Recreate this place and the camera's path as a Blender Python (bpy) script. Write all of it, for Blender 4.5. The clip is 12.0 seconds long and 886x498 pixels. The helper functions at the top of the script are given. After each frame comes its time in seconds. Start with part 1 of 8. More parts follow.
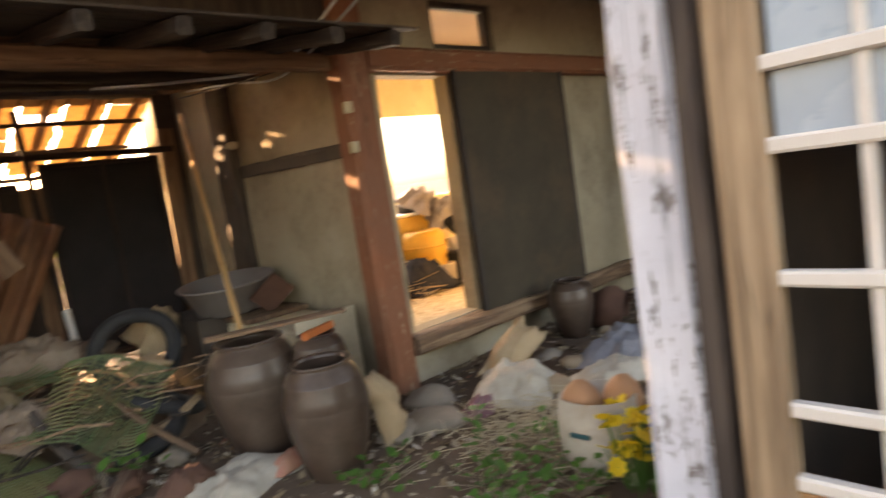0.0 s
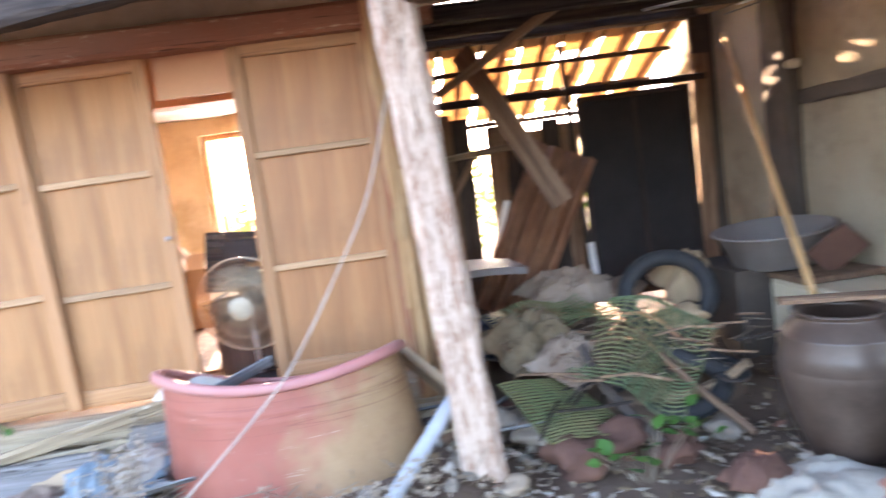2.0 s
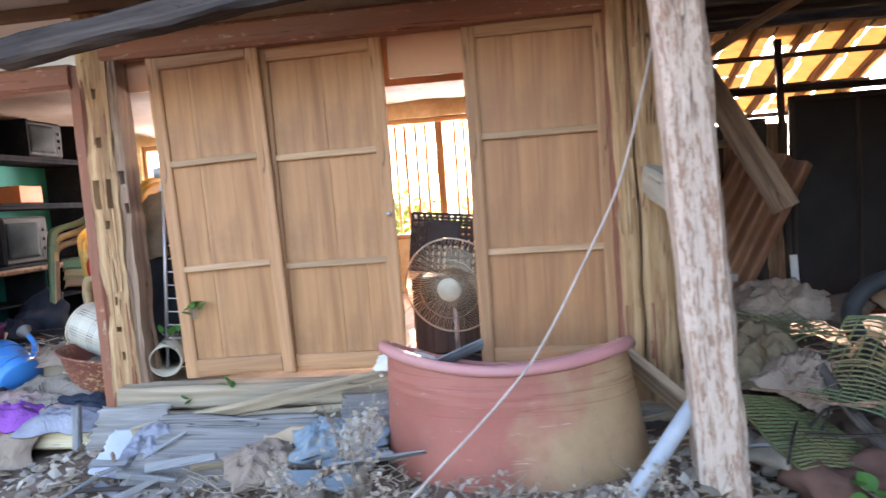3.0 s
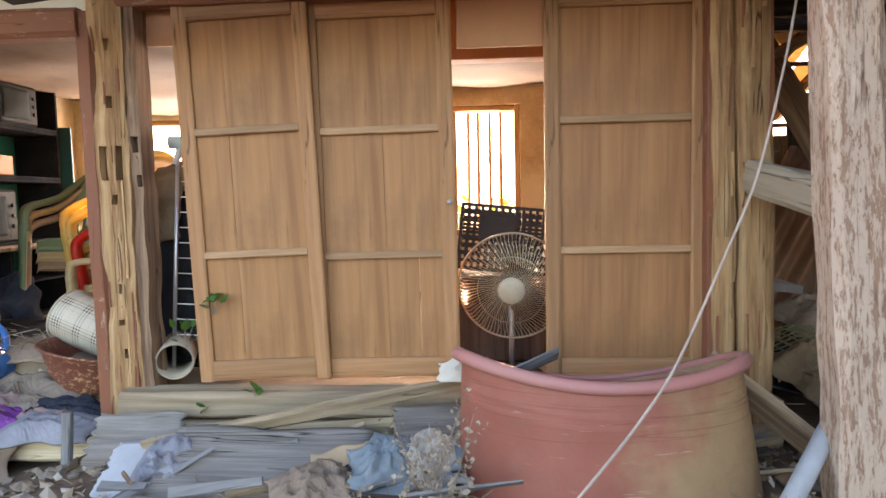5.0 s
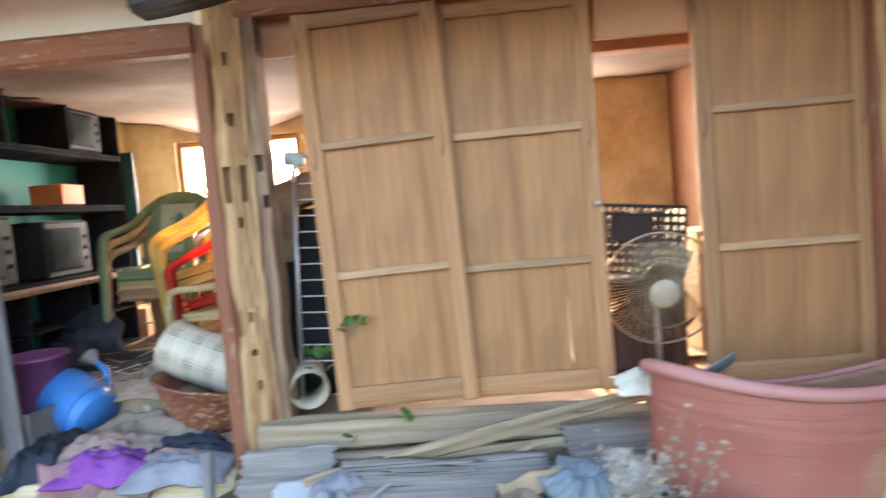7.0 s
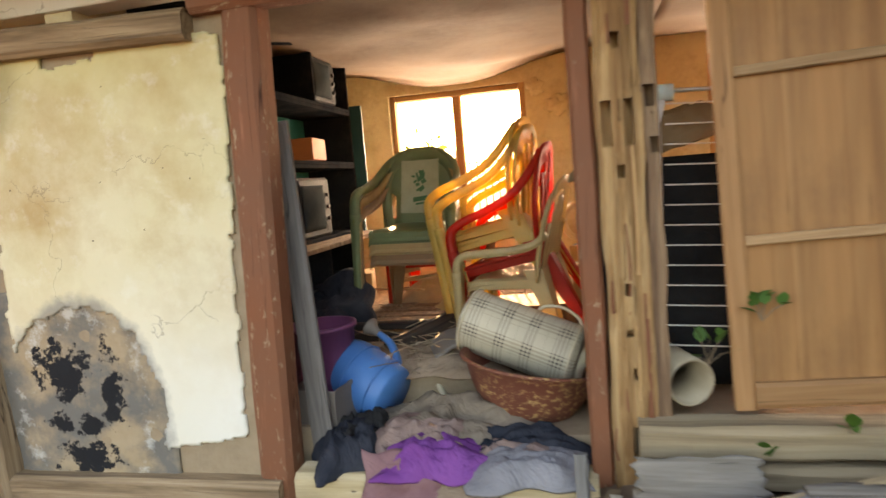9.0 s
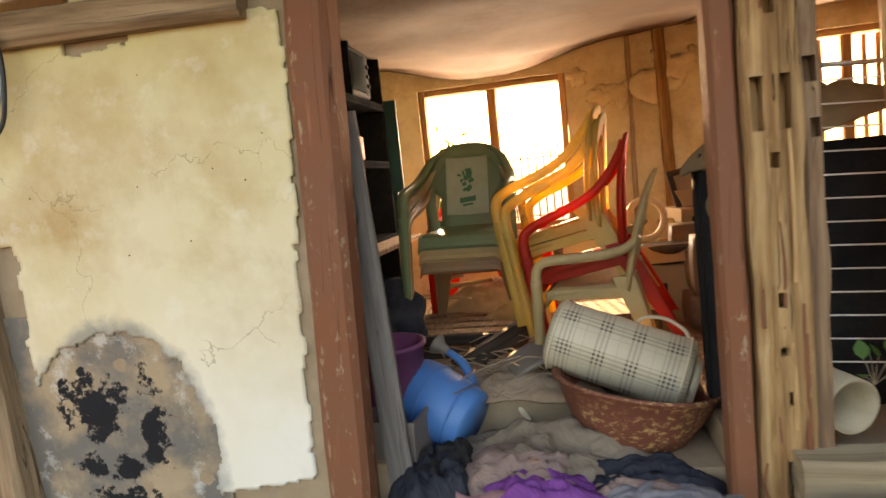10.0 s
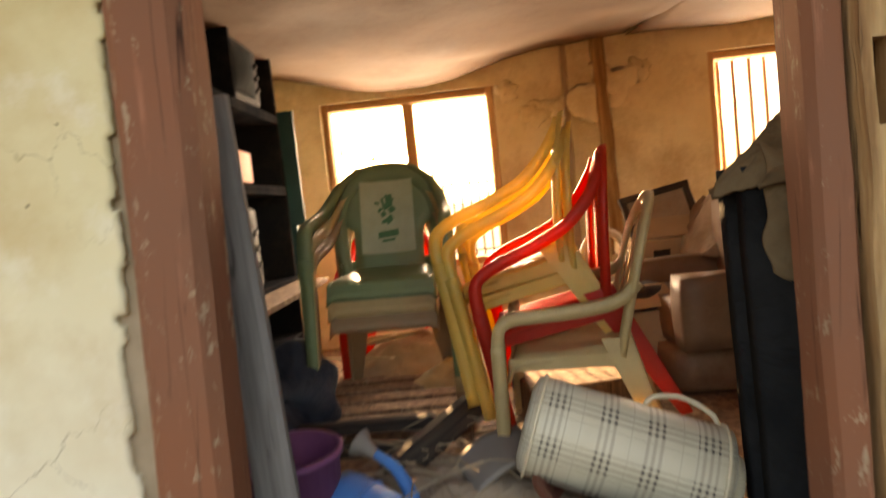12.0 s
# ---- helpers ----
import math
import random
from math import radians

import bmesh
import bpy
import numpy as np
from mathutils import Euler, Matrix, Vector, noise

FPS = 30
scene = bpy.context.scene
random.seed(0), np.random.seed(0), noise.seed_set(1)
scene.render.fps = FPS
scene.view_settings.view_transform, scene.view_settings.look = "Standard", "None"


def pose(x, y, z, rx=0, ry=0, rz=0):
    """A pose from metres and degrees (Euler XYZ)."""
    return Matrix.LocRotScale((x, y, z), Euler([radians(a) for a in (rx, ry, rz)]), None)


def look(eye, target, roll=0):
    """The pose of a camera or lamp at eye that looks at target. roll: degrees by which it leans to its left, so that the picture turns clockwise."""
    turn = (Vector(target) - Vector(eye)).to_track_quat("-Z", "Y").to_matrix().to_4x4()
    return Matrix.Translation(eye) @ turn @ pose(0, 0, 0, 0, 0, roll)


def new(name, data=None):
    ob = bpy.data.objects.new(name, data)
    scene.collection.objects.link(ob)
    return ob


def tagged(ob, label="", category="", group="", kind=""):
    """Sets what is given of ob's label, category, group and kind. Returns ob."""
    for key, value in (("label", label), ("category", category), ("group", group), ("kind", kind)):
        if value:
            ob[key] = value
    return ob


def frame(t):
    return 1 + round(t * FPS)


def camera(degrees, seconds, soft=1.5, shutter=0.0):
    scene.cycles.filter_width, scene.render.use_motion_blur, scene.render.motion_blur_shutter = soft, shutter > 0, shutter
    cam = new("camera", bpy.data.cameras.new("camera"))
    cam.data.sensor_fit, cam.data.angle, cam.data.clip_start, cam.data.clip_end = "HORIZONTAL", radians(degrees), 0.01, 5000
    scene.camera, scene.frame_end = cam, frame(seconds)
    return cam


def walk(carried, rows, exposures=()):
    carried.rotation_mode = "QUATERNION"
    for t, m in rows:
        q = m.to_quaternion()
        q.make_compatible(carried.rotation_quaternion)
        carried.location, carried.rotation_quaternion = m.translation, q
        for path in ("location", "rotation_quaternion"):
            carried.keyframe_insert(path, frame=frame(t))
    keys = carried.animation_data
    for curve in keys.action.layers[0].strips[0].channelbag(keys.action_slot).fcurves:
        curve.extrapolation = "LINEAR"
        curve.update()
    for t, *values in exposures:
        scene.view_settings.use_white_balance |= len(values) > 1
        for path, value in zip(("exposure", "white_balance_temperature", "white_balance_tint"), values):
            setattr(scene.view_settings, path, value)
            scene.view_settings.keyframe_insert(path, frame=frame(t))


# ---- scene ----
cam = camera(70.1, 12.0, shutter=0.6)
METRES, EYE, TILT, LEAN, TURN = 6.0, 1.4, 0.0, 0.0, -43.5
ROWS = [
    (0.0, 0.0, 0.0, 0.0, -0.95, -6.35, 8.56),
    (0.5, -0.0284, 0.0211, -0.0019, 7.63, -7.18, 7.62),
    (1.0, -0.0521, 0.0624, -0.0006, 14.33, -6.61, 8.14),
    (1.5, -0.0842, 0.075, 0.001, 27.12, -5.21, 8.38),
    (2.0, -0.1176, 0.0679, 0.0026, 39.9, -5.5, 7.71),
    (2.5, -0.1581, 0.0451, 0.0025, 47.59, -6.27, 6.21),
    (3.0, -0.1939, 0.0131, 0.0005, 50.77, -4.45, 3.93),
    (5.0, -0.3093, -0.0129, -0.0081, 46.77, -4.37, 1.15),
    (5.5, -0.3143, -0.0351, -0.006, 45.08, -4.1, 2.41),
    (6.0, -0.3392, -0.0487, -0.0061, 44.96, -3.58, 1.07),
    (6.5, -0.3768, -0.0481, -0.0031, 42.85, -3.0, 3.41),
    (7.0, -0.4111, -0.0755, -0.001, 46.61, -3.95, 4.65),
    (7.5, -0.4511, -0.1262, 0.0022, 49.67, -5.29, 6.06),
    (9.5, -0.666, -0.1716, 0.001, 56.54, -6.12, 4.32),
    (10.0, -0.7072, -0.1862, 0.0048, 54.74, -6.03, 5.92),
    (10.5, -0.7331, -0.1736, 0.003, 54.08, -6.41, 4.58),
    (11.0, -0.7624, -0.1413, -0.0011, 52.38, -6.15, 3.39),
    (11.5, -0.793, -0.1233, -0.0023, 51.19, -7.45, 3.94),
    (12.0, -0.8379, -0.1092, 0.0035, 45.63, -4.04, 6.22),
]
walk(cam, [(t, pose(0, 0, EYE, TILT, LEAN, TURN) @ pose(METRES * x, METRES * y, METRES * z, 90 + pitch, roll, yaw)) for t, x, y, z, yaw, pitch, roll in ROWS],
     exposures=[(0.0, 3.42, 8600, 23), (0.5, 4.05, 9300, 30), (1.0, 4.55, 7900, 35), (1.6, 4.6, 6300, 28), (2.2, 4.4, 6000, 22), (3.0, 3.85, 6000, 21), (5.0, 3.4, 7000, 21), (6.5, 3.65, 6300, 18), (7.5, 3.72, 6700, 15), (9.5, 2.8, 9200, 20), (12.0, 2.75, 9200, 20)])

# ---- world, sun, exposure ----
world = bpy.data.worlds.new("world")
scene.world = world
world.use_nodes = True
wn = world.node_tree
sky = wn.nodes.new("ShaderNodeTexSky")
sky.sky_type, sky.sun_disc = "NISHITA", False
SUN_EL, SUN_AZ = 16.0, -11.0  # degrees up, degrees from +y towards +x
sky.sun_elevation, sky.sun_rotation = radians(SUN_EL), radians(SUN_AZ)
sky.dust_density = 3.0
wn.links.new(sky.outputs[0], wn.nodes["Background"].inputs[0])
wn.nodes["Background"].inputs[1].default_value = 0.15
sun = new("sun", bpy.data.lights.new("sun", "SUN"))
sun.data.energy, sun.data.angle, sun.data.color = 4.4, radians(0.6), (1.0, 0.70, 0.40)
sd = Vector((math.sin(radians(SUN_AZ)) * math.cos(radians(SUN_EL)), math.cos(radians(SUN_AZ)) * math.cos(radians(SUN_EL)), math.sin(radians(SUN_EL))))
sun.matrix_basis = look(sd * 30, (0, 0, 0))


def sky_window(name, x, y, z, w, h, watts):
    """Sky light that falls in through a window's opening, towards -y."""
    ob = new(name, bpy.data.lights.new(name, "AREA"))
    ob.data.shape, ob.data.size, ob.data.size_y = "RECTANGLE", w, h
    ob.data.energy, ob.data.color = watts, (1.0, 0.92, 0.79)
    ob.matrix_basis = pose(x, y, z, -90, 0, 0)


sky_window("sky_in_room_window", -4.46, 7.86, 1.6, 1.26, 1.27, 22.0)
sky_window("sky_in_end_window", -1.63, 7.86, 1.65, 1.26, 1.27, 28.0)
sky_window("sky_in_kitchen_window", 4.72, 5.78, 1.70, 2.6, 0.94, 19.0)

# ---- materials ----


class Nodes:
    """Small help to write a node material."""

    def __init__(self, name, rough=0.8, metal=0.0, spec=0.3):
        self.m = bpy.data.materials.new(name)
        self.m.use_nodes = True
        self.t = self.m.node_tree
        self.b = self.t.nodes["Principled BSDF"]
        self.b.inputs["Roughness"].default_value = rough
        self.b.inputs["Metallic"].default_value = metal
        self.b.inputs["Specular IOR Level"].default_value = spec
        self.co = self.t.nodes.new("ShaderNodeTexCoord")

    def link(self, a, b):
        self.t.links.new(a, b)

    def noise(self, scale, detail=5, stretch=(1, 1, 1), space="Object", rough=0.6, dist=0.0, shift=(0, 0, 0)):
        mp = self.t.nodes.new("ShaderNodeMapping")
        mp.inputs["Scale"].default_value = stretch
        mp.inputs["Location"].default_value = shift
        self.link(self.co.outputs[space], mp.inputs[0])
        n = self.t.nodes.new("ShaderNodeTexNoise")
        n.inputs["Scale"].default_value, n.inputs["Detail"].default_value = scale, detail
        n.inputs["Roughness"].default_value, n.inputs["Distortion"].default_value = rough, dist
        self.link(mp.outputs[0], n.inputs[0])
        return n.outputs[0]

    def ramp(self, fac, stops):
        r = self.t.nodes.new("ShaderNodeValToRGB")
        e = r.color_ramp.elements
        while len(e) < len(stops):
            e.new(0.5)
        for el, (p, c) in zip(e, stops):
            el.position = p
            el.color = (*c, 1) if isinstance(c, tuple) else (c, c, c, 1)
        self.link(fac, r.inputs[0])
        return r.outputs[0]

    def mix(self, fac, a, b, kind="MIX"):
        n = self.t.nodes.new("ShaderNodeMix")
        n.data_type, n.blend_type = "RGBA", kind
        for sock, v in ((n.inputs[0], fac), (n.inputs[6], a), (n.inputs[7], b)):
            if hasattr(v, "links"):
                self.link(v, sock)
            elif isinstance(v, tuple):
                sock.default_value = (*v, 1)
            else:
                sock.default_value = v
        return n.outputs[2]

    def math(self, op, a, b=0.0, c=0.0):
        n = self.t.nodes.new("ShaderNodeMath")
        n.operation = op
        for sock, v in zip(n.inputs, (a, b, c)):
            if hasattr(v, "links"):
                self.link(v, sock)
            else:
                sock.default_value = v
        return n.outputs[0]

    def xyz(self, space="Object"):
        s = self.t.nodes.new("ShaderNodeSeparateXYZ")
        self.link(self.co.outputs[space], s.inputs[0])
        return s.outputs

    def color(self, c):
        if isinstance(c, tuple):
            self.b.inputs["Base Color"].default_value = (*c, 1)
        else:
            self.link(c, self.b.inputs["Base Color"])

    def bump(self, h, strength=0.3, dist=0.01):
        n = self.t.nodes.new("ShaderNodeBump")
        n.inputs["Strength"].default_value, n.inputs["Distance"].default_value = strength, dist
        self.link(h, n.inputs["Height"])
        self.link(n.outputs[0], self.b.inputs["Normal"])

    def checks(self, lay, amount):
        """Long drying cracks that follow the grain."""
        line = self.ramp(self.noise(13, 2, lay(0.035), dist=0.8, shift=(7, 3, 1)), [(0.488, 0.0), (0.5, 1.0), (0.512, 0.0)])
        some = self.ramp(self.noise(5, 3, lay(0.3), shift=(2, 8, 4)), [(0.48, 0.0), (0.56, amount)])
        return self.math("MULTIPLY", line, some)

    def random(self):
        return self.t.nodes.new("ShaderNodeObjectInfo").outputs["Random"]

    def island(self):
        return self.t.nodes.new("ShaderNodeNewGeometry").outputs["Random Per Island"]

    def translucent(self, weight, col=None):
        """Lets part of the light through, as thin plastic, leaves and paper do."""
        tr = self.t.nodes.new("ShaderNodeBsdfTranslucent")
        ms = self.t.nodes.new("ShaderNodeMixShader")
        ms.inputs[0].default_value = weight
        src = self.b.inputs["Base Color"]
        if col:
            tr.inputs[0].default_value = (*col, 1)
        elif src.links:
            self.link(src.links[0].from_socket, tr.inputs[0])
        else:
            tr.inputs[0].default_value = src.default_value
        out = self.t.nodes["Material Output"]
        self.link(self.b.outputs[0], ms.inputs[1])
        self.link(tr.outputs[0], ms.inputs[2])
        self.link(ms.outputs[0], out.inputs[0])


def wood(name, dark, mid, light, grain=22.0, rough=0.85, relief=0.5, stain=(0.05, 0.04, 0.03), stained=0.35, vary=0.35, axis="z", checks=0.8, streak=0.0):
    """Timber with its grain along local z."""
    n = Nodes(name, rough)
    lay = (lambda k: (k, 1, 1)) if axis == "x" else (lambda k: (1, 1, k))
    g = n.noise(grain, 6, lay(0.06), dist=0.6)
    fine = n.noise(grain * 5, 3, lay(0.03))
    c = n.ramp(g, [(0.28, dark), (0.5, mid), (0.72, light)])
    c = n.mix(n.math("MULTIPLY", fine, 0.35), c, dark)
    s = n.ramp(n.noise(2.3, 5, lay(0.5), "Object", 0.7), [(0.5, 0.0), (0.75, stained)])
    c = n.mix(s, c, stain)
    if streak:
        run = n.ramp(n.noise(11, 4, lay(0.045), rough=0.65, dist=0.3, shift=(4, 6, 2)), [(0.44, 0.0), (0.62, streak)])
        c = n.mix(run, c, tuple(v * 0.62 for v in dark))
        pale = n.ramp(n.noise(8, 4, lay(0.08), rough=0.6, shift=(9, 1, 5)), [(0.55, 0.0), (0.7, streak * 0.5)])
        c = n.mix(pale, c, tuple(v * 1.12 for v in light))
    crack = n.checks(lay, checks)
    c = n.mix(crack, c, tuple(v * 0.25 for v in dark))
    v = n.math("MULTIPLY_ADD", n.random(), vary, 1.0 - vary / 2)
    hs = n.t.nodes.new("ShaderNodeHueSaturation")
    n.link(c, hs.inputs["Color"])
    n.link(v, hs.inputs["Value"])
    n.color(hs.outputs[0])
    n.bump(n.math("SUBTRACT", n.math("ADD", g, n.math("MULTIPLY", fine, 0.5)), n.math("MULTIPLY", crack, 1.5)), relief, 0.006)
    return n.m


def paint_wood(name, paint, under, worn=0.62, paint2=None, chip=20, long=0.45):
    """Old paint over timber, chipped along the grain."""
    n = Nodes(name, 0.75, 0, 0.2)
    g = n.noise(26, 6, (1, 1, 0.07), dist=0.5)
    base = n.mix(n.ramp(n.noise(1.6, 5), [(0.35, 0.0), (0.7, 1.0)]), paint, paint2 or tuple(v * 0.72 for v in paint))
    chips = n.ramp(n.math("ADD", n.math("MULTIPLY", n.noise(chip, 8, (1, 1, long), rough=0.8), 0.75), n.math("MULTIPLY", g, 0.3)), [(worn, 0.0), (worn + 0.03, 1.0)])
    c = n.mix(chips, base, n.ramp(g, [(0.3, tuple(v * 0.6 for v in under)), (0.7, under)]))
    scuff = n.ramp(n.noise(30, 6, (1, 1, 0.12), rough=0.7, shift=(3, 3, 3)), [(0.58, 0.0), (0.72, 0.35)])
    c = n.mix(scuff, c, tuple(min(1, v * 1.9 + 0.04) for v in paint))
    crack = n.checks(lambda k: (1, 1, k), 0.9)
    n.color(n.mix(crack, c, tuple(v * 0.12 for v in paint)))
    n.bump(n.math("SUBTRACT", n.math("MULTIPLY", g, 0.35), n.math("MULTIPLY", chips, 0.6)), 0.35, 0.004)
    return n.m


def plain(name, c1, c2, scale=6.0, rough=0.7, metal=0.0, spec=0.3, bump=0.2, fine=60.0, dirt=None, dirty=0.5, trans=0.0):
    n = Nodes(name, rough, metal, spec)
    a = n.noise(scale, 6)
    f = n.noise(fine, 4)
    c = n.mix(n.ramp(a, [(0.32, 0.0), (0.68, 1.0)]), c1, c2)
    c = n.mix(n.math("MULTIPLY", f, 0.25), c, tuple(v * 0.6 for v in c1))
    if dirt:
        d = n.ramp(n.noise(scale * 0.6, 8, rough=0.72, shift=(3, 1, 7)), [(0.48, 0.0), (0.66, dirty)])
        c = n.mix(d, c, dirt)
    n.color(c)
    n.link(n.ramp(a, [(0.2, max(0.05, rough - 0.12)), (0.8, min(1.0, rough + 0.12))]), n.b.inputs["Roughness"])
    n.bump(n.math("ADD", f, n.math("MULTIPLY", a, 1.5)), bump, 0.004)
    if trans:
        n.translucent(trans)
    return n.m


M_GREYWOOD = wood("weathered_grey_timber", (0.095, 0.060, 0.034), (0.275, 0.183, 0.107), (0.44, 0.315, 0.195))
M_LEANBOARD = wood("dusty_grey_board", (0.085, 0.075, 0.068), (0.165, 0.148, 0.135), (0.25, 0.228, 0.21), 22)
M_BRACE = wood("pale_brace", (0.22, 0.175, 0.12), (0.41, 0.34, 0.235), (0.53, 0.45, 0.33), 14, 0.85, 0.5, (0.20, 0.16, 0.11), 0.4)
M_SPLINTER = wood("peeled_splinter", (0.16, 0.08, 0.034), (0.40, 0.24, 0.11), (0.56, 0.38, 0.20), 26, 0.9, 1.0, (0.09, 0.06, 0.035), 0.6, 0.75)
M_SILL = wood("worn_pale_sill", (0.15, 0.105, 0.062), (0.34, 0.255, 0.155), (0.47, 0.37, 0.24), 14, 0.9, 0.4, (0.17, 0.13, 0.09), 0.5, 0.3)
M_BROWNWOOD = wood("old_brown_timber", (0.07, 0.04, 0.025), (0.22, 0.13, 0.075), (0.36, 0.24, 0.14))
# Near-black brown for roof undersides, rafters and other dark timber.
M_DARKWOOD = wood("near_black_timber", (0.012, 0.010, 0.009), (0.05, 0.036, 0.028), (0.10, 0.075, 0.055))
M_POST = wood("stripped_post_timber", (0.18, 0.085, 0.034), (0.41, 0.24, 0.104), (0.57, 0.38, 0.19), 24, 0.88, 1.0, (0.17, 0.07, 0.035), 0.75, 0.2, "z", 1.0, 0.45)
M_PLY = wood("aged_plywood", (0.27, 0.122, 0.043), (0.395, 0.193, 0.073), (0.48, 0.252, 0.104), 5, 0.6, 0.1, (0.19, 0.095, 0.042), 0.85, 0.1, "z", 0.35, 0.55)
M_PLYDARK = wood("browned_plywood", (0.235, 0.100, 0.036), (0.335, 0.155, 0.058), (0.41, 0.204, 0.082), 8, 0.6, 0.1, (0.16, 0.08, 0.035), 0.7, 0.1, "z", 0.3, 0.5)
M_STILE = wood("door_frame_wood", (0.25, 0.120, 0.048), (0.345, 0.176, 0.075), (0.41, 0.222, 0.10), 16, 0.65, 0.2, (0.16, 0.10, 0.05), 0.45)
M_RAIL = wood("door_rail_wood", (0.25, 0.138, 0.064), (0.37, 0.222, 0.112), (0.46, 0.29, 0.155), 20, 0.7, 0.25)
M_PALEWOOD = wood("pale_split_wood", (0.35, 0.26, 0.14), (0.52, 0.41, 0.25), (0.66, 0.56, 0.38), 18)
M_RED = paint_wood("red_brown_painted_timber", (0.225, 0.082, 0.040), (0.36, 0.24, 0.15), 0.595, (0.19, 0.088, 0.052), 28)
M_WHITEPOST = paint_wood("flaking_whitewashed_timber", (0.50, 0.375, 0.275), (0.34, 0.20, 0.13), 0.53, (0.46, 0.33, 0.24), 62, 0.2)
M_BLUEPOST = paint_wood("flaking_pale_paint_timber", (0.60, 0.60, 0.62), (0.22, 0.19, 0.17), 0.565, (0.42, 0.42, 0.45))
# Dark brown; on the plinth and porch room it stands in for shade.
M_DARKBROWN = plain("dark_brown_surface", (0.05, 0.038, 0.03), (0.10, 0.075, 0.055), 3, 0.9)
M_MUD = plain("mud_wall", (0.30, 0.215, 0.135), (0.40, 0.30, 0.20), 5, 0.95, bump=0.6, fine=45, dirt=(0.20, 0.14, 0.09))
M_OCHRE = plain("ochre_room_plaster", (0.66, 0.565, 0.35), (0.76, 0.68, 0.48), 2.6, 0.9, bump=0.8, fine=22, dirt=(0.40, 0.29, 0.155), dirty=0.75)
M_KITCHWALL = plain("smoked_grey_plaster", (0.30, 0.235, 0.15), (0.40, 0.33, 0.225), 2.0, 0.9, bump=0.35, dirt=(0.15, 0.11, 0.07), dirty=0.7)
M_CLOTHCEIL = plain("brown_sagging_paper", (0.145, 0.092, 0.058), (0.20, 0.128, 0.08), 1.6, 0.9, bump=0.5, fine=14, dirt=(0.11, 0.06, 0.035), dirty=0.7)
M_ORANGEBOARD = plain("orange_brown_board", (0.42, 0.20, 0.10), (0.50, 0.26, 0.13), 2.0, 0.7, bump=0.1, dirt=(0.28, 0.13, 0.07))
# The orange board in a darker tone, for the room's end wall alone.
M_ENDBOARD = plain("darker_orange_board", (0.24, 0.12, 0.065), (0.31, 0.165, 0.09), 2.0, 0.8, bump=0.2, dirt=(0.15, 0.075, 0.045))
M_SOIL = plain("dry_soil", (0.10, 0.06, 0.037), (0.18, 0.12, 0.078), 2.5, 0.95, bump=1.0, fine=38, dirt=(0.07, 0.05, 0.035), dirty=0.6)
M_STONE = plain("grey_brown_stone", (0.17, 0.132, 0.095), (0.30, 0.245, 0.185), 4, 0.9, bump=0.6, fine=30, dirt=(0.16, 0.13, 0.10))
M_REDSTONE = plain("red_brown_earth_lump", (0.09, 0.042, 0.028), (0.15, 0.075, 0.048), 4, 0.95, bump=0.6, fine=30)
M_CONCRETE = plain("grey_cement", (0.33, 0.33, 0.33), (0.44, 0.44, 0.43), 3, 0.9, bump=0.3, dirt=(0.22, 0.20, 0.18))
M_GREYBOARD_FLAT = wood("silver_grey_rotten_board", (0.075, 0.064, 0.052), (0.205, 0.180, 0.150), (0.34, 0.305, 0.26), 17, 0.95, 1.0, (0.17, 0.125, 0.085), 0.85, 0.35, "x", 1.0, 0.2)
M_GREYBOARD = wood("silver_grey_board", (0.11, 0.103, 0.095), (0.22, 0.207, 0.19), (0.32, 0.302, 0.275), 20, 0.85, 0.5, (0.14, 0.13, 0.12), 0.5)
M_ONGGI = plain("brown_glazed_earthenware", (0.042, 0.024, 0.016), (0.078, 0.048, 0.033), 3, 0.38, 0, 0.45, 0.2, 25, (0.15, 0.11, 0.08), 0.45)
M_PACKET = plain("faded_red_packet", (0.35, 0.105, 0.075), (0.40, 0.16, 0.105), 2.2, 0.55, 0, 0.3, 0.2, 55, (0.34, 0.225, 0.14), 1.0)
M_TUBLIP = plain("faded_pink_plastic", (0.38, 0.145, 0.12), (0.44, 0.19, 0.155), 2.2, 0.5, 0, 0.4, 0.1, 40, (0.32, 0.17, 0.13), 0.5)
M_BLACK = plain("dusty_black_plastic", (0.016, 0.015, 0.015), (0.032, 0.030, 0.028), 5, 0.7, 0, 0.18, 0.1)
M_DOORLEAF = plain("smoked_brown_sheet_metal", (0.050, 0.039, 0.027), (0.08, 0.062, 0.042), 2, 0.85, 0.0, 0.12, 0.1, 50, (0.12, 0.075, 0.045), 0.5)
M_TARP = plain("black_felt_sheet", (0.020, 0.018, 0.018), (0.035, 0.031, 0.030), 3, 0.8, 0, 0.2, 0.2)
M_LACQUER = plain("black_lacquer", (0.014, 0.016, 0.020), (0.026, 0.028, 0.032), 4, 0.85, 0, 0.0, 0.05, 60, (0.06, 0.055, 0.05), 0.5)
M_TEAL = plain("teal_painted_board", (0.02, 0.21, 0.185), (0.03, 0.26, 0.225), 2, 0.6, 0, 0.3, 0.08, 60, (0.03, 0.06, 0.05), 0.5)
M_TEALDARK = plain("dark_teal_board", (0.012, 0.06, 0.068), (0.02, 0.085, 0.09), 2, 0.55, 0, 0.3, 0.08, 60, (0.02, 0.03, 0.03), 0.5)
M_RUST = plain("rusty_corrugated_iron", (0.20, 0.085, 0.042), (0.31, 0.155, 0.08), 3, 0.75, 0.1, 0.3, 0.3, 50, (0.11, 0.055, 0.035), 0.7)
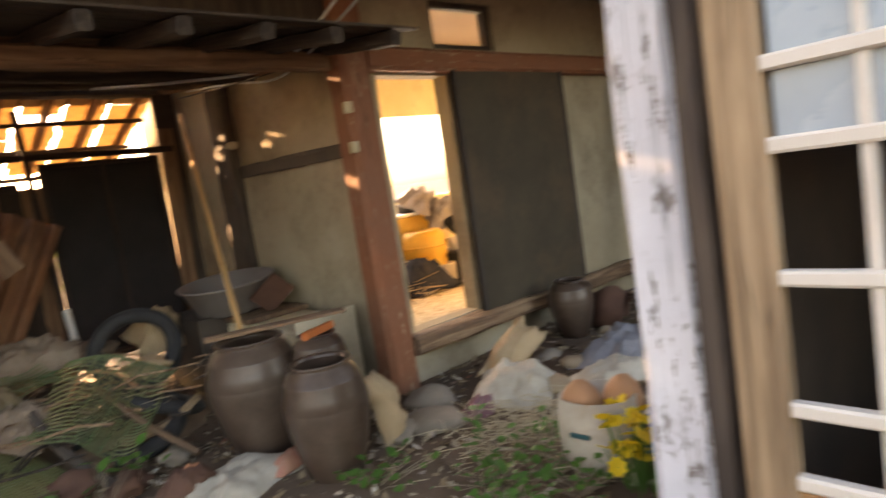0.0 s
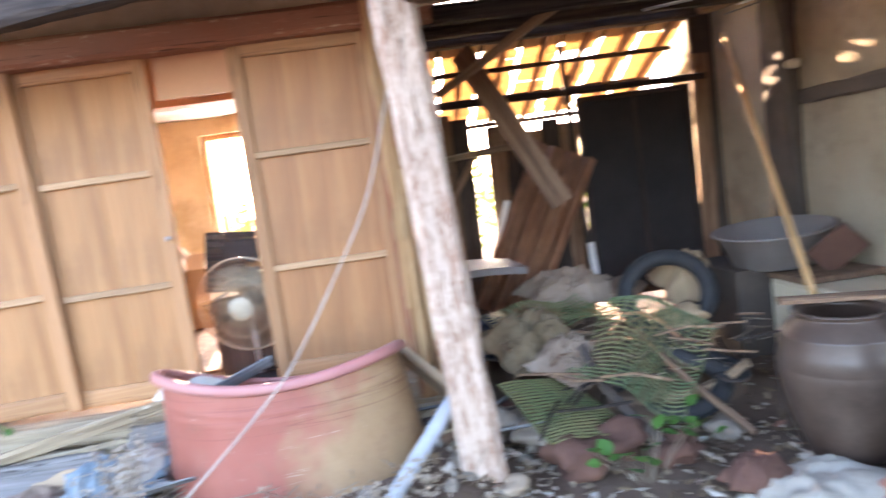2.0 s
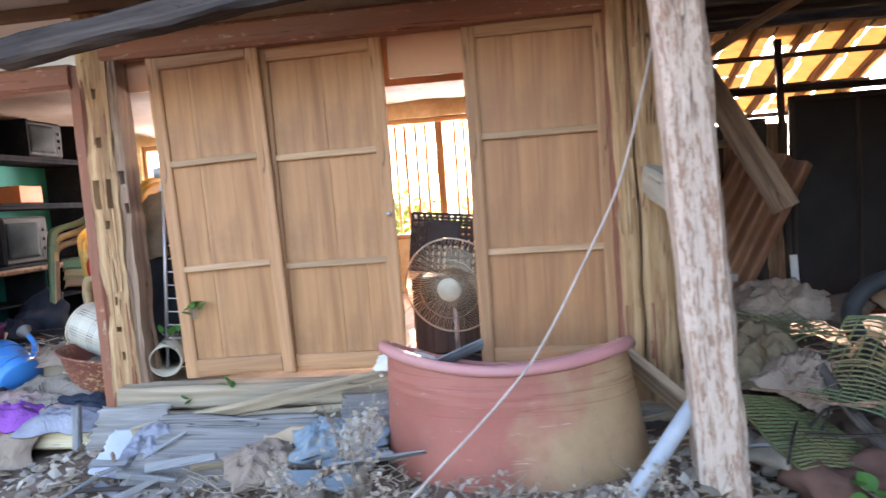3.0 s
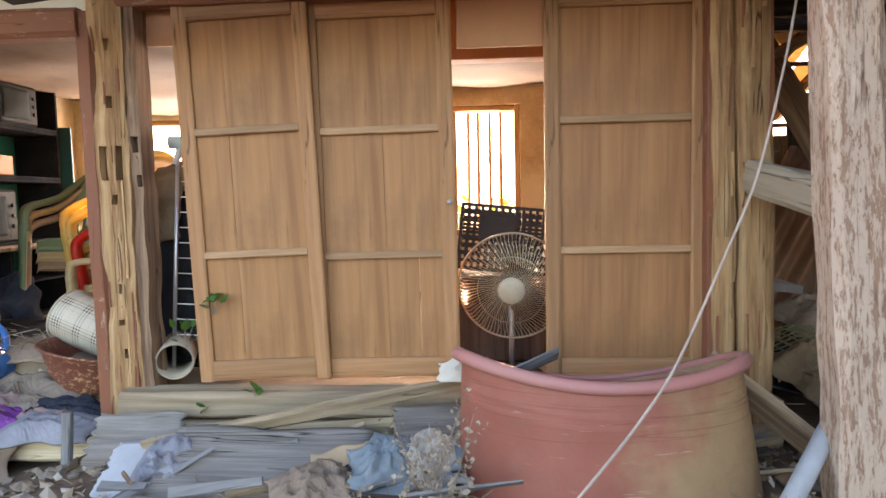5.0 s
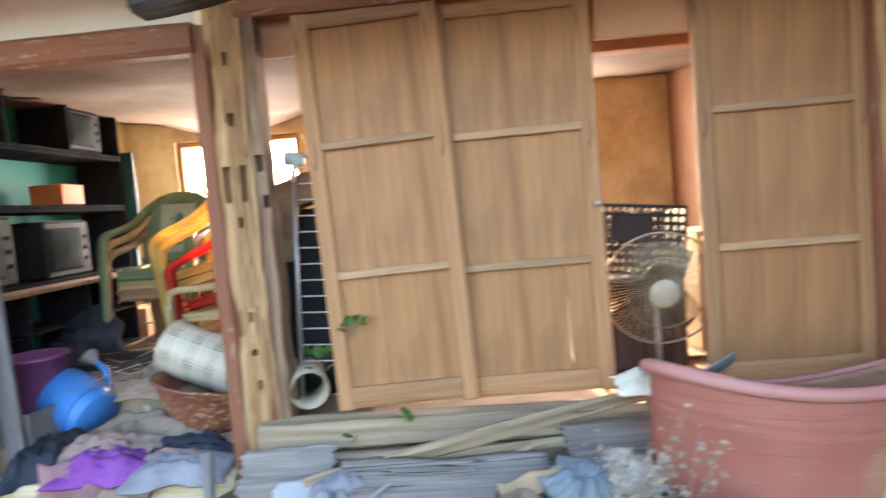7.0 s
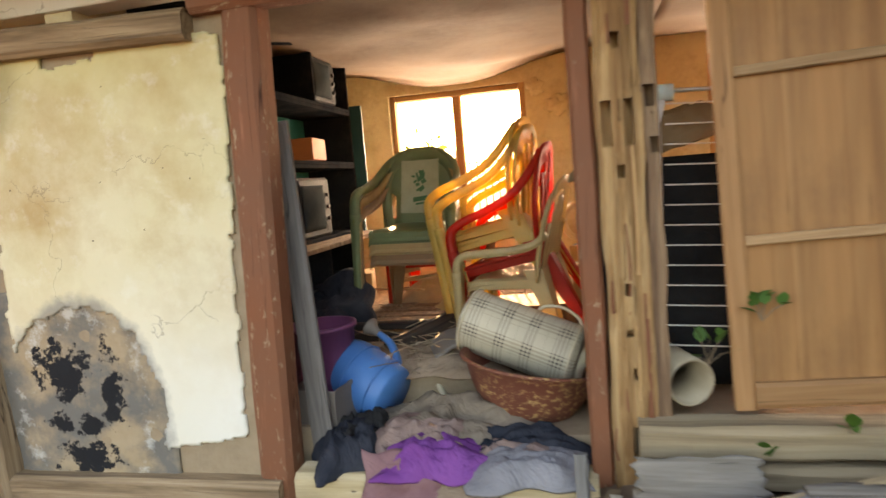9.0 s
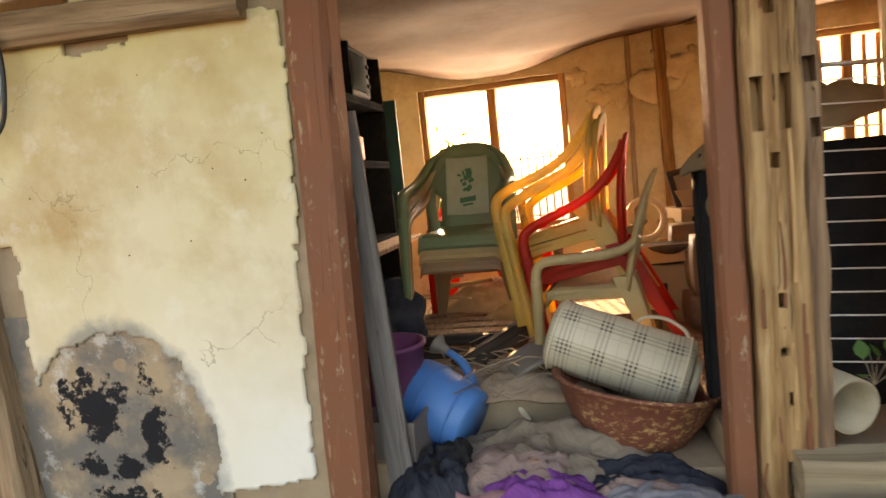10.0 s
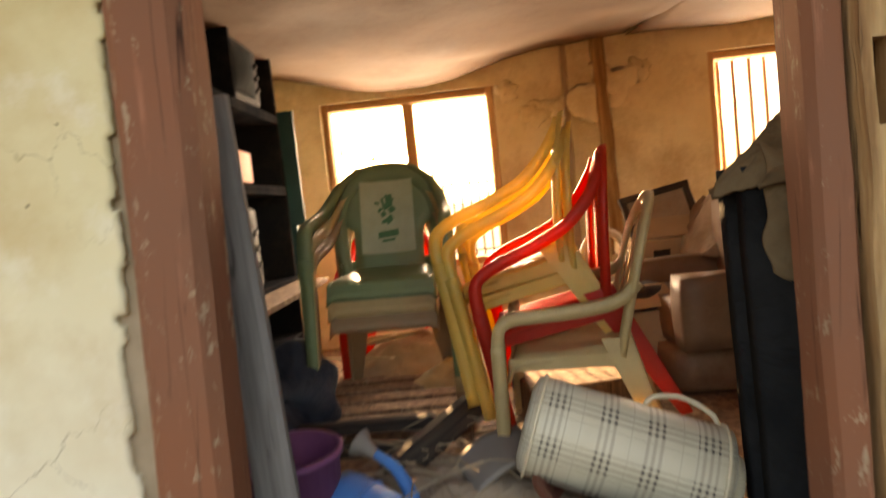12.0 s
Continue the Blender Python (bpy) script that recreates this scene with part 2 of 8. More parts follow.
M_STEEL = plain("dull_steel", (0.45, 0.45, 0.44), (0.58, 0.57, 0.55), 6, 0.42, 0.8, 0.5, 0.1, 60, (0.20, 0.13, 0.08), 0.4)
M_GUARD = plain("tarnished_bronze_wire", (0.26, 0.20, 0.13), (0.36, 0.29, 0.20), 7, 0.4, 0.6, 0.4, 0.1)
M_WIRE = plain("dark_wire", (0.03, 0.03, 0.032), (0.06, 0.06, 0.062), 9, 0.5, 0.3)
M_CABLE = plain("pale_cable", (0.40, 0.44, 0.46), (0.50, 0.53, 0.54), 9, 0.6)
M_ROPE = plain("pale_rope", (0.36, 0.27, 0.20), (0.48, 0.39, 0.31), 14, 0.9, bump=0.6)
M_SACK = plain("woven_white_sack", (0.40, 0.345, 0.265), (0.52, 0.46, 0.37), 3, 0.8, 0, 0.3, 0.3, 90, (0.28, 0.21, 0.14), 0.7)
M_CAP = plain("dusty_cream_cap", (0.33, 0.27, 0.18), (0.42, 0.35, 0.245), 9, 0.6, dirt=(0.22, 0.16, 0.10))
M_CREAM = plain("cream_plastic", (0.55, 0.46, 0.31), (0.63, 0.54, 0.38), 4, 0.5, dirt=(0.32, 0.25, 0.16))
M_WHITEPLASTIC = plain("white_plastic", (0.66, 0.64, 0.58), (0.74, 0.72, 0.67), 4, 0.45, dirt=(0.36, 0.31, 0.24))
M_BLUEPL = plain("blue_plastic", (0.03, 0.155, 0.42), (0.05, 0.21, 0.50), 4, 0.42, 0, 0.4, 0.06, 60, (0.14, 0.22, 0.33), 0.4)
M_PURPLE = plain("dusky_purple_plastic", (0.16, 0.05, 0.12), (0.21, 0.07, 0.15), 4, 0.55)
M_GREYPL = plain("grey_plastic", (0.16, 0.135, 0.115), (0.22, 0.19, 0.165), 3, 0.6, dirt=(0.14, 0.11, 0.09))
M_CH_GREEN = plain("faded_green_plastic", (0.135, 0.195, 0.095), (0.17, 0.235, 0.12), 4, 0.5, 0, 0.4, 0.06, 60, (0.17, 0.145, 0.09), 0.5, 0.12)
M_CH_BEIGE = plain("dusty_beige_plastic", (0.50, 0.365, 0.17), (0.58, 0.435, 0.225), 4, 0.5, 0, 0.4, 0.06, 60, (0.30, 0.21, 0.11), 0.5, 0.35)
M_CH_TAN = plain("dusty_brown_plastic", (0.27, 0.17, 0.09), (0.34, 0.22, 0.125), 4, 0.5, 0, 0.4, 0.06, 60, (0.20, 0.14, 0.08), 0.5, 0.15)
M_CH_YELLOW = plain("amber_yellow_plastic", (0.72, 0.48, 0.10), (0.80, 0.57, 0.16), 4, 0.35, 0, 0.5, 0.06, 60, (0.45, 0.29, 0.09), 0.5, 0.55)
M_CH_RED = plain("bright_red_plastic", (0.55, 0.028, 0.014), (0.64, 0.04, 0.02), 4, 0.45, 0, 0.4, 0.06, 60, (0.40, 0.05, 0.03), 0.4, 0.55)
M_LEATHER = plain("worn_brown_leatherette", (0.12, 0.07, 0.042), (0.17, 0.105, 0.066), 5, 0.5, 0, 0.4, 0.3, 50, (0.22, 0.16, 0.11), 0.6)
M_STICK = wood("yellow_brown_stick", (0.33, 0.18, 0.07), (0.52, 0.31, 0.13), (0.64, 0.42, 0.20), 18)
M_CARD = plain("brown_cardboard", (0.36, 0.245, 0.135), (0.44, 0.31, 0.185), 3, 0.85)
M_ORANGEBOX = plain("orange_carton", (0.42, 0.11, 0.03), (0.50, 0.14, 0.04), 3, 0.7)
M_PAPER = plain("crumpled_paper", (0.58, 0.52, 0.40), (0.70, 0.64, 0.52), 4, 0.85, bump=0.4)
M_LEAF = plain("fresh_leaf", (0.055, 0.145, 0.025), (0.10, 0.21, 0.04), 8, 0.5, trans=0.35)
M_LEAFSUN = plain("shrub_leaf", (0.11, 0.17, 0.03), (0.20, 0.25, 0.05), 3, 0.55, trans=0.5)
M_DRYLEAF = plain("dry_curled_leaf", (0.26, 0.19, 0.125), (0.46, 0.375, 0.28), 14, 0.9, trans=0.15)
M_STALK = plain("dry_stalk", (0.20, 0.145, 0.095), (0.33, 0.26, 0.18), 9, 0.9)
M_FLOWER = plain("yellow_petal", (0.80, 0.56, 0.03), (0.86, 0.66, 0.06), 9, 0.6, trans=0.4)
M_RUBBER = plain("black_rubber", (0.02, 0.02, 0.02), (0.045, 0.042, 0.04), 8, 0.75, bump=0.4)
M_NET = plain("green_plastic_net", (0.07, 0.12, 0.045), (0.21, 0.16, 0.07), 3, 0.5)
M_STRAW = plain("straw", (0.36, 0.28, 0.17), (0.52, 0.43, 0.29), 12, 0.9)
M_GRILLE = plain("rusty_iron_bar", (0.055, 0.036, 0.028), (0.10, 0.065, 0.048), 9, 0.7, 0.3)
M_WINWOOD = wood("window_frame_wood", (0.26, 0.13, 0.055), (0.42, 0.24, 0.11), (0.52, 0.33, 0.17), 20)
M_BLUETARP = plain("faded_blue_tarpaulin", (0.13, 0.165, 0.18), (0.21, 0.23, 0.232), 3, 0.6, bump=0.4, dirt=(0.32, 0.29, 0.25), dirty=0.7)


def glass_material(name, tint, rough):
    n = Nodes(name, rough, 0, 0.5)
    n.color(tint)
    n.b.inputs["Transmission Weight"].default_value = 1.0
    n.b.inputs["IOR"].default_value = 1.12
    return n.m


M_GLASS = glass_material("window_glass", (0.80, 0.88, 0.90), 0.15)


def cloth_material(name, c1, c2):
    n = Nodes(name, 0.95, 0, 0.1)
    c = n.mix(n.ramp(n.noise(3.5, 6), [(0.35, 0.0), (0.65, 1.0)]), c1, c2)
    n.color(c)
    crease = n.math("ABSOLUTE", n.math("SUBTRACT", n.noise(4, 3, dist=1.2), 0.5))
    n.bump(n.math("ADD", n.math("MULTIPLY", n.noise(220, 2), 0.15), n.math("ADD", n.math("MULTIPLY", n.noise(18, 3), 0.5), n.math("MULTIPLY", crease, 5.0))), 0.6, 0.014)
    return n.m


M_CL_BEIGE = cloth_material("dusty_beige_cloth", (0.155, 0.12, 0.088), (0.24, 0.19, 0.142))
M_CL_GREY = cloth_material("grey_knit_cloth", (0.19, 0.182, 0.192), (0.27, 0.26, 0.272))
M_CL_PURPLE = cloth_material("violet_cloth", (0.165, 0.045, 0.20), (0.23, 0.075, 0.275))
M_CL_MAUVE = cloth_material("mauve_cloth", (0.20, 0.10, 0.105), (0.28, 0.155, 0.155))
M_CL_DARK = cloth_material("dark_navy_cloth", (0.018, 0.021, 0.030), (0.045, 0.048, 0.058))
M_CL_BLACK = cloth_material("black_ticking", (0.010, 0.011, 0.012), (0.020, 0.021, 0.022))
M_CL_BROWN = cloth_material("brown_cloth", (0.21, 0.145, 0.10), (0.29, 0.215, 0.155))
M_CL_PINK = cloth_material("faded_pink_cloth", (0.235, 0.155, 0.128), (0.30, 0.21, 0.178))
M_CL_KHAKI = cloth_material("khaki_sacking", (0.13, 0.09, 0.05), (0.20, 0.145, 0.085))


def plaid_material():
    """Cream vinyl with thin brown lines and dark woven checks, laid out along local x and round the barrel."""
    n = Nodes("cream_plaid_vinyl", 0.45, 0, 0.4)
    x, y, z = n.xyz()
    ang = n.math("MULTIPLY", n.math("ARCTAN2", y, z), 0.17)

    def lines(v, pitch, half, shift):
        w = n.math("ABSOLUTE", n.math("SUBTRACT", n.math("FRACT", n.math("ADD", n.math("DIVIDE", v, pitch), shift)), 0.5))
        return n.math("LESS_THAN", w, half / pitch)

    def band(v, shift):
        s = n.math("ADD", v, shift)
        return n.math("MULTIPLY", lines(s, 0.021, 0.0048, 0.0), lines(s, 0.155, 0.033, 0.0))

    bx, ba = band(x, 0.0), band(ang, 0.03)
    thin = n.math("MAXIMUM", lines(x, 0.155, 0.0012, 0.5), lines(ang, 0.155, 0.0012, 0.5))
    faint = n.math("MAXIMUM", n.math("MAXIMUM", bx, ba), thin)
    cream = n.mix(n.ramp(n.noise(3, 6), [(0.35, 0.0), (0.75, 1.0)]), (0.52, 0.465, 0.345), (0.42, 0.36, 0.255))
    c = n.mix(n.math("MULTIPLY", faint, 0.45), cream, (0.20, 0.15, 0.11))
    c = n.mix(n.math("MULTIPLY", bx, ba), c, (0.025, 0.02, 0.02))
    n.color(c)
    n.bump(n.noise(45, 4), 0.12, 0.003)
    return n.m


def basin_material():
    n = Nodes("scabby_red_brown_plastic", 0.6, 0, 0.35)
    z = n.xyz()[2]
    base = n.mix(n.noise(5, 5), (0.14, 0.042, 0.026), (0.21, 0.070, 0.042))
    sp = n.ramp(n.noise(34, 7, (1, 1, 1.4), rough=0.7), [(0.53, 0.0), (0.58, 0.9)])
    patch = n.ramp(n.noise(2.6, 3), [(0.38, 0.0), (0.56, 1.0)])
    n.color(n.mix(n.math("MULTIPLY", sp, patch), base, (0.50, 0.31, 0.13)))
    n.bump(sp, 0.25, 0.003)
    return n.m


def wall_plaster_material():
    """Yellowed lime wash with tan water stains and small dark pits."""
    n = Nodes("yellowed_lime_plaster", 0.9, 0, 0.2)
    x, y, z = n.xyz()
    up = n.math("ADD", n.math("MULTIPLY", z, 0.5), n.math("MULTIPLY", n.noise(1.1, 4, rough=0.5), 0.9))
    base = n.ramp(n.math("MULTIPLY", up, 0.55), [(0.30, (0.76, 0.73, 0.65)), (0.52, (0.70, 0.63, 0.46)), (0.84, (0.55, 0.46, 0.22))])
    tan = n.ramp(n.noise(1.5, 7, rough=0.62, shift=(2, 0, 5)), [(0.44, 0.0), (0.66, 0.9)])
    high = n.ramp(n.math("ADD", n.math("MULTIPLY", z, 0.5), n.math("MULTIPLY", n.noise(1.3, 3, shift=(8, 2, 2)), 0.25)), [(0.50, 0.25), (0.78, 1.0)])
    tan = n.math("MULTIPLY", tan, high)
    c = n.mix(tan, base, (0.44, 0.295, 0.13))
    white = n.ramp(n.noise(6, 7, rough=0.7), [(0.55, 0.0), (0.7, 0.4)])
    c = n.mix(white, c, (0.74, 0.70, 0.60))
    # soot that the old stove pipe left round the bare patch
    dx = n.math("DIVIDE", n.math("ADD", x, 5.77), 0.43)
    dz = n.math("DIVIDE", n.math("SUBTRACT", z, 0.50), 0.46)
    d = n.math("ADD", n.math("MULTIPLY", dx, dx), n.math("MULTIPLY", n.math("MAXIMUM", dz, 0.0), n.math("MAXIMUM", dz, 0.0)))
    ring = n.math("SUBTRACT", d, n.math("MULTIPLY", n.noise(4, 6, rough=0.65), 1.1))
    c = n.mix(n.ramp(ring, [(0.42, 0.75), (0.74, 0.0)]), c, (0.22, 0.21, 0.195))
    pits = n.t.nodes.new("ShaderNodeTexVoronoi")
    pits.inputs["Scale"].default_value = 11.0
    n.link(n.co.outputs["Object"], pits.inputs[0])
    dots = n.math("MULTIPLY", n.math("LESS_THAN", pits.outputs["Distance"], 0.045), n.math("GREATER_THAN", n.noise(3, 2), 0.5))
    c = n.mix(dots, c, (0.12, 0.09, 0.06))
    # hairline cracks
    net = n.t.nodes.new("ShaderNodeTexVoronoi")
    net.feature = "DISTANCE_TO_EDGE"
    net.inputs["Scale"].default_value = 1.1
    warp = n.t.nodes.new("ShaderNodeVectorMath")
    warp.operation = "MULTIPLY_ADD"
    wob = n.t.nodes.new("ShaderNodeTexNoise")
    wob.inputs["Scale"].default_value, wob.inputs["Detail"].default_value = 5.0, 6
    n.link(n.co.outputs["Object"], wob.inputs[0])
    n.link(wob.outputs["Color"], warp.inputs[0])
    warp.inputs[1].default_value = (0.35, 0.35, 0.35)
    n.link(n.co.outputs["Object"], warp.inputs[2])
    n.link(warp.outputs[0], net.inputs[0])
    hair = n.math("MULTIPLY", n.math("LESS_THAN", net.outputs["Distance"], 0.0018), n.ramp(n.noise(1.7, 3, shift=(5, 5, 5)), [(0.50, 0.0), (0.56, 0.45)]))
    c = n.mix(hair, c, (0.20, 0.14, 0.09))
    n.color(c)
    n.bump(n.math("SUBTRACT", n.math("ADD", n.noise(4, 6), n.math("MULTIPLY", n.noise(40, 4), 0.3)), hair), 0.3, 0.012)
    return n.m


def burnt_material():
    """Bare mud where a stove pipe stood: soot blots and white ash crusts."""
    n = Nodes("sooted_mud", 0.95, 0, 0.15)
    mud = n.mix(n.noise(9, 5), (0.32, 0.23, 0.14), (0.44, 0.335, 0.22))
    x, y, z = n.xyz()

    def blot(cx, cy, rx, ry):
        a = n.math("DIVIDE", n.math("SUBTRACT", x, cx), rx)
        b = n.math("DIVIDE", n.math("SUBTRACT", y, cy), ry)
        return n.math("SUBTRACT", 1.0, n.math("SQRT", n.math("ADD", n.math("MULTIPLY", a, a), n.math("MULTIPLY", b, b))))

    blots = blot(-0.10, 0.08, 0.17, 0.16)
    for q in ((0.0, -0.22, 0.09, 0.08), (-0.02, -0.36, 0.16, 0.12), (0.17, -0.02, 0.07, 0.24), (-0.14, -0.20, 0.07, 0.07)):
        blots = n.math("MAXIMUM", blots, blot(*q))
    rough = n.noise(9, 8, rough=0.68, shift=(9, 0, 1))
    soot = n.ramp(n.math("ADD", n.math("MULTIPLY", blots, 0.28), n.math("MULTIPLY", rough, 1.25)), [(0.665, 0.0), (0.72, 1.0)])
    edge = blot(0.0, -0.1, 0.44, 0.56)
    ash = n.ramp(n.math("SUBTRACT", n.noise(6.5, 8, rough=0.72, shift=(4, 0, 2)), n.math("MULTIPLY", n.math("ABSOLUTE", n.math("SUBTRACT", edge, 0.18)), 0.55)), [(0.49, 0.0), (0.60, 0.6)])
    grey = n.ramp(n.noise(3.0, 6, shift=(1, 0, 8)), [(0.40, 0.0), (0.56, 0.9)])
    c = n.mix(grey, mud, (0.14, 0.135, 0.125))
    c = n.mix(ash, c, (0.62, 0.60, 0.55))
    c = n.mix(soot, c, (0.018, 0.018, 0.020))
    n.color(c)
    n.bump(n.math("ADD", n.noise(12, 7), n.math("MULTIPLY", ash, 0.4)), 0.8, 0.015)
    return n.m


M_PLAID = plaid_material()
M_BASIN = basin_material()


def tub_material():
    """Faded red plastic: one side crusted with olive-tan dirt, pale scuffs and fine turned rings."""
    n = Nodes("faded_red_plastic", 0.6, 0, 0.3)
    x, y, z = n.xyz()
    base = n.mix(n.ramp(n.noise(3, 6), [(0.35, 0.0), (0.7, 1.0)]), (0.275, 0.083, 0.052), (0.33, 0.115, 0.075))
    big = n.math("ADD", n.math("MULTIPLY", x, 0.62), n.math("MULTIPLY", n.noise(2.2, 6, rough=0.62), 0.9))
    side = n.ramp(n.math("SUBTRACT", big, n.math("MULTIPLY", z, 0.12)), [(0.42, 0.0), (0.64, 0.92)])
    dirt = n.mix(n.noise(12, 6, rough=0.7), (0.24, 0.14, 0.065), (0.38, 0.25, 0.125))
    c = n.mix(side, base, dirt)
    grime = n.ramp(n.noise(7, 8, rough=0.75, shift=(3, 2, 8)), [(0.5, 0.0), (0.7, 0.45)])
    c = n.mix(grime, c, (0.20, 0.10, 0.06))
    scuff = n.ramp(n.noise(26, 6, (0.16, 0.16, 1.6), rough=0.7, shift=(1, 6, 2)), [(0.64, 0.0), (0.70, 0.55)])
    c = n.mix(scuff, c, (0.52, 0.36, 0.27))
    line = n.ramp(n.noise(30, 2, (0.02, 0.02, 1.0), shift=(5, 5, 5)), [(0.48, 0.0), (0.5, 0.5), (0.52, 0.0)])
    c = n.mix(n.math("MULTIPLY", line, n.math("GREATER_THAN", z, 0.36)), c, (0.16, 0.05, 0.035))
    n.color(c)
    n.bump(n.math("ADD", n.noise(45, 4), n.math("MULTIPLY", side, 0.8)), 0.25, 0.004)
    return n.m


M_TUB = tub_material()
M_LIMEWALL = wall_plaster_material()
M_BURNT = burnt_material()
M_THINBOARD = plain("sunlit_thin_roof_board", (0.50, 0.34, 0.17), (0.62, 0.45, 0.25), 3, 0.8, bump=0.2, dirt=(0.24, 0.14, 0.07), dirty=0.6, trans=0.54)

# ---- help to build ----
WORLD = {}
rng = random.Random(7)
I4 = Matrix.Identity(4)


def place(ob, m, parent=None):
    WORLD[ob] = m
    if parent is not None:
        ob.parent = parent
        ob.matrix_basis = WORLD[parent].inverted() @ m
    else:
        ob.matrix_basis = m
    return ob


def mesh_of(bm, name, mat, smooth=False):
    me = bpy.data.meshes.new(name)
    bmesh.ops.recalc_face_normals(bm, faces=bm.faces)
    bm.to_mesh(me)
    bm.free()
    if mat:
        me.materials.append(mat)
    if smooth:
        me.polygons.foreach_set("use_smooth", [True] * len(me.polygons))
    return me


def part(name, bm, mat, parent=None, label="", m=None, smooth=False):
    """One mesh object out of a bmesh, in world pose m, under a thing or a part."""
    ob = new(name, mesh_of(bm, name, mat, smooth))
    place(ob, (WORLD[parent] if parent is not None else I4) if m is None else m, parent)
    if label:
        ob["label"] = label
    return ob


def thing(name, m, label, category, group="", kind=""):
    ob = new(name)
    ob.empty_display_size = 0.1
    place(ob, m)
    return tagged(ob, label, category, group, kind)


def add_box(bm, sx, sy, sz, m=I4, bevel=0.0):
    r = bmesh.ops.create_cube(bm, size=1.0, matrix=m @ Matrix.Diagonal((sx, sy, sz, 1)))
    if bevel > 0:
        es = {e for v in r["verts"] for e in v.link_edges}
        bmesh.ops.bevel(bm, geom=list(es), offset=bevel, segments=1, affect="EDGES")


def box(sx, sy, sz, bevel=0.0, m=I4):
    bm = bmesh.new()
    add_box(bm, sx, sy, sz, m, bevel)
    return bm


def timber(length, w, d, seed=0, wob=0.006, nl=None, taper=1.0, bow=0.0):
    """A worn timber, length along z from 0, with rounded corners and an uneven surface."""
    bm = bmesh.new()
    nl = nl or max(4, int(length / 0.09))
    c = 0.16
    ring = [(-0.5 + c, -0.5), (0.5 - c, -0.5), (0.5, -0.5 + c), (0.5, 0.5 - c), (0.5 - c, 0.5), (-0.5 + c, 0.5), (-0.5, 0.5 - c), (-0.5, -0.5 + c)]
    rows = []
    for i in range(nl + 1):
        f = i / nl
        k = 1 + (taper - 1) * f
        row = []
        for j, (a, b) in enumerate(ring):
            nz = noise.noise_vector(Vector((a * 3 + seed * 7.1, b * 3 + seed * 3.3, f * length * 3.5)))
            nz2 = noise.noise_vector(Vector((a * 9 + seed, b * 9, f * length * 14)))
            row.append(bm.verts.new((a * w * k + nz.x * wob + nz2.x * wob * 0.4 + bow * math.sin(math.pi * f), b * d * k + nz.y * wob + nz2.y * wob * 0.4, f * length)))
        rows.append(row)
    for r0, r1 in zip(rows, rows[1:]):
        for j in range(8):
            bm.faces.new((r0[j], r0[(j + 1) % 8], r1[(j + 1) % 8], r1[j]))
    bm.faces.new(rows[0][::-1])
    bm.faces.new(rows[-1])
    return bm


def along(p0, p1, roll=0.0):
    """Pose at p0 with z towards p1; roll in degrees about that line. At roll 0 local y points away from the yard."""
    a, b = Vector(p0), Vector(p1)
    z = (b - a).normalized()
    hint = Vector((0, 1, 0)) if abs(z.y) < 0.9 else Vector((0, 0, 1))
    x = hint.cross(z).normalized()
    y = z.cross(x)
    m = Matrix((x, y, z)).transposed().to_4x4()
    m.translation = a
    return m @ pose(0, 0, 0, 0, 0, roll)


SEED = [0]


def beam(name, p0, p1, w, d, mat, parent=None, label="", category="", roll=0.0, wob=0.006, taper=1.0, bow=0.0, kind="", group=""):
    """A timber between two points."""
    SEED[0] += 1
    ob = part(name, timber((Vector(p1) - Vector(p0)).length, w, d, SEED[0], wob, None, taper, bow), mat, parent, "", along(p0, p1, roll))
    return tagged(ob, label, category, group, kind)


def lathe(profile, segs=40, wob=0.0, seed=0):
    """Turns (radius, height) pairs round z."""
    bm = bmesh.new()
    rows = []
    for r, z in profile:
        row = []
        for j in range(segs):
            a = 2 * math.pi * j / segs
            k = 1 + wob * noise.noise(Vector((math.cos(a) * 1.4 + seed, math.sin(a) * 1.4, z * 2)))
            row.append(bm.verts.new((r * k * math.cos(a), r * k * math.sin(a), z)))
        rows.append(row)
    for r0, r1 in zip(rows, rows[1:]):
        for j in range(segs):
            bm.faces.new((r0[j], r0[(j + 1) % segs], r1[(j + 1) % segs], r1[j]))
    if profile[0][0] > 1e-4:
        bm.faces.new(rows[0][::-1])
    if profile[-1][0] > 1e-4:
        bm.faces.new(rows[-1])
    bmesh.ops.remove_doubles(bm, verts=bm.verts, dist=1e-5)
    return bm


def add_tube(bm, pts, r, segs=8, closed=False, r1=None):
    pts = [Vector(p) for p in pts]
    n = len(pts)
    rows = []
    up = None
    for i, p in enumerate(pts):
        a, b = (pts[i - 1], pts[(i + 1) % n]) if closed else (pts[max(i - 1, 0)], pts[min(i + 1, n - 1)])
        t = (b - a).normalized()
        if up is None:
            up = t.orthogonal().normalized()
        up = (up - t * up.dot(t)).normalized()
        s = t.cross(up)
        rr = r if r1 is None else r + (r1 - r) * i / (n - 1)
        rows.append([bm.verts.new(p + (up * math.cos(2 * math.pi * j / segs) + s * math.sin(2 * math.pi * j / segs)) * rr) for j in range(segs)])
    pairs = list(zip(rows, rows[1:])) + ([(rows[-1], rows[0])] if closed else [])
    for r0, r2 in pairs:
        for j in range(segs):
            bm.faces.new((r0[j], r0[(j + 1) % segs], r2[(j + 1) % segs], r2[j]))
    if not closed:
        bm.faces.new(rows[0][::-1])
        bm.faces.new(rows[-1])


def tube(pts, r, segs=8, closed=False, r1=None):
    bm = bmesh.new()
    add_tube(bm, pts, r, segs, closed, r1)
    return bm


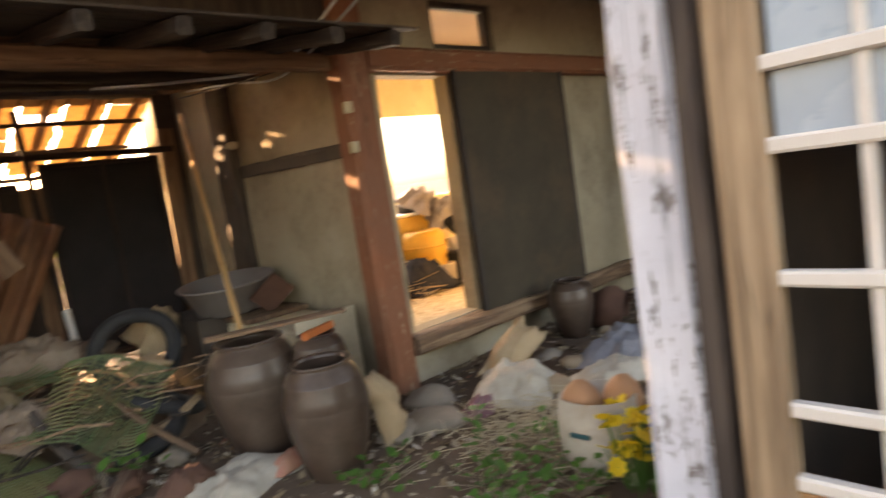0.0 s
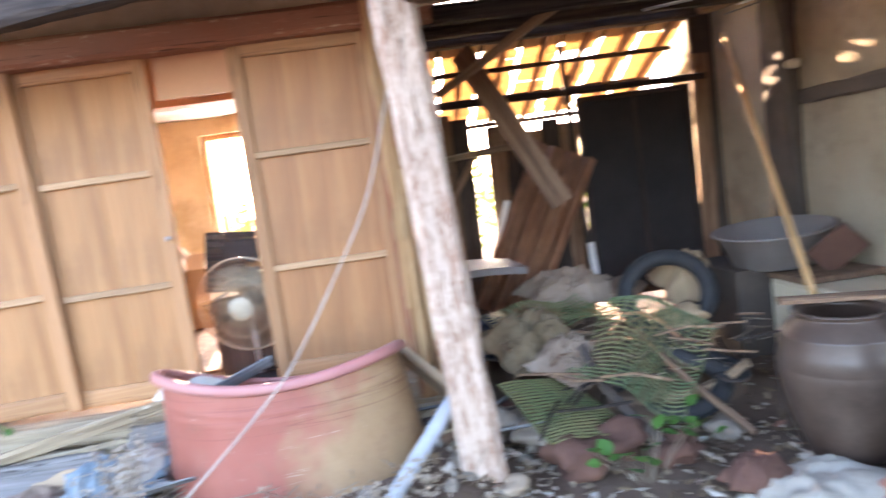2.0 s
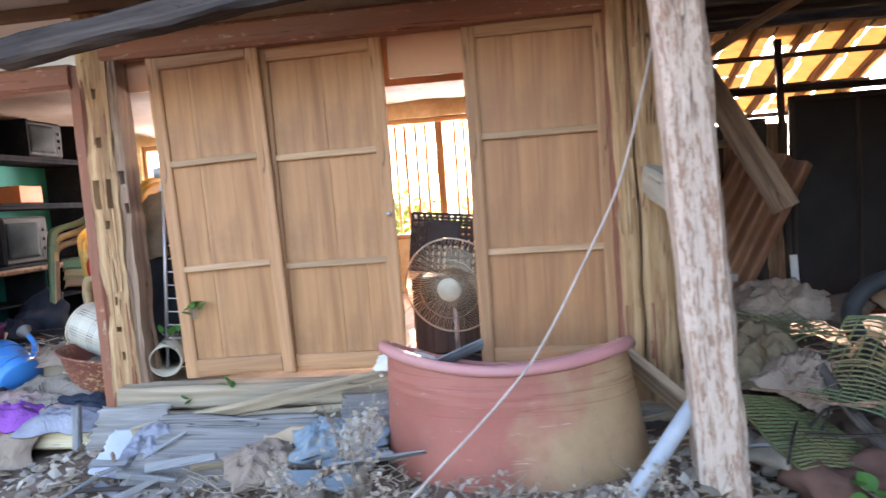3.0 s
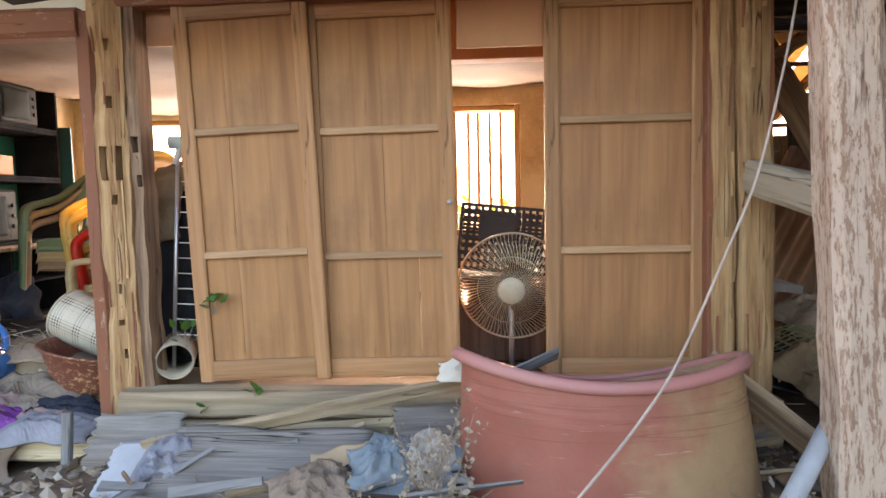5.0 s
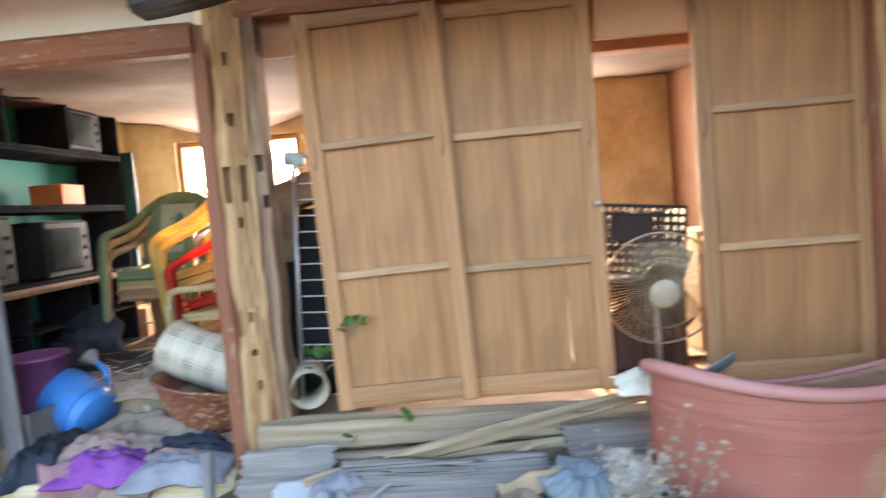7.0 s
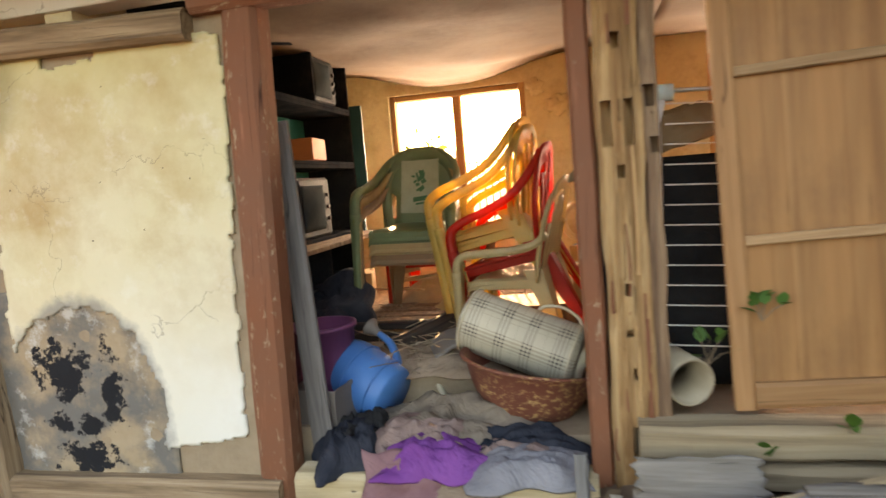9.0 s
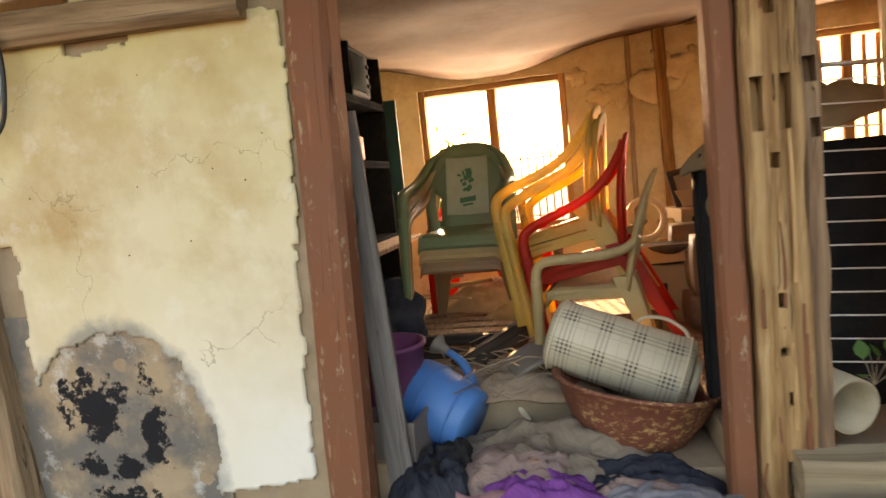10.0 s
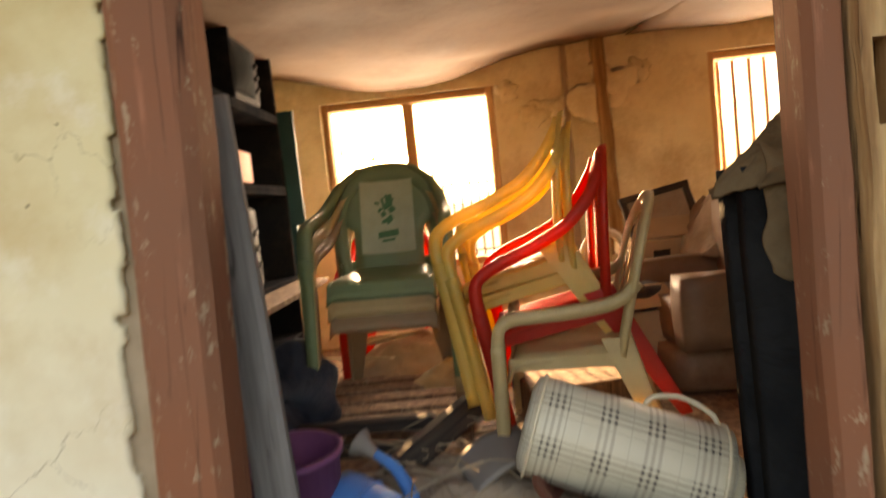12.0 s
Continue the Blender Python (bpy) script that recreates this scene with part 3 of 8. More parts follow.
def spline(pts, n=8):
    """Points on a smooth line through the given ones."""
    P = [Vector(p) for p in pts]
    P = [P[0] * 2 - P[1]] + P + [P[-1] * 2 - P[-2]]
    out = []
    for i in range(1, len(P) - 2):
        a, b, c, d = P[i - 1:i + 3]
        for k in range(n):
            t = k / n
            out.append(0.5 * ((2 * b) + (c - a) * t + (2 * a - 5 * b + 4 * c - d) * t * t + (3 * b - a - 3 * c + d) * t ** 3))
    out.append(P[-2])
    return out


def circle(r, n=28, z=0.0, plane="xy"):
    out = []
    for i in range(n):
        a = 2 * math.pi * i / n
        c, s = r * math.cos(a), r * math.sin(a)
        out.append(Vector((c, s, z)) if plane == "xy" else Vector((c, z, s)))
    return out


def sheet(sx, sy, nx, ny, f, thick=0.0):
    """A grid over sx by sy whose height is f(u, v) with u, v from 0 to 1; f may give a Vector offset. A thin solid if thick."""
    bm = bmesh.new()

    def layer(off):
        g = []
        for j in range(ny + 1):
            row = []
            for i in range(nx + 1):
                u, v = i / nx, j / ny
                q = f(u, v)
                if isinstance(q, Vector):
                    p = Vector(((u - 0.5) * sx, (v - 0.5) * sy, 0)) + q
                else:
                    p = Vector(((u - 0.5) * sx, (v - 0.5) * sy, q))
                row.append(bm.verts.new(p + Vector((0, 0, off))))
            g.append(row)
        return g

    top = layer(0)
    for j in range(ny):
        for i in range(nx):
            bm.faces.new((top[j][i], top[j][i + 1], top[j + 1][i + 1], top[j + 1][i]))
    if thick > 0:
        bot = layer(-thick)
        for j in range(ny):
            for i in range(nx):
                bm.faces.new((bot[j][i], bot[j + 1][i], bot[j + 1][i + 1], bot[j][i + 1]))
        for i in range(nx):
            bm.faces.new((top[0][i], bot[0][i], bot[0][i + 1], top[0][i + 1]))
            bm.faces.new((top[ny][i + 1], bot[ny][i + 1], bot[ny][i], top[ny][i]))
        for j in range(ny):
            bm.faces.new((top[j + 1][0], bot[j + 1][0], bot[j][0], top[j][0]))
            bm.faces.new((top[j][nx], bot[j][nx], bot[j + 1][nx], top[j + 1][nx]))
    return bm


def fold(u, v, seed, k=4.0, amp=0.04):
    """Rumpled cloth: sharp ridges out of noise."""
    p = Vector((u * k + seed * 3.7, v * k + seed * 1.9, seed))
    n1 = noise.noise(p)
    n2 = noise.noise(p * 2.1 + Vector((5, 2, 1)))
    n3 = noise.noise(p * 4.3 + Vector((1, 7, 3)))
    return amp * ((1 - abs(n1) * 2) * 0.7 + (1 - abs(n2) * 2) * 0.45 + (1 - abs(n3) * 2) * 0.25)


def rag(name, m, sx, sy, amp, mat, label, seed, dome=0.08, k=4.0, n=40, category="cloth", drape=None, group=""):
    """A crumpled piece of cloth that lies on something, with an uneven rim."""
    def f(u, v):
        ex, ey = min(u, 1 - u) * 2, min(v, 1 - v) * 2
        e = min(1, ex * 1.8) * min(1, ey * 1.8)
        w = Vector((noise.noise(Vector((v * 3, seed, 1))) * 0.16 * sx * (1 - ex), noise.noise(Vector((u * 3, seed, 2))) * 0.16 * sy * (1 - ey), 0))
        z = dome * e ** 0.6 + fold(u, v, seed, k, amp) * (0.25 + 0.75 * e)
        if drape:
            z += drape(u, v)
        return w + Vector((0, 0, max(z, 0.004) if not drape else z))
    return tagged(part(name, sheet(sx, sy, n, n, f, 0.008), mat, None, "", m, True), label, category, group)


def rock(r, seed, sub=2, flat=0.7, rough=0.35):
    bm = bmesh.new()
    bmesh.ops.create_icosphere(bm, subdivisions=sub, radius=1.0)
    for v in bm.verts:
        n = noise.noise(v.co * 1.1 + Vector((seed * 5.3, seed, 2))) + 0.5 * noise.noise(v.co * 2.6 + Vector((seed, 9, seed)))
        v.co = v.co * (1 + rough * n) * r
        v.co.z *= flat
    return bm

# ---- ground ----
FAC, BACK = 4.35, 7.65  # front plane of the house, its back wall
FLOOR = 0.43


def bank(x, y):
    """Height of the ground: the yard is level, a bank of rubble rises to the house."""
    t = min(1, max(0, (y - 2.75) / 0.75)) * min(1, max(0, (0.35 - x) / 0.5)) * min(1, max(0.0, (x + 3.75) / 0.6))
    return 0.17 * t * t * (3 - 2 * t) + 0.03 * noise.noise(Vector((x * 0.9, y * 0.9, 0))) + 0.012 * noise.noise(Vector((x * 5, y * 5, 3)))


def ground_mesh():
    bm = bmesh.new()
    xs = [-3000, -300, -60, -20] + [-9 + 0.12 * i for i in range(134)] + [20, 60, 300, 3000]
    ys = [-3000, -300, -60, -15] + [-3 + 0.12 * i for i in range(104)] + [15, 60, 300, 3000]
    g = [[bm.verts.new((x, y, bank(x, y) if abs(x) < 12 and abs(y) < 12 else 0)) for x in xs] for y in ys]
    for j in range(len(ys) - 1):
        for i in range(len(xs) - 1):
            bm.faces.new((g[j][i], g[j][i + 1], g[j + 1][i + 1], g[j + 1][i]))
    return bm


tagged(part("ground", ground_mesh(), M_SOIL, smooth=True), "bare trodden brown soil with a low bank", "ground", kind="structure")

# ---- house: floor, walls, ceiling, roof ----


def block(name, x0, x1, y0, y1, z0, z1, mat, label, category="wall", bevel=0.004, kind="structure"):
    m = pose((x0 + x1) / 2, (y0 + y1) / 2, (z0 + z1) / 2)
    return tagged(part(name, box(x1 - x0, y1 - y0, z1 - z0, bevel), mat, None, "", m), label, category, "", kind)


# raised floor of boards
floor_body = block("floor", -6.2, -0.05, 4.95, BACK, -0.3, FLOOR - 0.025, M_MUD, "raised mud floor base under old boards", "floor")
for i in range(19):
    x0 = -5.6 + i * 0.285
    part("floor_board", box(0.28, 2.66, 0.022, 0.004), M_BROWNWOOD, floor_body, "", pose(x0 + 0.14, 6.305, FLOOR - 0.012))
block("floor_front_ledge", -4.66, -3.36, 4.36, 4.95, -0.3, 0.16, M_MUD, "sunken earth ledge inside the doorway", "floor")
block("floor_front", -3.36, -0.05, 4.33, 4.95, -0.3, FLOOR - 0.03, M_MUD, "earth floor edge behind wooden panels", "floor")


def wall_with_holes(name, x0, x1, y0, y1, z0, z1, holes, mat, label):
    """A wall along x out of blocks round rectangular holes (x0, x1, z0, z1), joined into one mesh."""
    bm = bmesh.new()
    xs = sorted({x0, x1, *[h[0] for h in holes], *[h[1] for h in holes]})
    zs = sorted({z0, z1, *[h[2] for h in holes], *[h[3] for h in holes]})
    for a, b in zip(xs, xs[1:]):
        for c, d in zip(zs, zs[1:]):
            cx, cz = (a + b) / 2, (c + d) / 2
            if not any(h[0] < cx < h[1] and h[2] < cz < h[3] for h in holes):
                add_box(bm, b - a, y1 - y0, d - c, pose(cx, (y0 + y1) / 2, cz))
    bmesh.ops.remove_doubles(bm, verts=bm.verts, dist=1e-4)
    inner = [f for f in bm.faces if sum(1 for e in f.edges if len(e.link_faces) > 2) == 4]
    bmesh.ops.delete(bm, geom=inner, context="FACES_ONLY")
    return tagged(part(name, bm, mat), label, "wall", "", "structure")


W1 = (-5.10, -3.82, 0.95, 2.24)
W2 = (-2.28, -0.98, 1.0, 2.30)
wall_with_holes("wall_back", -5.75, -0.05, BACK, BACK + 0.18, -0.2, 2.75, [W1, W2], M_OCHRE, "flaking ochre plaster back wall with two windows")
block("wall_left_inner", -5.75, -5.6, 4.4, BACK, -0.2, 2.75, M_OCHRE, "dim ochre plaster side wall")
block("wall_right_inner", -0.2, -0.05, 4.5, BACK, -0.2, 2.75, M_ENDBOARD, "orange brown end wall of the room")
block("ceiling", -5.75, -0.05, 4.3, BACK + 0.15, 2.62, 2.68, M_CLOTHCEIL, "brown papered ceiling", "ceiling")


def sag_cloth(u, v):
    x, y = -5.6 + 2.75 * u, 4.42 + 3.2 * v
    z = 2.50 - 0.16 * math.sin(math.pi * min(1, v * 1.05)) * (0.6 + 0.4 * u)
    z -= 0.24 * max(0, v - 0.55) * 2 * math.exp(-((u - 0.42) / 0.3) ** 2)
    z += 0.022 * noise.noise(Vector((u * 5, v * 7, 1))) + 0.01 * noise.noise(Vector((u * 16, v * 13, 4)))
    return z


tagged(part("ceiling_paper", sheet(2.75, 3.2, 34, 38, sag_cloth, 0.006), M_CLOTHCEIL, None, "", pose(-4.225, 6.02, 0), True), "brown ceiling paper sagging down over the room", "ceiling paper", kind="structure")
tagged(part("ceiling_paper_2", sheet(2.7, 3.2, 26, 26, lambda u, v: 2.48 - 0.1 * math.sin(math.pi * v) + 0.03 * noise.noise(Vector((u * 6, v * 6, 9))), 0.006), M_CLOTHCEIL, None, "", pose(-1.5, 6.02, 0), True), "torn brown ceiling paper over the end room", "ceiling paper", kind="structure")


def roof(name, x0, x1, ya, za, yb, zb, th, mat, label):
    bm = bmesh.new()
    v = [bm.verts.new(p) for p in ((x0, ya, za), (x1, ya, za), (x1, yb, zb), (x0, yb, zb), (x0, ya, za + th), (x1, ya, za + th), (x1, yb, zb + th), (x0, yb, zb + th))]
    for q in ((3, 2, 1, 0), (4, 5, 6, 7), (0, 1, 5, 4), (1, 2, 6, 5), (2, 3, 7, 6), (3, 0, 4, 7)):
        bm.faces.new([v[i] for i in q])
    return tagged(part(name, bm, mat), label, "roof", "", "structure")


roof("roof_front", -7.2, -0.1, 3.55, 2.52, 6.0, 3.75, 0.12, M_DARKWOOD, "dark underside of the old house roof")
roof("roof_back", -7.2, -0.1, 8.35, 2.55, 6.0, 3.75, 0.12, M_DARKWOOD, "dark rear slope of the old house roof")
block("gable", -6.4, -6.25, 4.4, 7.7, -0.2, 3.4, M_MUD, "mud gable wall of the house")

# upper wall over the beams: lime wash
block("wall_upper", -6.3, -3.37, FAC + 0.02, FAC + 0.16, 2.33, 2.95, M_LIMEWALL, "yellowed lime plaster above the lintel")
block("wall_upper_2", -3.37, -0.05, FAC + 0.02, FAC + 0.16, 2.46, 2.95, M_MUD, "mud infill above the door beam")

# ---- house timbers ----
beam("lintel_beam", (-4.93, 4.34, 2.265), (-3.36, 4.34, 2.265), 0.14, 0.13, M_RED, None, "red-brown painted lintel beam over the doorway", "beam", wob=0.004, kind="structure")
beam("door_beam", (-3.15, 4.33, 2.40), (0.05, 4.33, 2.40), 0.15, 0.14, M_RED, None, "dull red-brown beam above the wooden panels", "beam", wob=0.005, kind="structure")
beam("red_post", (-4.79, 4.375, 0.0), (-4.714, 4.375, 2.34), 0.17, 0.15, M_RED, None, "red-brown painted house post with chipped edges", "post", wob=0.005, kind="structure")
beam("red_post", (-3.337, 4.375, 0.0), (-3.347, 4.375, 2.32), 0.088, 0.14, M_RED, None, "narrow red-brown door post beside a mortised post", "post", wob=0.004, kind="structure")
beam("end_post", (-6.28, 4.30, -0.02), (-6.42, 4.30, 2.75), 0.16, 0.14, M_GREYWOOD, None, "grey weathered corner post", "post", wob=0.01, kind="structure")
beam("sill_beam", (-6.3, 4.33, 0.07), (-4.75, 4.33, 0.07), 0.13, 0.15, M_GREYWOOD, None, "grey weathered ground sill under plaster", "beam", kind="structure")
beam("top_beam", (-6.5, 4.33, 2.21), (-4.95, 4.33, 2.16), 0.13, 0.15, M_GREYWOOD, None, "weathered grey wall plate over the plaster", "beam", kind="structure")
beam("sill_beam", (-4.66, 4.32, 0.12), (-3.36, 4.32, 0.12), 0.14, 0.16, M_PALEWOOD, None, "pale worn threshold plank under heaped clothes", "beam", kind="structure")
beam("sill_beam", (-3.2, 4.26, 0.37), (-0.9, 4.26, 0.37), 0.13, 0.17, M_SILL, None, "weathered sill timber under the wooden panels", "beam", kind="structure", wob=0.012)
beam("sill_beam", (-3.2, 4.23, 0.25), (-0.05, 4.23, 0.22), 0.10, 0.16, M_SILL, None, "split lower sill timber", "beam", kind="structure", wob=0.014)

# plaster field: mud core, lime coat with broken rim
block("wall_left", -6.3, -4.78, 4.345, 4.5, 0.1, 2.2, M_MUD, "mud core of the plastered wall")


def coat_mask(x, z):
    """True where the lime coat still holds."""
    n = 0.03 * noise.noise(Vector((x * 5, 3, z * 5))) + 0.018 * noise.noise(Vector((x * 17, 5, z * 17)))
    right = -4.905 + 0.04 * z - (0.004 if z > 1.25 else 0.03) + n * 0.6
    if x > right:
        return False
    if z < 0.21 + 0.12 * noise.noise(Vector((x * 2.2, 7, 0))) + 0.22 * max(0, (x + 5.45)) - (0.5 if x < -5.5 else 0):
        return False
    ex, ez = (x + 5.77) / 0.43, (z - 0.50) / 0.46
    if ex * ex + (ez * ez if ez > 0 else 0) < 1 + n * 7:
        return False
    if x < -6.13 + n * 1.5 and z < 1.35:
        return False
    return z < 2.13 + n * 0.5 - (0.06 if -5.75 < x < -5.45 else 0)


def plaster_coat():
    bm = bmesh.new()
    nx, nz, x0, z0, s = 118, 156, -6.27, 0.13, 0.0134
    vs = {}

    def vert(i, j):
        if (i, j) not in vs:
            x, z = x0 + i * s, z0 + j * s
            edge = not (coat_mask(x - s, z) and coat_mask(x + s, z) and coat_mask(x, z - s) and coat_mask(x, z + s))
            y = 4.325 + 0.012 * noise.noise(Vector((x * 1.7, 0, z * 1.7))) + 0.004 * noise.noise(Vector((x * 8, 1, z * 8)))
            jx, jz = (noise.noise(Vector((x * 60, 1, z * 60))) * s * 0.5, noise.noise(Vector((x * 60, 8, z * 60))) * s * 0.5) if edge else (0, 0)
            vs[i, j] = bm.verts.new((x + jx, y, z + jz))
        return vs[i, j]

    for j in range(nz):
        for i in range(nx):
            if coat_mask(x0 + (i + 0.5) * s, z0 + (j + 0.5) * s):
                bm.faces.new((vert(i, j), vert(i + 1, j), vert(i + 1, j + 1), vert(i, j + 1)))
    faces = list(bm.faces)
    r = bmesh.ops.extrude_face_region(bm, geom=faces)
    bmesh.ops.translate(bm, verts=[g for g in r["geom"] if isinstance(g, bmesh.types.BMVert)], vec=(0, 0.022, 0))
    return bm


tagged(part("lime_coat", plaster_coat(), M_LIMEWALL, None, "", None, True), "yellowed lime plaster coat, broken at its lower edge", "plaster", kind="structure")


def burnt_patch():
    def f(u, v):
        return 0.012 * noise.noise(Vector((u * 6, v * 6, 2))) + 0.006 * noise.noise(Vector((u * 19, v * 19, 5)))
    return sheet(0.98, 0.95, 44, 44, f, 0.01)


tagged(part("sooted_patch", burnt_patch(), M_BURNT, None, "", pose(-5.78, 4.337, 0.57, 90), True), "bare mud patch with black soot blots and white ash", "wall", kind="structure")

# ---- mortised post: rings of timber with square sockets ----


def mortised_post(m, length, w, d, sockets):
    """Post with its length along z; sockets (x, z, width, height) are cut into the front face (-y)."""
    bm = bmesh.new()
    xs = sorted({*[w * (i / 10 - 0.5) for i in range(11)], *[s[0] - s[2] / 2 for s in sockets], *[s[0] + s[2] / 2 for s in sockets]})
    zs = sorted({0, length, *[s[1] - s[3] / 2 for s in sockets], *[s[1] + s[3] / 2 for s in sockets], *[0.05 * i for i in range(1, int(length / 0.05))]})
    deep = 0.06

    def hole(a, b, c, e):
        x, z = (a + b) / 2, (c + e) / 2
        return any(abs(x - s[0]) < s[2] / 2 and abs(z - s[1]) < s[3] / 2 for s in sockets)

    def P(x, y, z):
        k = noise.noise_vector(Vector((x * 14, y * 14, z * 4)))
        k2 = noise.noise(Vector((x * 40, 3, z * 11)))
        k3 = noise.noise(Vector((x * 75, 5, z * 2.2)))
        worn = max(0.0, noise.noise(Vector((x * 9 + 3, 2, z * 2.6))) - 0.12) * (1.0 if abs(x) > w * 0.3 else 0.35)
        return (x * (1 - 0.25 * worn) + 0.010 * k.x + 0.004 * k2, y + 0.010 * k.y + 0.008 * k2 + 0.006 * k3 + (0.06 * worn if y < 0 else 0), z)

    def quad(*ps):
        bm.faces.new([bm.verts.new(P(*p)) for p in ps])

    for a, b in zip(xs, xs[1:]):
        for c, e in zip(zs, zs[1:]):
            y = -d / 2 + (deep if hole(a, b, c, e) else 0)
            quad((a, y, c), (b, y, c), (b, y, e), (a, y, e))
    for s in sockets:
        a, b, c, e = s[0] - s[2] / 2, s[0] + s[2] / 2, s[1] - s[3] / 2, s[1] + s[3] / 2
        f, g = -d / 2, -d / 2 + deep
        cz = [c] + [z for z in zs if c < z < e] + [e]
        cx = [a] + [x for x in xs if a < x < b] + [b]
        for p, q in zip(cz, cz[1:]):
            quad((a, f, p), (a, g, p), (a, g, q), (a, f, q))
            quad((b, f, p), (b, f, q), (b, g, q), (b, g, p))
        for p, q in zip(cx, cx[1:]):
            quad((p, f, c), (q, f, c), (q, g, c), (p, g, c))
            quad((p, f, e), (p, g, e), (q, g, e), (q, f, e))
    for c, e in zip(zs, zs[1:]):
        quad((-w / 2, -d / 2, c), (-w / 2, -d / 2, e), (-w / 2, d / 2, e), (-w / 2, d / 2, c))
        quad((w / 2, -d / 2, c), (w / 2, d / 2, c), (w / 2, d / 2, e), (w / 2, -d / 2, e))
        quad((-w / 2, d / 2, c), (-w / 2, d / 2, e), (w / 2, d / 2, e), (w / 2, d / 2, c))
    bmesh.ops.remove_doubles(bm, verts=bm.verts, dist=0.0008)
    return bm


MP = along((-3.205, 4.35, -0.05), (-3.215, 4.35, 2.6))
post = tagged(part("mortised_post", mortised_post(MP, 2.65, 0.17, 0.14, [(-0.045, 1.62, 0.035, 0.17), (0.035, 1.62, 0.035, 0.17), (0.0, 1.44, 0.03, 0.05), (0.0, 1.92, 0.03, 0.06), (0.0, 0.99, 0.03, 0.05), (0.0, 2.2, 0.03, 0.06), (0.015, 0.66, 0.03, 0.05), (0.015, 0.38, 0.05, 0.13), (0.0, 0.82, 0.022, 0.03)]), M_POST, None, "", MP), "bare stripped post with empty mortise sockets", "post", kind="structure")
MP2 = along((-3.095, 4.355, 0.38), (-3.10, 4.355, 2.4))
tagged(part("mortised_post", mortised_post(MP2, 2.0, 0.06, 0.13, [(0.0, 1.28, 0.04, 0.08), (0.01, 1.1, 0.03, 0.06)]), M_BROWNWOOD, None, "", MP2), "ragged brown jamb beside the mortised post", "post", kind="structure")
end_jamb_ob = beam("end_jamb", (-0.245, 4.30, 0.2), (-0.275, 4.30, 2.6), 0.10, 0.13, M_POST, None, "ragged brown jamb at the end of the panels", "post", wob=0.014, kind="structure")
end_post_ob = beam("end_house_post", (-0.10, 4.30, 0.1), (-0.14, 4.30, 2.6), 0.16, 0.18, M_POST, None, "stripped end post with peeled bark-brown edges", "post", wob=0.016, kind="structure")



def splinters(post_ob, m, length, w, d, n, seed, paint=None):
    """Peeled slivers and paint scabs left standing on a post's front."""
    rg = random.Random(seed)
    for i in range(n):
        L = rg.uniform(0.08, 0.55)
        z = rg.uniform(0.02, max(0.05, length - L - 0.05))
        ww = rg.uniform(0.006, 0.022)
        x = rg.uniform(-w / 2 + ww / 2, w / 2 - ww / 2)
        sliver = timber(L, ww, rg.uniform(0.004, 0.010), seed + i, 0.004, 9, rg.uniform(0.2, 0.9), rg.gauss(0, 0.006))
        part("splinter", sliver, paint if paint and rg.random() < 0.35 else M_SPLINTER, post_ob, "", m @ pose(x, -d / 2 - rg.uniform(-0.002, 0.004), z, rg.gauss(0, 0.6), rg.gauss(0, 1.2), rg.uniform(-20, 20)))


splinters(post, MP, 2.6, 0.17, 0.14, 14, 300, M_RED)
splinters(end_post_ob, along((-0.10, 4.30, 0.1), (-0.14, 4.30, 2.6)), 2.4, 0.16, 0.18, 16, 340, M_RED)
splinters(end_jamb_ob, along((-0.245, 4.30, 0.2), (-0.275, 4.30, 2.6)), 2.3, 0.10, 0.13, 12, 380, M_RED)
beam("end_jamb", (-0.305, 4.31, 0.42), (-0.32, 4.31, 2.5), 0.03, 0.08, M_RED, None, "thin red-brown strip beside the end jamb", "post", wob=0.004, kind="structure")

# ---- wooden door panels ----


def door_panel(x0, x1, z0, z1, lean, rails, splits, label, y=FAC, swing=0.0, ply=None):
    """Framed plywood leaf; rails are heights of its cross rails, splits the joints of its boards from the leaf's edge."""
    w, h = x1 - x0, z1 - z0
    m = pose(x0, y, z0, 0, lean, swing)
    t = thing("door_panel", m, label, "door panel", "wooden panels along the front")
    st = 0.075
    for k, cx in enumerate((st / 2, w - st / 2)):
        part("stile", timber(h, st, 0.036, 40 + k + x0, 0.0012), M_STILE, t, "", m @ pose(cx, 0, 0))
    zs = [0.055] + list(rails) + [h - 0.045]
    for k, z in enumerate(zs):
        hh = 0.10 if k == 0 else 0.075 if k == len(zs) - 1 else 0.036
        part("rail", timber(w - 2 * st, hh, 0.032, 60 + k + x0, 0.001), M_RAIL if 0 < k < len(zs) - 1 else M_STILE, t, "", m @ pose(st, -0.004, z, 0, 90, 0))
    for a, b in zip(zs, zs[1:]):
        cuts = [st - 0.005, *splits, w - st + 0.005]
        for c, e in zip(cuts, cuts[1:]):
            zz0, zz1 = a - 0.01, b + 0.01
            lap = -0.004 if "split" in label and a == zs[0] and e > 0.4 else 0.004
            bm = sheet(e - c + lap, zz1 - zz0, 5, 10, lambda u, v: 0.0035 * noise.noise(Vector((u * 2 + c * 9, v * 2.5, a * 3))), 0.006)
            bmesh.ops.rotate(bm, verts=bm.verts, matrix=Matrix.Rotation(radians(90), 3, "X"))
            part("board", bm, ply or M_PLY, t, "", m @ pose((c + e) / 2, 0.006 + 0.0045 * (cuts.index(c) % 2), (zz0 + zz1) / 2))
    return t


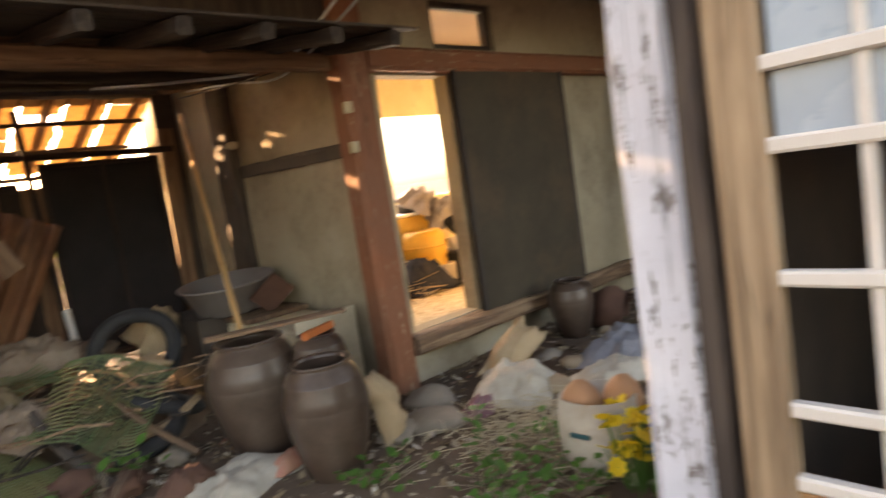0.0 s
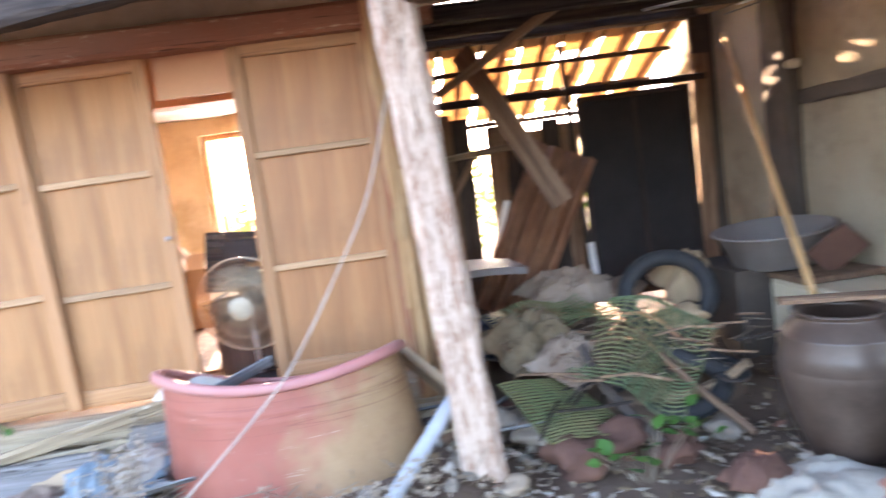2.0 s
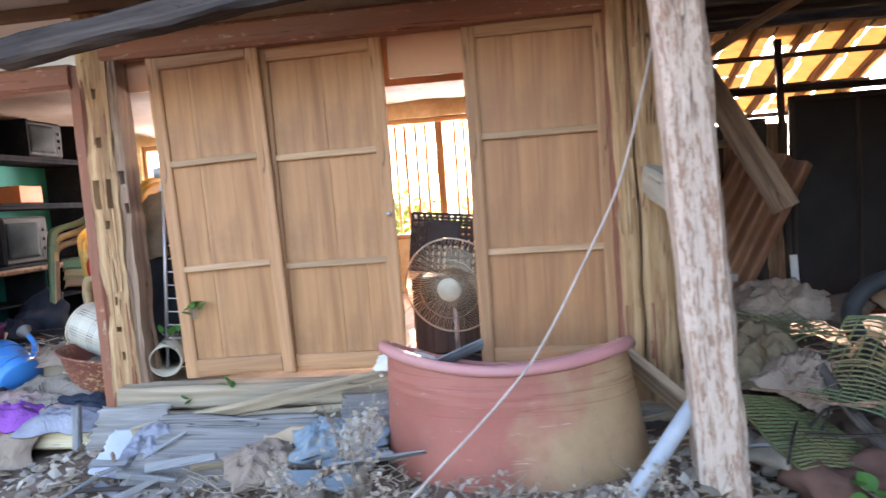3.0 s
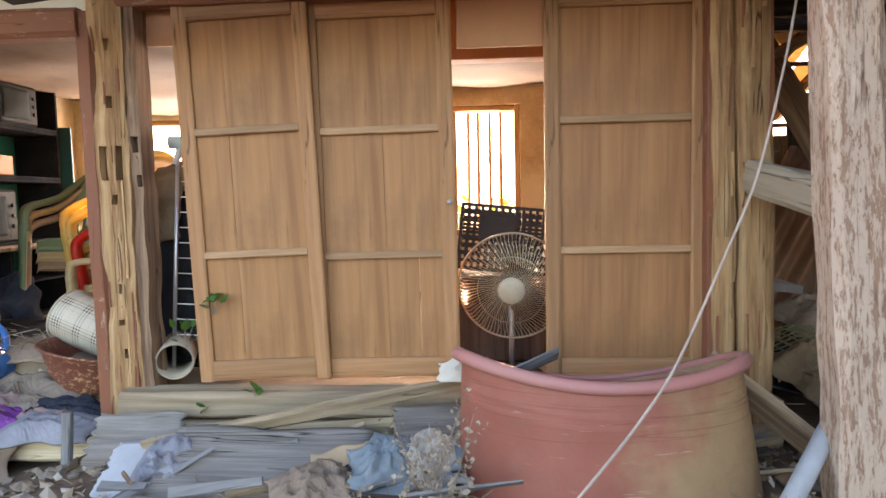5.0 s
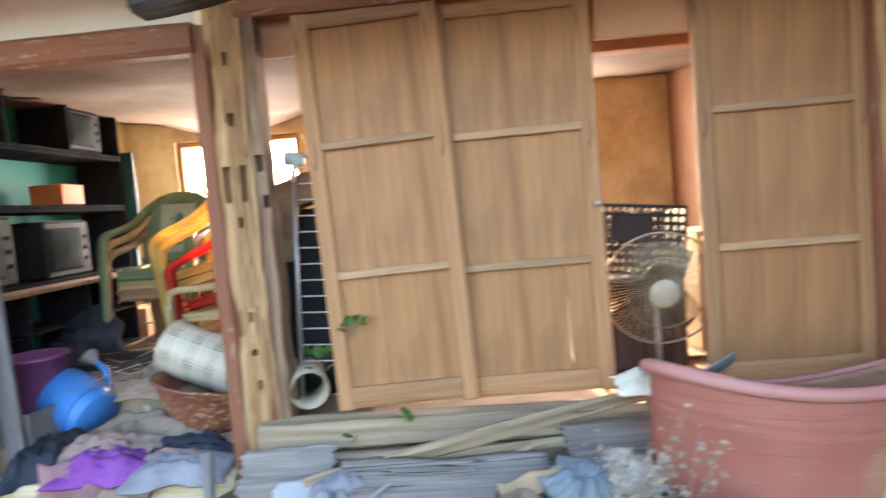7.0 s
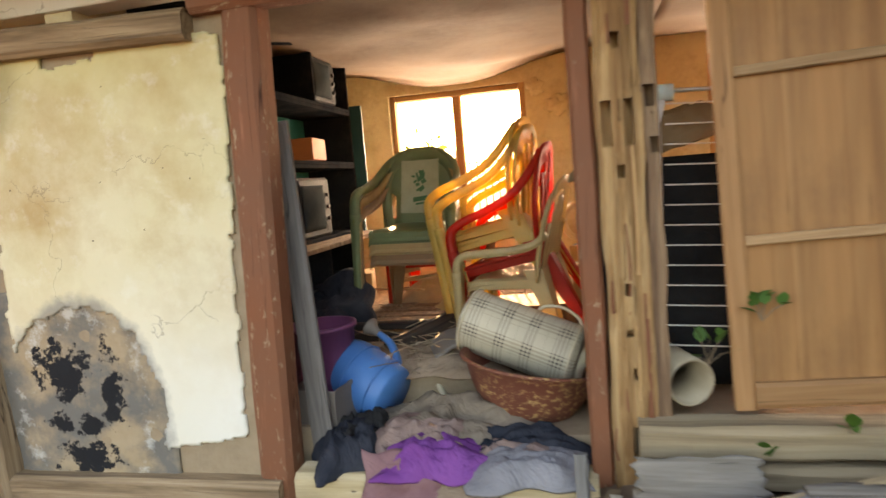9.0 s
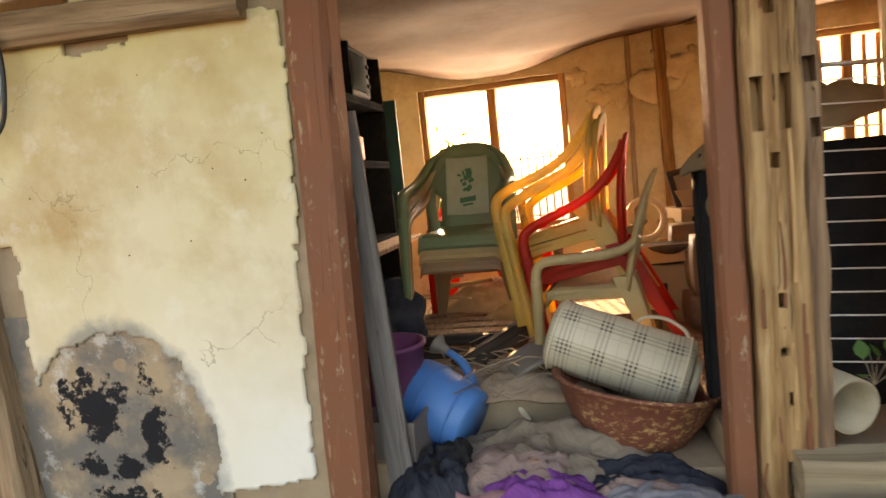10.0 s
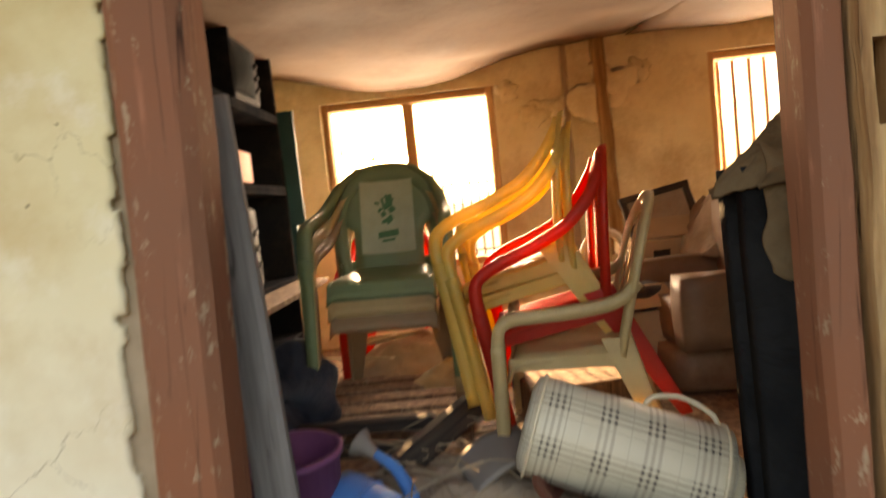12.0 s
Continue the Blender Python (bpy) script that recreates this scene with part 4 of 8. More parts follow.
door_panel(-2.835, -2.16, 0.45, 2.335, -2.0, [0.645, 1.26], [0.235], "tan plywood door panel with a gap along its edge", FAC - 0.02)
door_panel(-2.245, -1.505, 0.45, 2.335, -0.7, [0.63, 1.255], [0.38, 0.545], "tan plywood door panel with split boards", FAC + 0.03)
door_panel(-1.075, -0.30, 0.45, 2.345, -0.1, [0.645, 1.28], [0.27, 0.46], "brown plywood door panel behind a red tub", FAC + 0.01, 0.0, M_PLYDARK)
tagged(part("door_knob", lathe([(0, 0), (0.008, 0), (0.007, 0.012), (0.014, 0.018), (0.013, 0.028), (0, 0.032)], 18), M_STEEL, None, "", pose(-1.545, 4.357, 1.345, 90), True), "small dull metal knob on a door panel", "knob")
block("transom_board", -1.50, -1.06, FAC + 0.05, FAC + 0.07, 2.10, 2.36, M_ORANGEBOARD, "orange-brown board above the gap")
block("transom_board_2", -3.1, -2.8, FAC + 0.05, FAC + 0.07, 2.16, 2.36, M_ORANGEBOARD, "orange-brown board over the narrow gap")

# ---- yard post, brace, tub ----
beam("yard_post", (-0.04, 3.5, 0.02), (-0.205, 3.5, 2.85), 0.19, 0.18, M_WHITEPOST, None, "leaning yard post with flaking whitewash over red", "post", wob=0.014)
beam("brace", (-0.14, 4.24, 1.44), (-0.14, 3.58, 1.33), 0.15, 0.09, M_BRACE, None, "short pale timber brace between two posts", "brace", wob=0.006, roll=90)


def red_tub(prof):
    """A big plastic tub pressed out of round: (scale, height from 0 to 1) turned round a wavy lip, widening to its foot."""
    bm = bmesh.new()
    rows = []
    n = 96
    for s, k in prof:
        row = []
        for j in range(n):
            a = -math.pi + 2 * math.pi * j / n
            c, q = math.cos(a), math.sin(a)
            rx = 0.565 + (0.10 * (1 - k) if c > 0 else 0.015 * (1 - k)) * abs(c)
            ry = 0.345 + 0.07 * (1 - k)
            fold_in = 1 - 0.10 * (1 - k) ** 1.5 * math.exp(-((a + 1.42) / 0.16) ** 2) - 0.025 * k * math.exp(-((a + 1.2) / 0.5) ** 2)
            lip = 0.592 - 0.012 * c - 0.085 * q + 0.062 * math.cos(2 * a)
            row.append(bm.verts.new((rx * c * s * fold_in, ry * q * s * fold_in, lip * k if k <= 1 else lip + (k - 1))))
        rows.append(row)
    for r0, r1 in zip(rows, rows[1:]):
        for j in range(n):
            bm.faces.new((r0[j], r0[(j + 1) % n], r1[(j + 1) % n], r1[j]))
    bmesh.ops.remove_doubles(bm, verts=bm.verts, dist=1e-5)
    return bm


TUB_BODY = [(0.0, 0.0), (0.97, 0.0), (1.0, 0.03), (1.0, 0.1), (0.998, 0.2), (0.996, 0.3), (0.994, 0.4), (0.992, 0.5), (0.99, 0.6), (0.988, 0.7), (0.993, 0.715), (0.988, 0.73), (0.987, 0.77), (0.991, 0.78), (0.986, 0.79), (0.985, 0.85), (0.985, 0.95), (0.97, 0.96), (0.965, 0.9), (0.955, 0.5), (0.95, 0.06), (0.0, 0.04)]
TUB_LIP = [(0.985, 0.935), (1.03, 0.925), (1.052, 0.935), (1.06, 0.955), (1.055, 0.98), (1.03, 0.998), (0.995, 1.0), (0.972, 0.985), (0.965, 0.955), (0.985, 0.935)]
TUB = pose(-0.925, 3.80, 0.08)
tub = thing("plastic_tub", TUB, "large faded red plastic tub, dirt-crusted and bent out of round", "tub")
part("tub_body", red_tub(TUB_BODY), M_TUB, tub, "", TUB, True)
part("rolled_lip", red_tub(TUB_LIP), M_TUBLIP, tub, "faded pink rolled lip", TUB, True)

# ---- jars ----


def jar(name, x, y, z, h, r, label, rim=0.62, lid=False):
    t = thing(name, pose(x, y, z), label, "jar", "earthenware jars in the yard")
    p = [(0.0, 0.0), (0.60, 0.0), (0.62, 0.03), (0.78, 0.2), (0.93, 0.42), (1.0, 0.58), (1.0, 0.63), (0.995, 0.64), (1.005, 0.65), (0.97, 0.74), (0.90, 0.84), (0.90, 0.85), (0.885, 0.855), (0.80, 0.92), (rim, 0.955), (rim - 0.02, 0.97), (rim + 0.06, 0.985), (rim + 0.07, 1.0), (rim - 0.03, 1.0), (rim - 0.06, 0.96), (0.8, 0.85), (0.93, 0.6), (0.6, 0.06), (0.0, 0.05)]
    body = part("body", lathe([(a * r, b * h) for a, b in p], 44, 0.02, x), M_ONGGI, t, "", None, True)
    for k, zz in enumerate((0.70, 0.735, 0.77)):
        rr = 0.985 - (zz - 0.66) * 0.7
        part("ridge", tube(circle(rr * r * 1.002, 44, zz * h), 0.0035, 5, True), M_ONGGI, body, "", None, True)
    return t


jar("storage_jar", 1.60, 3.42, 0.0, 0.66, 0.27, "tall dark brown glazed jar with a stick in it", 0.66)
jar("storage_jar", 1.62, 2.72, 0.0, 0.60, 0.215, "brown glazed jar in the yard, scratched rings", 0.68)
jar("storage_jar", 1.87, 3.12, 0.22, 0.42, 0.16, "small dark jar with a wooden handle across its mouth", 0.62)
jar("storage_jar", 4.12, 2.95, 0.0, 0.46, 0.18, "dark jar against the kitchen step", 0.6)

# ---- kitchen wing ----
KX, KY = 2.72, 3.38
wall_with_holes("wall_kitchen", KX, 6.2, KY, KY + 0.14, -0.1, 3.0, [(2.78, 3.5, 0.36, 2.16), (3.42, 4.12, 2.36, 2.72)], M_KITCHWALL, "smoked plaster kitchen wall with a door and a transom")
block("wall_kitchen_side", KX - 0.02, KX + 0.12, KY + 0.02, 7.4, -0.1, 3.0, M_KITCHWALL, "smoked plaster side wall of the kitchen")
beam("corner_post", (2.60, 3.36, -0.02), (2.58, 3.36, 3.0), 0.235, 0.2, M_RED, None, "thick red-brown corner post of the kitchen", "post", wob=0.007, kind="structure")
beam("kitchen_lintel", (2.7, 3.33, 2.25), (6.0, 3.33, 2.25), 0.16, 0.12, M_RED, None, "dark red lintel beam over the kitchen door", "beam", kind="structure")
beam("kitchen_sill", (2.7, 3.30, 0.30), (6.0, 3.30, 0.24), 0.13, 0.16, M_BROWNWOOD, None, "worn kitchen sill timber", "beam", kind="structure", wob=0.015)
leaf = thing("kitchen_door", pose(4.17, 3.30, 1.26), "dark grey sheet metal sliding door, half open", "door", "", "structure")
part("leaf", box(1.40, 0.03, 1.86, 0.006), M_DOORLEAF, leaf)
for x in (-0.68, 0.68):
    part("edge_strip", box(0.04, 0.042, 1.86, 0.006), M_DARKWOOD, leaf, "", pose(4.17 + x, 3.297, 1.26))
block("wall_right", 5.95, 6.1, -1.0, 3.4, -0.1, 3.0, M_DARKBROWN, "dark boarded side of the lean-to")
# kitchen room
block("kitchen_floor", 2.84, 6.1, 3.52, 5.6, -0.1, 0.36, M_PALEWOOD, "yellow kitchen floor", "floor")
wall_with_holes("kitchen_back", 2.84, 6.2, 5.6, 5.75, -0.1, 3.0, [(3.4, 6.05, 1.22, 2.18)], M_OCHRE, "kitchen back wall with a wide bright window")
block("kitchen_end", 6.1, 6.25, 3.4, 5.7, -0.1, 3.0, M_OCHRE, "kitchen end wall")
block("kitchen_ceiling", 2.7, 6.2, 3.4, 5.75, 2.95, 3.05, M_CLOTHCEIL, "brown kitchen ceiling", "ceiling")
block("kitchen_gable", 2.72, 6.2, 3.37, 3.5, 2.995, 3.115, M_KITCHWALL, "plaster strip under the kitchen eave")
# Added dark filler that hides the bright gap above the shed roof.
block("shed_gable", -0.4, 2.62, 3.34, 3.40, 2.47, 3.09, M_DARKWOOD, "added dark filler between the shed roof and the eave")
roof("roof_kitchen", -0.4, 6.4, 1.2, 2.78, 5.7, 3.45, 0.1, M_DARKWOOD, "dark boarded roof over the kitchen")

# ---- shed at the back ----
# Added block that shuts out sun passing beside the back board.
block("shed_corner", 2.50, 2.70, 6.43, 6.50, -0.1, 2.7, M_DARKBROWN, "added dark block keeping sun out of the shed corner")
TP = pose(1.92, 6.435, 0.22)
felt = thing("tarp_panel", TP, "dark felt-covered board standing at the back of the shed", "board")
part("felt_sheet", sheet(1.04, 1.83, 16, 24, lambda u, v: 0.006 * noise.noise(Vector((u * 3, v * 4, 2))) + 0.003 * noise.noise(Vector((u * 11, v * 9, 5))), 0.03), M_TARP, felt, "", pose(1.92, 6.42, 1.135, 90), True)
for x in (1.42, 1.92, 2.42):
    part("batten", timber(1.80, 0.035, 0.018, x, 0.002), M_DARKWOOD, felt, "", pose(x, 6.405, 0.235))
for z in (0.27, 2.02):
    part("rail", timber(0.90, 0.04, 0.018, z, 0.002), M_DARKWOOD, felt, "", pose(1.45, 6.408, z, 0, 90, 0))


# ---- white post and glazed door near the start ----
beam("porch_post", (1.50, 0.74, -0.02), (1.50, 0.74, 2.9), 0.18, 0.18, M_BLUEPOST, None, "porch post with flaking pale paint", "post", wob=0.012)

# ---- windows of the room: frames, grilles ----


def barred_window(name, x0, x1, z0, z1, y, mullions, bars, rungs, label, dense=None):
    t = thing(name, pose((x0 + x1) / 2, y, z0), label, "window", "", "structure")
    cx, w, h = (x0 + x1) / 2, x1 - x0, z1 - z0
    for x in (x0 + 0.03, x1 - 0.03):
        part("window_frame", timber(h, 0.06, 0.12, x, 0.003), M_WINWOOD, t, "", pose(x, y, z0))
    for z in (z0 + 0.03, z1 - 0.03):
        part("window_frame", timber(w - 0.12, 0.06, 0.12, z, 0.003), M_WINWOOD, t, "", pose(x0 + 0.06, y, z, 0, 90, 0))
    for x in mullions:
        part("mullion", timber(h - 0.12, 0.085, 0.07, x, 0.003), M_WINWOOD, t, "", pose(x, y - 0.01, z0 + 0.06))
    for i in range(bars):
        x = x0 + 0.06 + (w - 0.12) * (i + 0.5) / bars
        part("grille_bar", tube([(x, y + 0.07, z0 + 0.02), (x, y + 0.07, z1 - 0.02)], 0.0095, 6), M_GRILLE, t)
    for z in rungs:
        part("grille_rung", tube([(x0 + 0.02, y + 0.078, z), (x1 - 0.02, y + 0.078, z)], 0.0095, 6), M_GRILLE, t)
    return t


barred_window("window_1", *W1, BACK + 0.09, [-4.46], 20, [1.1, 1.5, 1.56, 1.86], "bright window with a timber mullion and iron grille")
barred_window("window_2", *W2, BACK + 0.09, [-1.66], 22, [1.05 + 0.115 * i for i in range(11)], "window with a dense iron grille and wooden slats")
for i, x in enumerate((-2.16, -2.05, -1.93, -1.82, -1.5, -1.4, -1.28, -1.17)):
    tagged(part("slat", timber(1.25, 0.034, 0.02, i, 0.003), M_WINWOOD, None, "", pose(x, BACK + 0.15, 1.02)), "upright wooden slat outside the grille", "slat", "window slats")
# timber post and rail showing through the flaked wall
beam("wall_stud", (-3.02, 7.63, 0.45), (-3.06, 7.63, 2.62), 0.09, 0.07, M_POST, None, "bare stud in the flaked back wall", "post", wob=0.012, kind="structure")
beam("wall_stud", (-3.32, 7.64, 0.45), (-3.30, 7.64, 2.62), 0.035, 0.05, M_MUD, None, "cracked seam in the back wall", "post", wob=0.012, kind="structure")
for i in range(6):
    x = -3.75 + 0.19 * i + 0.05 * rng.random()
    tagged(part("plaster_flake", rock(0.06 + 0.06 * rng.random(), i + 50, 3, 0.9, 1.1), M_OCHRE, None, "", pose(x, 7.64, 2.0 + 0.28 * rng.random(), 90, 20 * rng.random(), 0) @ Matrix.Diagonal((1, 1, 0.35, 1)), True), "loose flake of mud plaster on the wall", "plaster flake", "plaster flakes")

# ---- shelves and cabinets on the side wall ----


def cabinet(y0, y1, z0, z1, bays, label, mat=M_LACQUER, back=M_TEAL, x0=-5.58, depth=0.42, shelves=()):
    t = thing("shelf_cabinet", pose(x0 + depth / 2, (y0 + y1) / 2, z0), label, "cabinet", "cabinets along the side wall")
    xc, yc, zc = x0 + depth / 2, (y0 + y1) / 2, (z0 + z1) / 2
    part("back", box(0.012, y1 - y0 - 0.05, z1 - z0 - 0.05), back, t, "", pose(x0 + 0.01, yc, zc))
    for z in (z0 + 0.0125, z1 - 0.0125):
        part("panel", box(depth, y1 - y0, 0.025, 0.003), mat, t, "", pose(xc, yc, z))
    for k in range(bays + 1):
        y = y0 + 0.0125 + (y1 - y0 - 0.025) * k / bays
        part("panel", box(depth - 0.004, 0.025, z1 - z0 - 0.052, 0.003), mat, t, "", pose(xc, y, zc))
    for z in shelves:
        part("shelf", box(depth - 0.02, y1 - y0 - 0.06, 0.018, 0.002), mat, t, "", pose(xc, yc, z))
    return t


cabinet(4.75, 6.75, FLOOR, 1.03, 3, "low dark cabinet with green back boards", M_LACQUER, M_TEAL, shelves=(0.74,))
tagged(part("shelf_board", box(0.62, 2.05, 0.03, 0.004), M_BROWNWOOD, None, "", pose(-5.29, 5.75, 1.046)), "dusty brown shelf board with a pale edge", "shelf")
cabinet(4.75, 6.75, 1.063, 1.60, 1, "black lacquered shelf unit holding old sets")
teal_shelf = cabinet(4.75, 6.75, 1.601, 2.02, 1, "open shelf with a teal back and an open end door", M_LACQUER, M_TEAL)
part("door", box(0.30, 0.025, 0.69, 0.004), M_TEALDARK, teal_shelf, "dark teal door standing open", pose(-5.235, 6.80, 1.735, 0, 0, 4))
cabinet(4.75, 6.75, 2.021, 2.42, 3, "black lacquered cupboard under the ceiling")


def old_set(y, z, w, h, label, screen):
    """A set with a bulging screen, bezel, knobs and a case."""
    x = -5.18
    t = thing("television", pose(x, y, z), label, "television", "old sets on the shelves")
    part("case", box(0.34, w, h, 0.02), M_BLACK, t, "", pose(x - 0.17, y, z + h / 2))
    part("screen", sheet(w * 0.66, h * 0.74, 12, 10, lambda u, v: 0.03 * (1 - (2 * u - 1) ** 2) * (1 - (2 * v - 1) ** 2), 0.01), screen, t, "", pose(x + 0.012, y - w * 0.1, z + h / 2, 90, 0, 90), True)
    for k in range(3):
        part("knob", lathe([(0, 0), (0.016, 0), (0.014, 0.015), (0, 0.016)], 14), M_BLACK, t, "", pose(x, y + w * 0.38, z + h * (0.3 + 0.2 * k), 0, 90, 0))
    for k in range(5):
        part("vent", box(0.004, w * 0.14, 0.006), M_BLACK, t, "", pose(x + 0.001, y + w * 0.38, z + h * 0.1 + 0.012 * k))
    return t


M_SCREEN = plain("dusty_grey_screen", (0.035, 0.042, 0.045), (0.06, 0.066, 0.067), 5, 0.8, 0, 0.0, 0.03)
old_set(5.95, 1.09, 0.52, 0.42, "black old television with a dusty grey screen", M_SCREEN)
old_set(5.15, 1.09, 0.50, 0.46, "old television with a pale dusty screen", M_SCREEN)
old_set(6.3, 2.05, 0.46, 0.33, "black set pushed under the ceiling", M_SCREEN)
tagged(part("carton", box(0.24, 0.30, 0.15, 0.004), M_ORANGEBOX, None, "", pose(-5.26, 6.0, 1.705, 0, 0, 6)), "small orange carton on a teal-backed shelf", "carton")
block("cupboard_door", -5.56, -5.14, 6.80, 6.84, 1.05, 1.95, M_TEALDARK, "dark cupboard door standing at the end of the shelves", "cupboard door", kind="")
tagged(part("carton", box(0.30, 0.34, 0.26, 0.006), M_CARD, None, "", pose(-5.33, 6.98, FLOOR + 0.13, 0, 0, 14)), "brown cardboard carton on the floor by the shelves", "carton")
tagged(part("foil_lump", rock(0.19, 12, 4, 1.1, 0.6), M_CL_DARK, None, "", pose(-5.02, 5.82, FLOOR + 0.17), True), "crumpled dark bundle beside the shelves", "bundle")
rag("plastic_sheet", pose(-5.05, 5.6, FLOOR + 0.0), 0.4, 0.5, 0.06, M_CL_DARK, "dark crumpled plastic on the floor", 3.1, 0.16, category="plastic sheet")

# ---- plastic armchairs ----


def strip(pts, w, t, n=6):
    """A band of thickness t and width w(along x) that follows points in the y-z plane."""
    bm = bmesh.new()
    P = spline(pts, n)
    rows = []
    for i, p in enumerate(P):
        a, b = P[max(i - 1, 0)], P[min(i + 1, len(P) - 1)]
        d = (b - a).normalized()
        nrm = Vector((0, -d.z, d.y))
        ww = w(i / (len(P) - 1)) if callable(w) else w
        rows.append([bm.verts.new(p + Vector((sx * ww / 2, 0, 0)) + nrm * so * t / 2) for sx, so in ((-1, -1), (1, -1), (1, 1), (-1, 1))])
    for r0, r1 in zip(rows, rows[1:]):
        for j in range(4):
            bm.faces.new((r0[j], r0[(j + 1) % 4], r1[(j + 1) % 4], r1[j]))
    bm.faces.new(rows[0][::-1])
    bm.faces.new(rows[-1])
    return bm


def channel_leg(top, bot, wt, wb, side, t=0.006):
    """An L-shaped moulded leg from top to bottom, its corner outwards (side -1 or 1) and its face forwards or back (fy)."""
    bm = bmesh.new()
    for i in range(2):
        rows = []
        for k in range(7):
            f = k / 6
            c = Vector(top).lerp(Vector(bot), f)
            w = wt + (wb - wt) * f
            if i == 0:
                q = [(0, 0), (-side[0] * w, 0), (-side[0] * w, -side[1] * t), (0, -side[1] * t)]
            else:
                q = [(0, 0), (-side[0] * t, 0), (-side[0] * t, -side[1] * w * 0.8), (0, -side[1] * w * 0.8)]
            rows.append([bm.verts.new(c + Vector((a, b, 0))) for a, b in q])
        for r0, r1 in zip(rows, rows[1:]):
            for j in range(4):
                bm.faces.new((r0[j], r0[(j + 1) % 4], r1[(j + 1) % 4], r1[j]))
        bm.faces.new(rows[0][::-1])
        bm.faces.new(rows[-1])
    return bm


TALL = 1.065  # backs of these chairs are high


def back_line(x, z, off=0.0):
    return Vector((x, 0.20 + (z - 0.42) * 0.28 - 0.35 * x * x + off, 0.42 + (z - 0.42) * TALL))


def back_slat(x, half=0.019):
    bm = bmesh.new()
    top = 0.42 + 0.48 * 0.80 * math.sqrt(max(0.1, 1 - (x / 0.2) ** 2))
    g = []
    for i in range(7):
        z = 0.41 + (top - 0.40) * i / 6
        g.append([bm.verts.new(back_line(x + sx * half, z, so)) for sx, so in ((-1, -0.003), (1, -0.003), (1, 0.004), (-1, 0.004))])
    for r0, r1 in zip(g, g[1:]):
        for j in range(4):
            bm.faces.new((r0[j], r0[(j + 1) % 4], r1[(j + 1) % 4], r1[j]))
    bm.faces.new(g[0][::-1])
    bm.faces.new(g[-1])
    return bm


def back_rim(wide):
    """Arched rim of a backrest with a rolled edge, leaning back."""
    bm = bmesh.new()
    outer = [(-0.235, 0.40), (-0.262, 0.54), (-0.268, 0.68), (-0.232, 0.805), (-0.135, 0.885), (0.0, 0.905), (0.135, 0.885), (0.232, 0.805), (0.268, 0.68), (0.262, 0.54), (0.235, 0.40)]
    line = spline([(x, 0, z) for x, z in outer], 5)
    rows = []
    for o in line:
        i = Vector((o.x * (1 - wide), 0, 0.42 + (o.z - 0.42) * (1 - wide * 0.72)))
        m = o.lerp(i, 0.45)
        rows.append([bm.verts.new(back_line(o.x, o.z, 0.004)), bm.verts.new(back_line(m.x, m.z, -0.014)), bm.verts.new(back_line(i.x, i.z, -0.002)), bm.verts.new(back_line(i.x, i.z, 0.005)), bm.verts.new(back_line(m.x, m.z, -0.006)), bm.verts.new(back_line(o.x * 1.012, o.z, 0.024))])
    for r0, r1 in zip(rows, rows[1:]):
        for j in range(6):
            bm.faces.new((r0[j], r0[(j + 1) % 6], r1[(j + 1) % 6], r1[j]))
    bm.faces.new(rows[0])
    bm.faces.new(rows[-1][::-1])
    return bm


def back_panel():
    """Solid middle of a backrest, filled up to its arch, with a hand hole left open at either side."""
    bm = bmesh.new()
    g = []
    for i in range(15):
        z = 0.405 + 0.46 * i / 14
        f = (z - 0.40) / 0.48
        hw = 0.165 if z < 0.58 else 0.165 + 0.085 * math.sin(min(1, (z - 0.60) / 0.08) * math.pi / 2)
        hw = min(hw, 0.262 * math.sqrt(max(0.02, 1 - max(0, (f - 0.45) / 0.57) ** 2.2)))
        g.append([bm.verts.new(back_line(hw * k / 3, z, -0.004)) for k in range(-3, 4)] + [bm.verts.new(back_line(hw * k / 3, z, 0.003)) for k in range(3, -4, -1)])
    for r0, r1 in zip(g, g[1:]):
        for j in range(14):
            bm.faces.new((r0[j], r0[(j + 1) % 14], r1[(j + 1) % 14], r1[j]))
    bm.faces.new(g[0][::-1])
    bm.faces.new(g[-1])
    return bm


def moulded_seat():
    """Dished seat whose front edge rolls down."""
    def f(u, v):
        z = 0.425 - 0.03 * math.sin(math.pi * u) * math.sin(math.pi * min(1, v * 1.1)) - 0.075 * max(0, (0.14 - v) / 0.14) ** 2 + 0.012 * v
        z -= 0.03 * max(0, abs(2 * u - 1) - 0.86) / 0.14
        return Vector(((u - 0.5) * -0.06 * v, 0, z))
    return sheet(0.46, 0.44, 22, 22, f, 0.007)


def seat_frame():
    """Rim of an openwork seat."""
    bm = bmesh.new()
    add_box(bm, 0.45, 0.035, 0.02, pose(0, -0.20, 0.41), 0.005)
    add_box(bm, 0.42, 0.03, 0.02, pose(0, 0.21, 0.42), 0.005)
    for x in (-0.21, 0.21):
        add_box(bm, 0.03, 0.38, 0.02, pose(x, 0.0, 0.412), 0.005)
    return bm


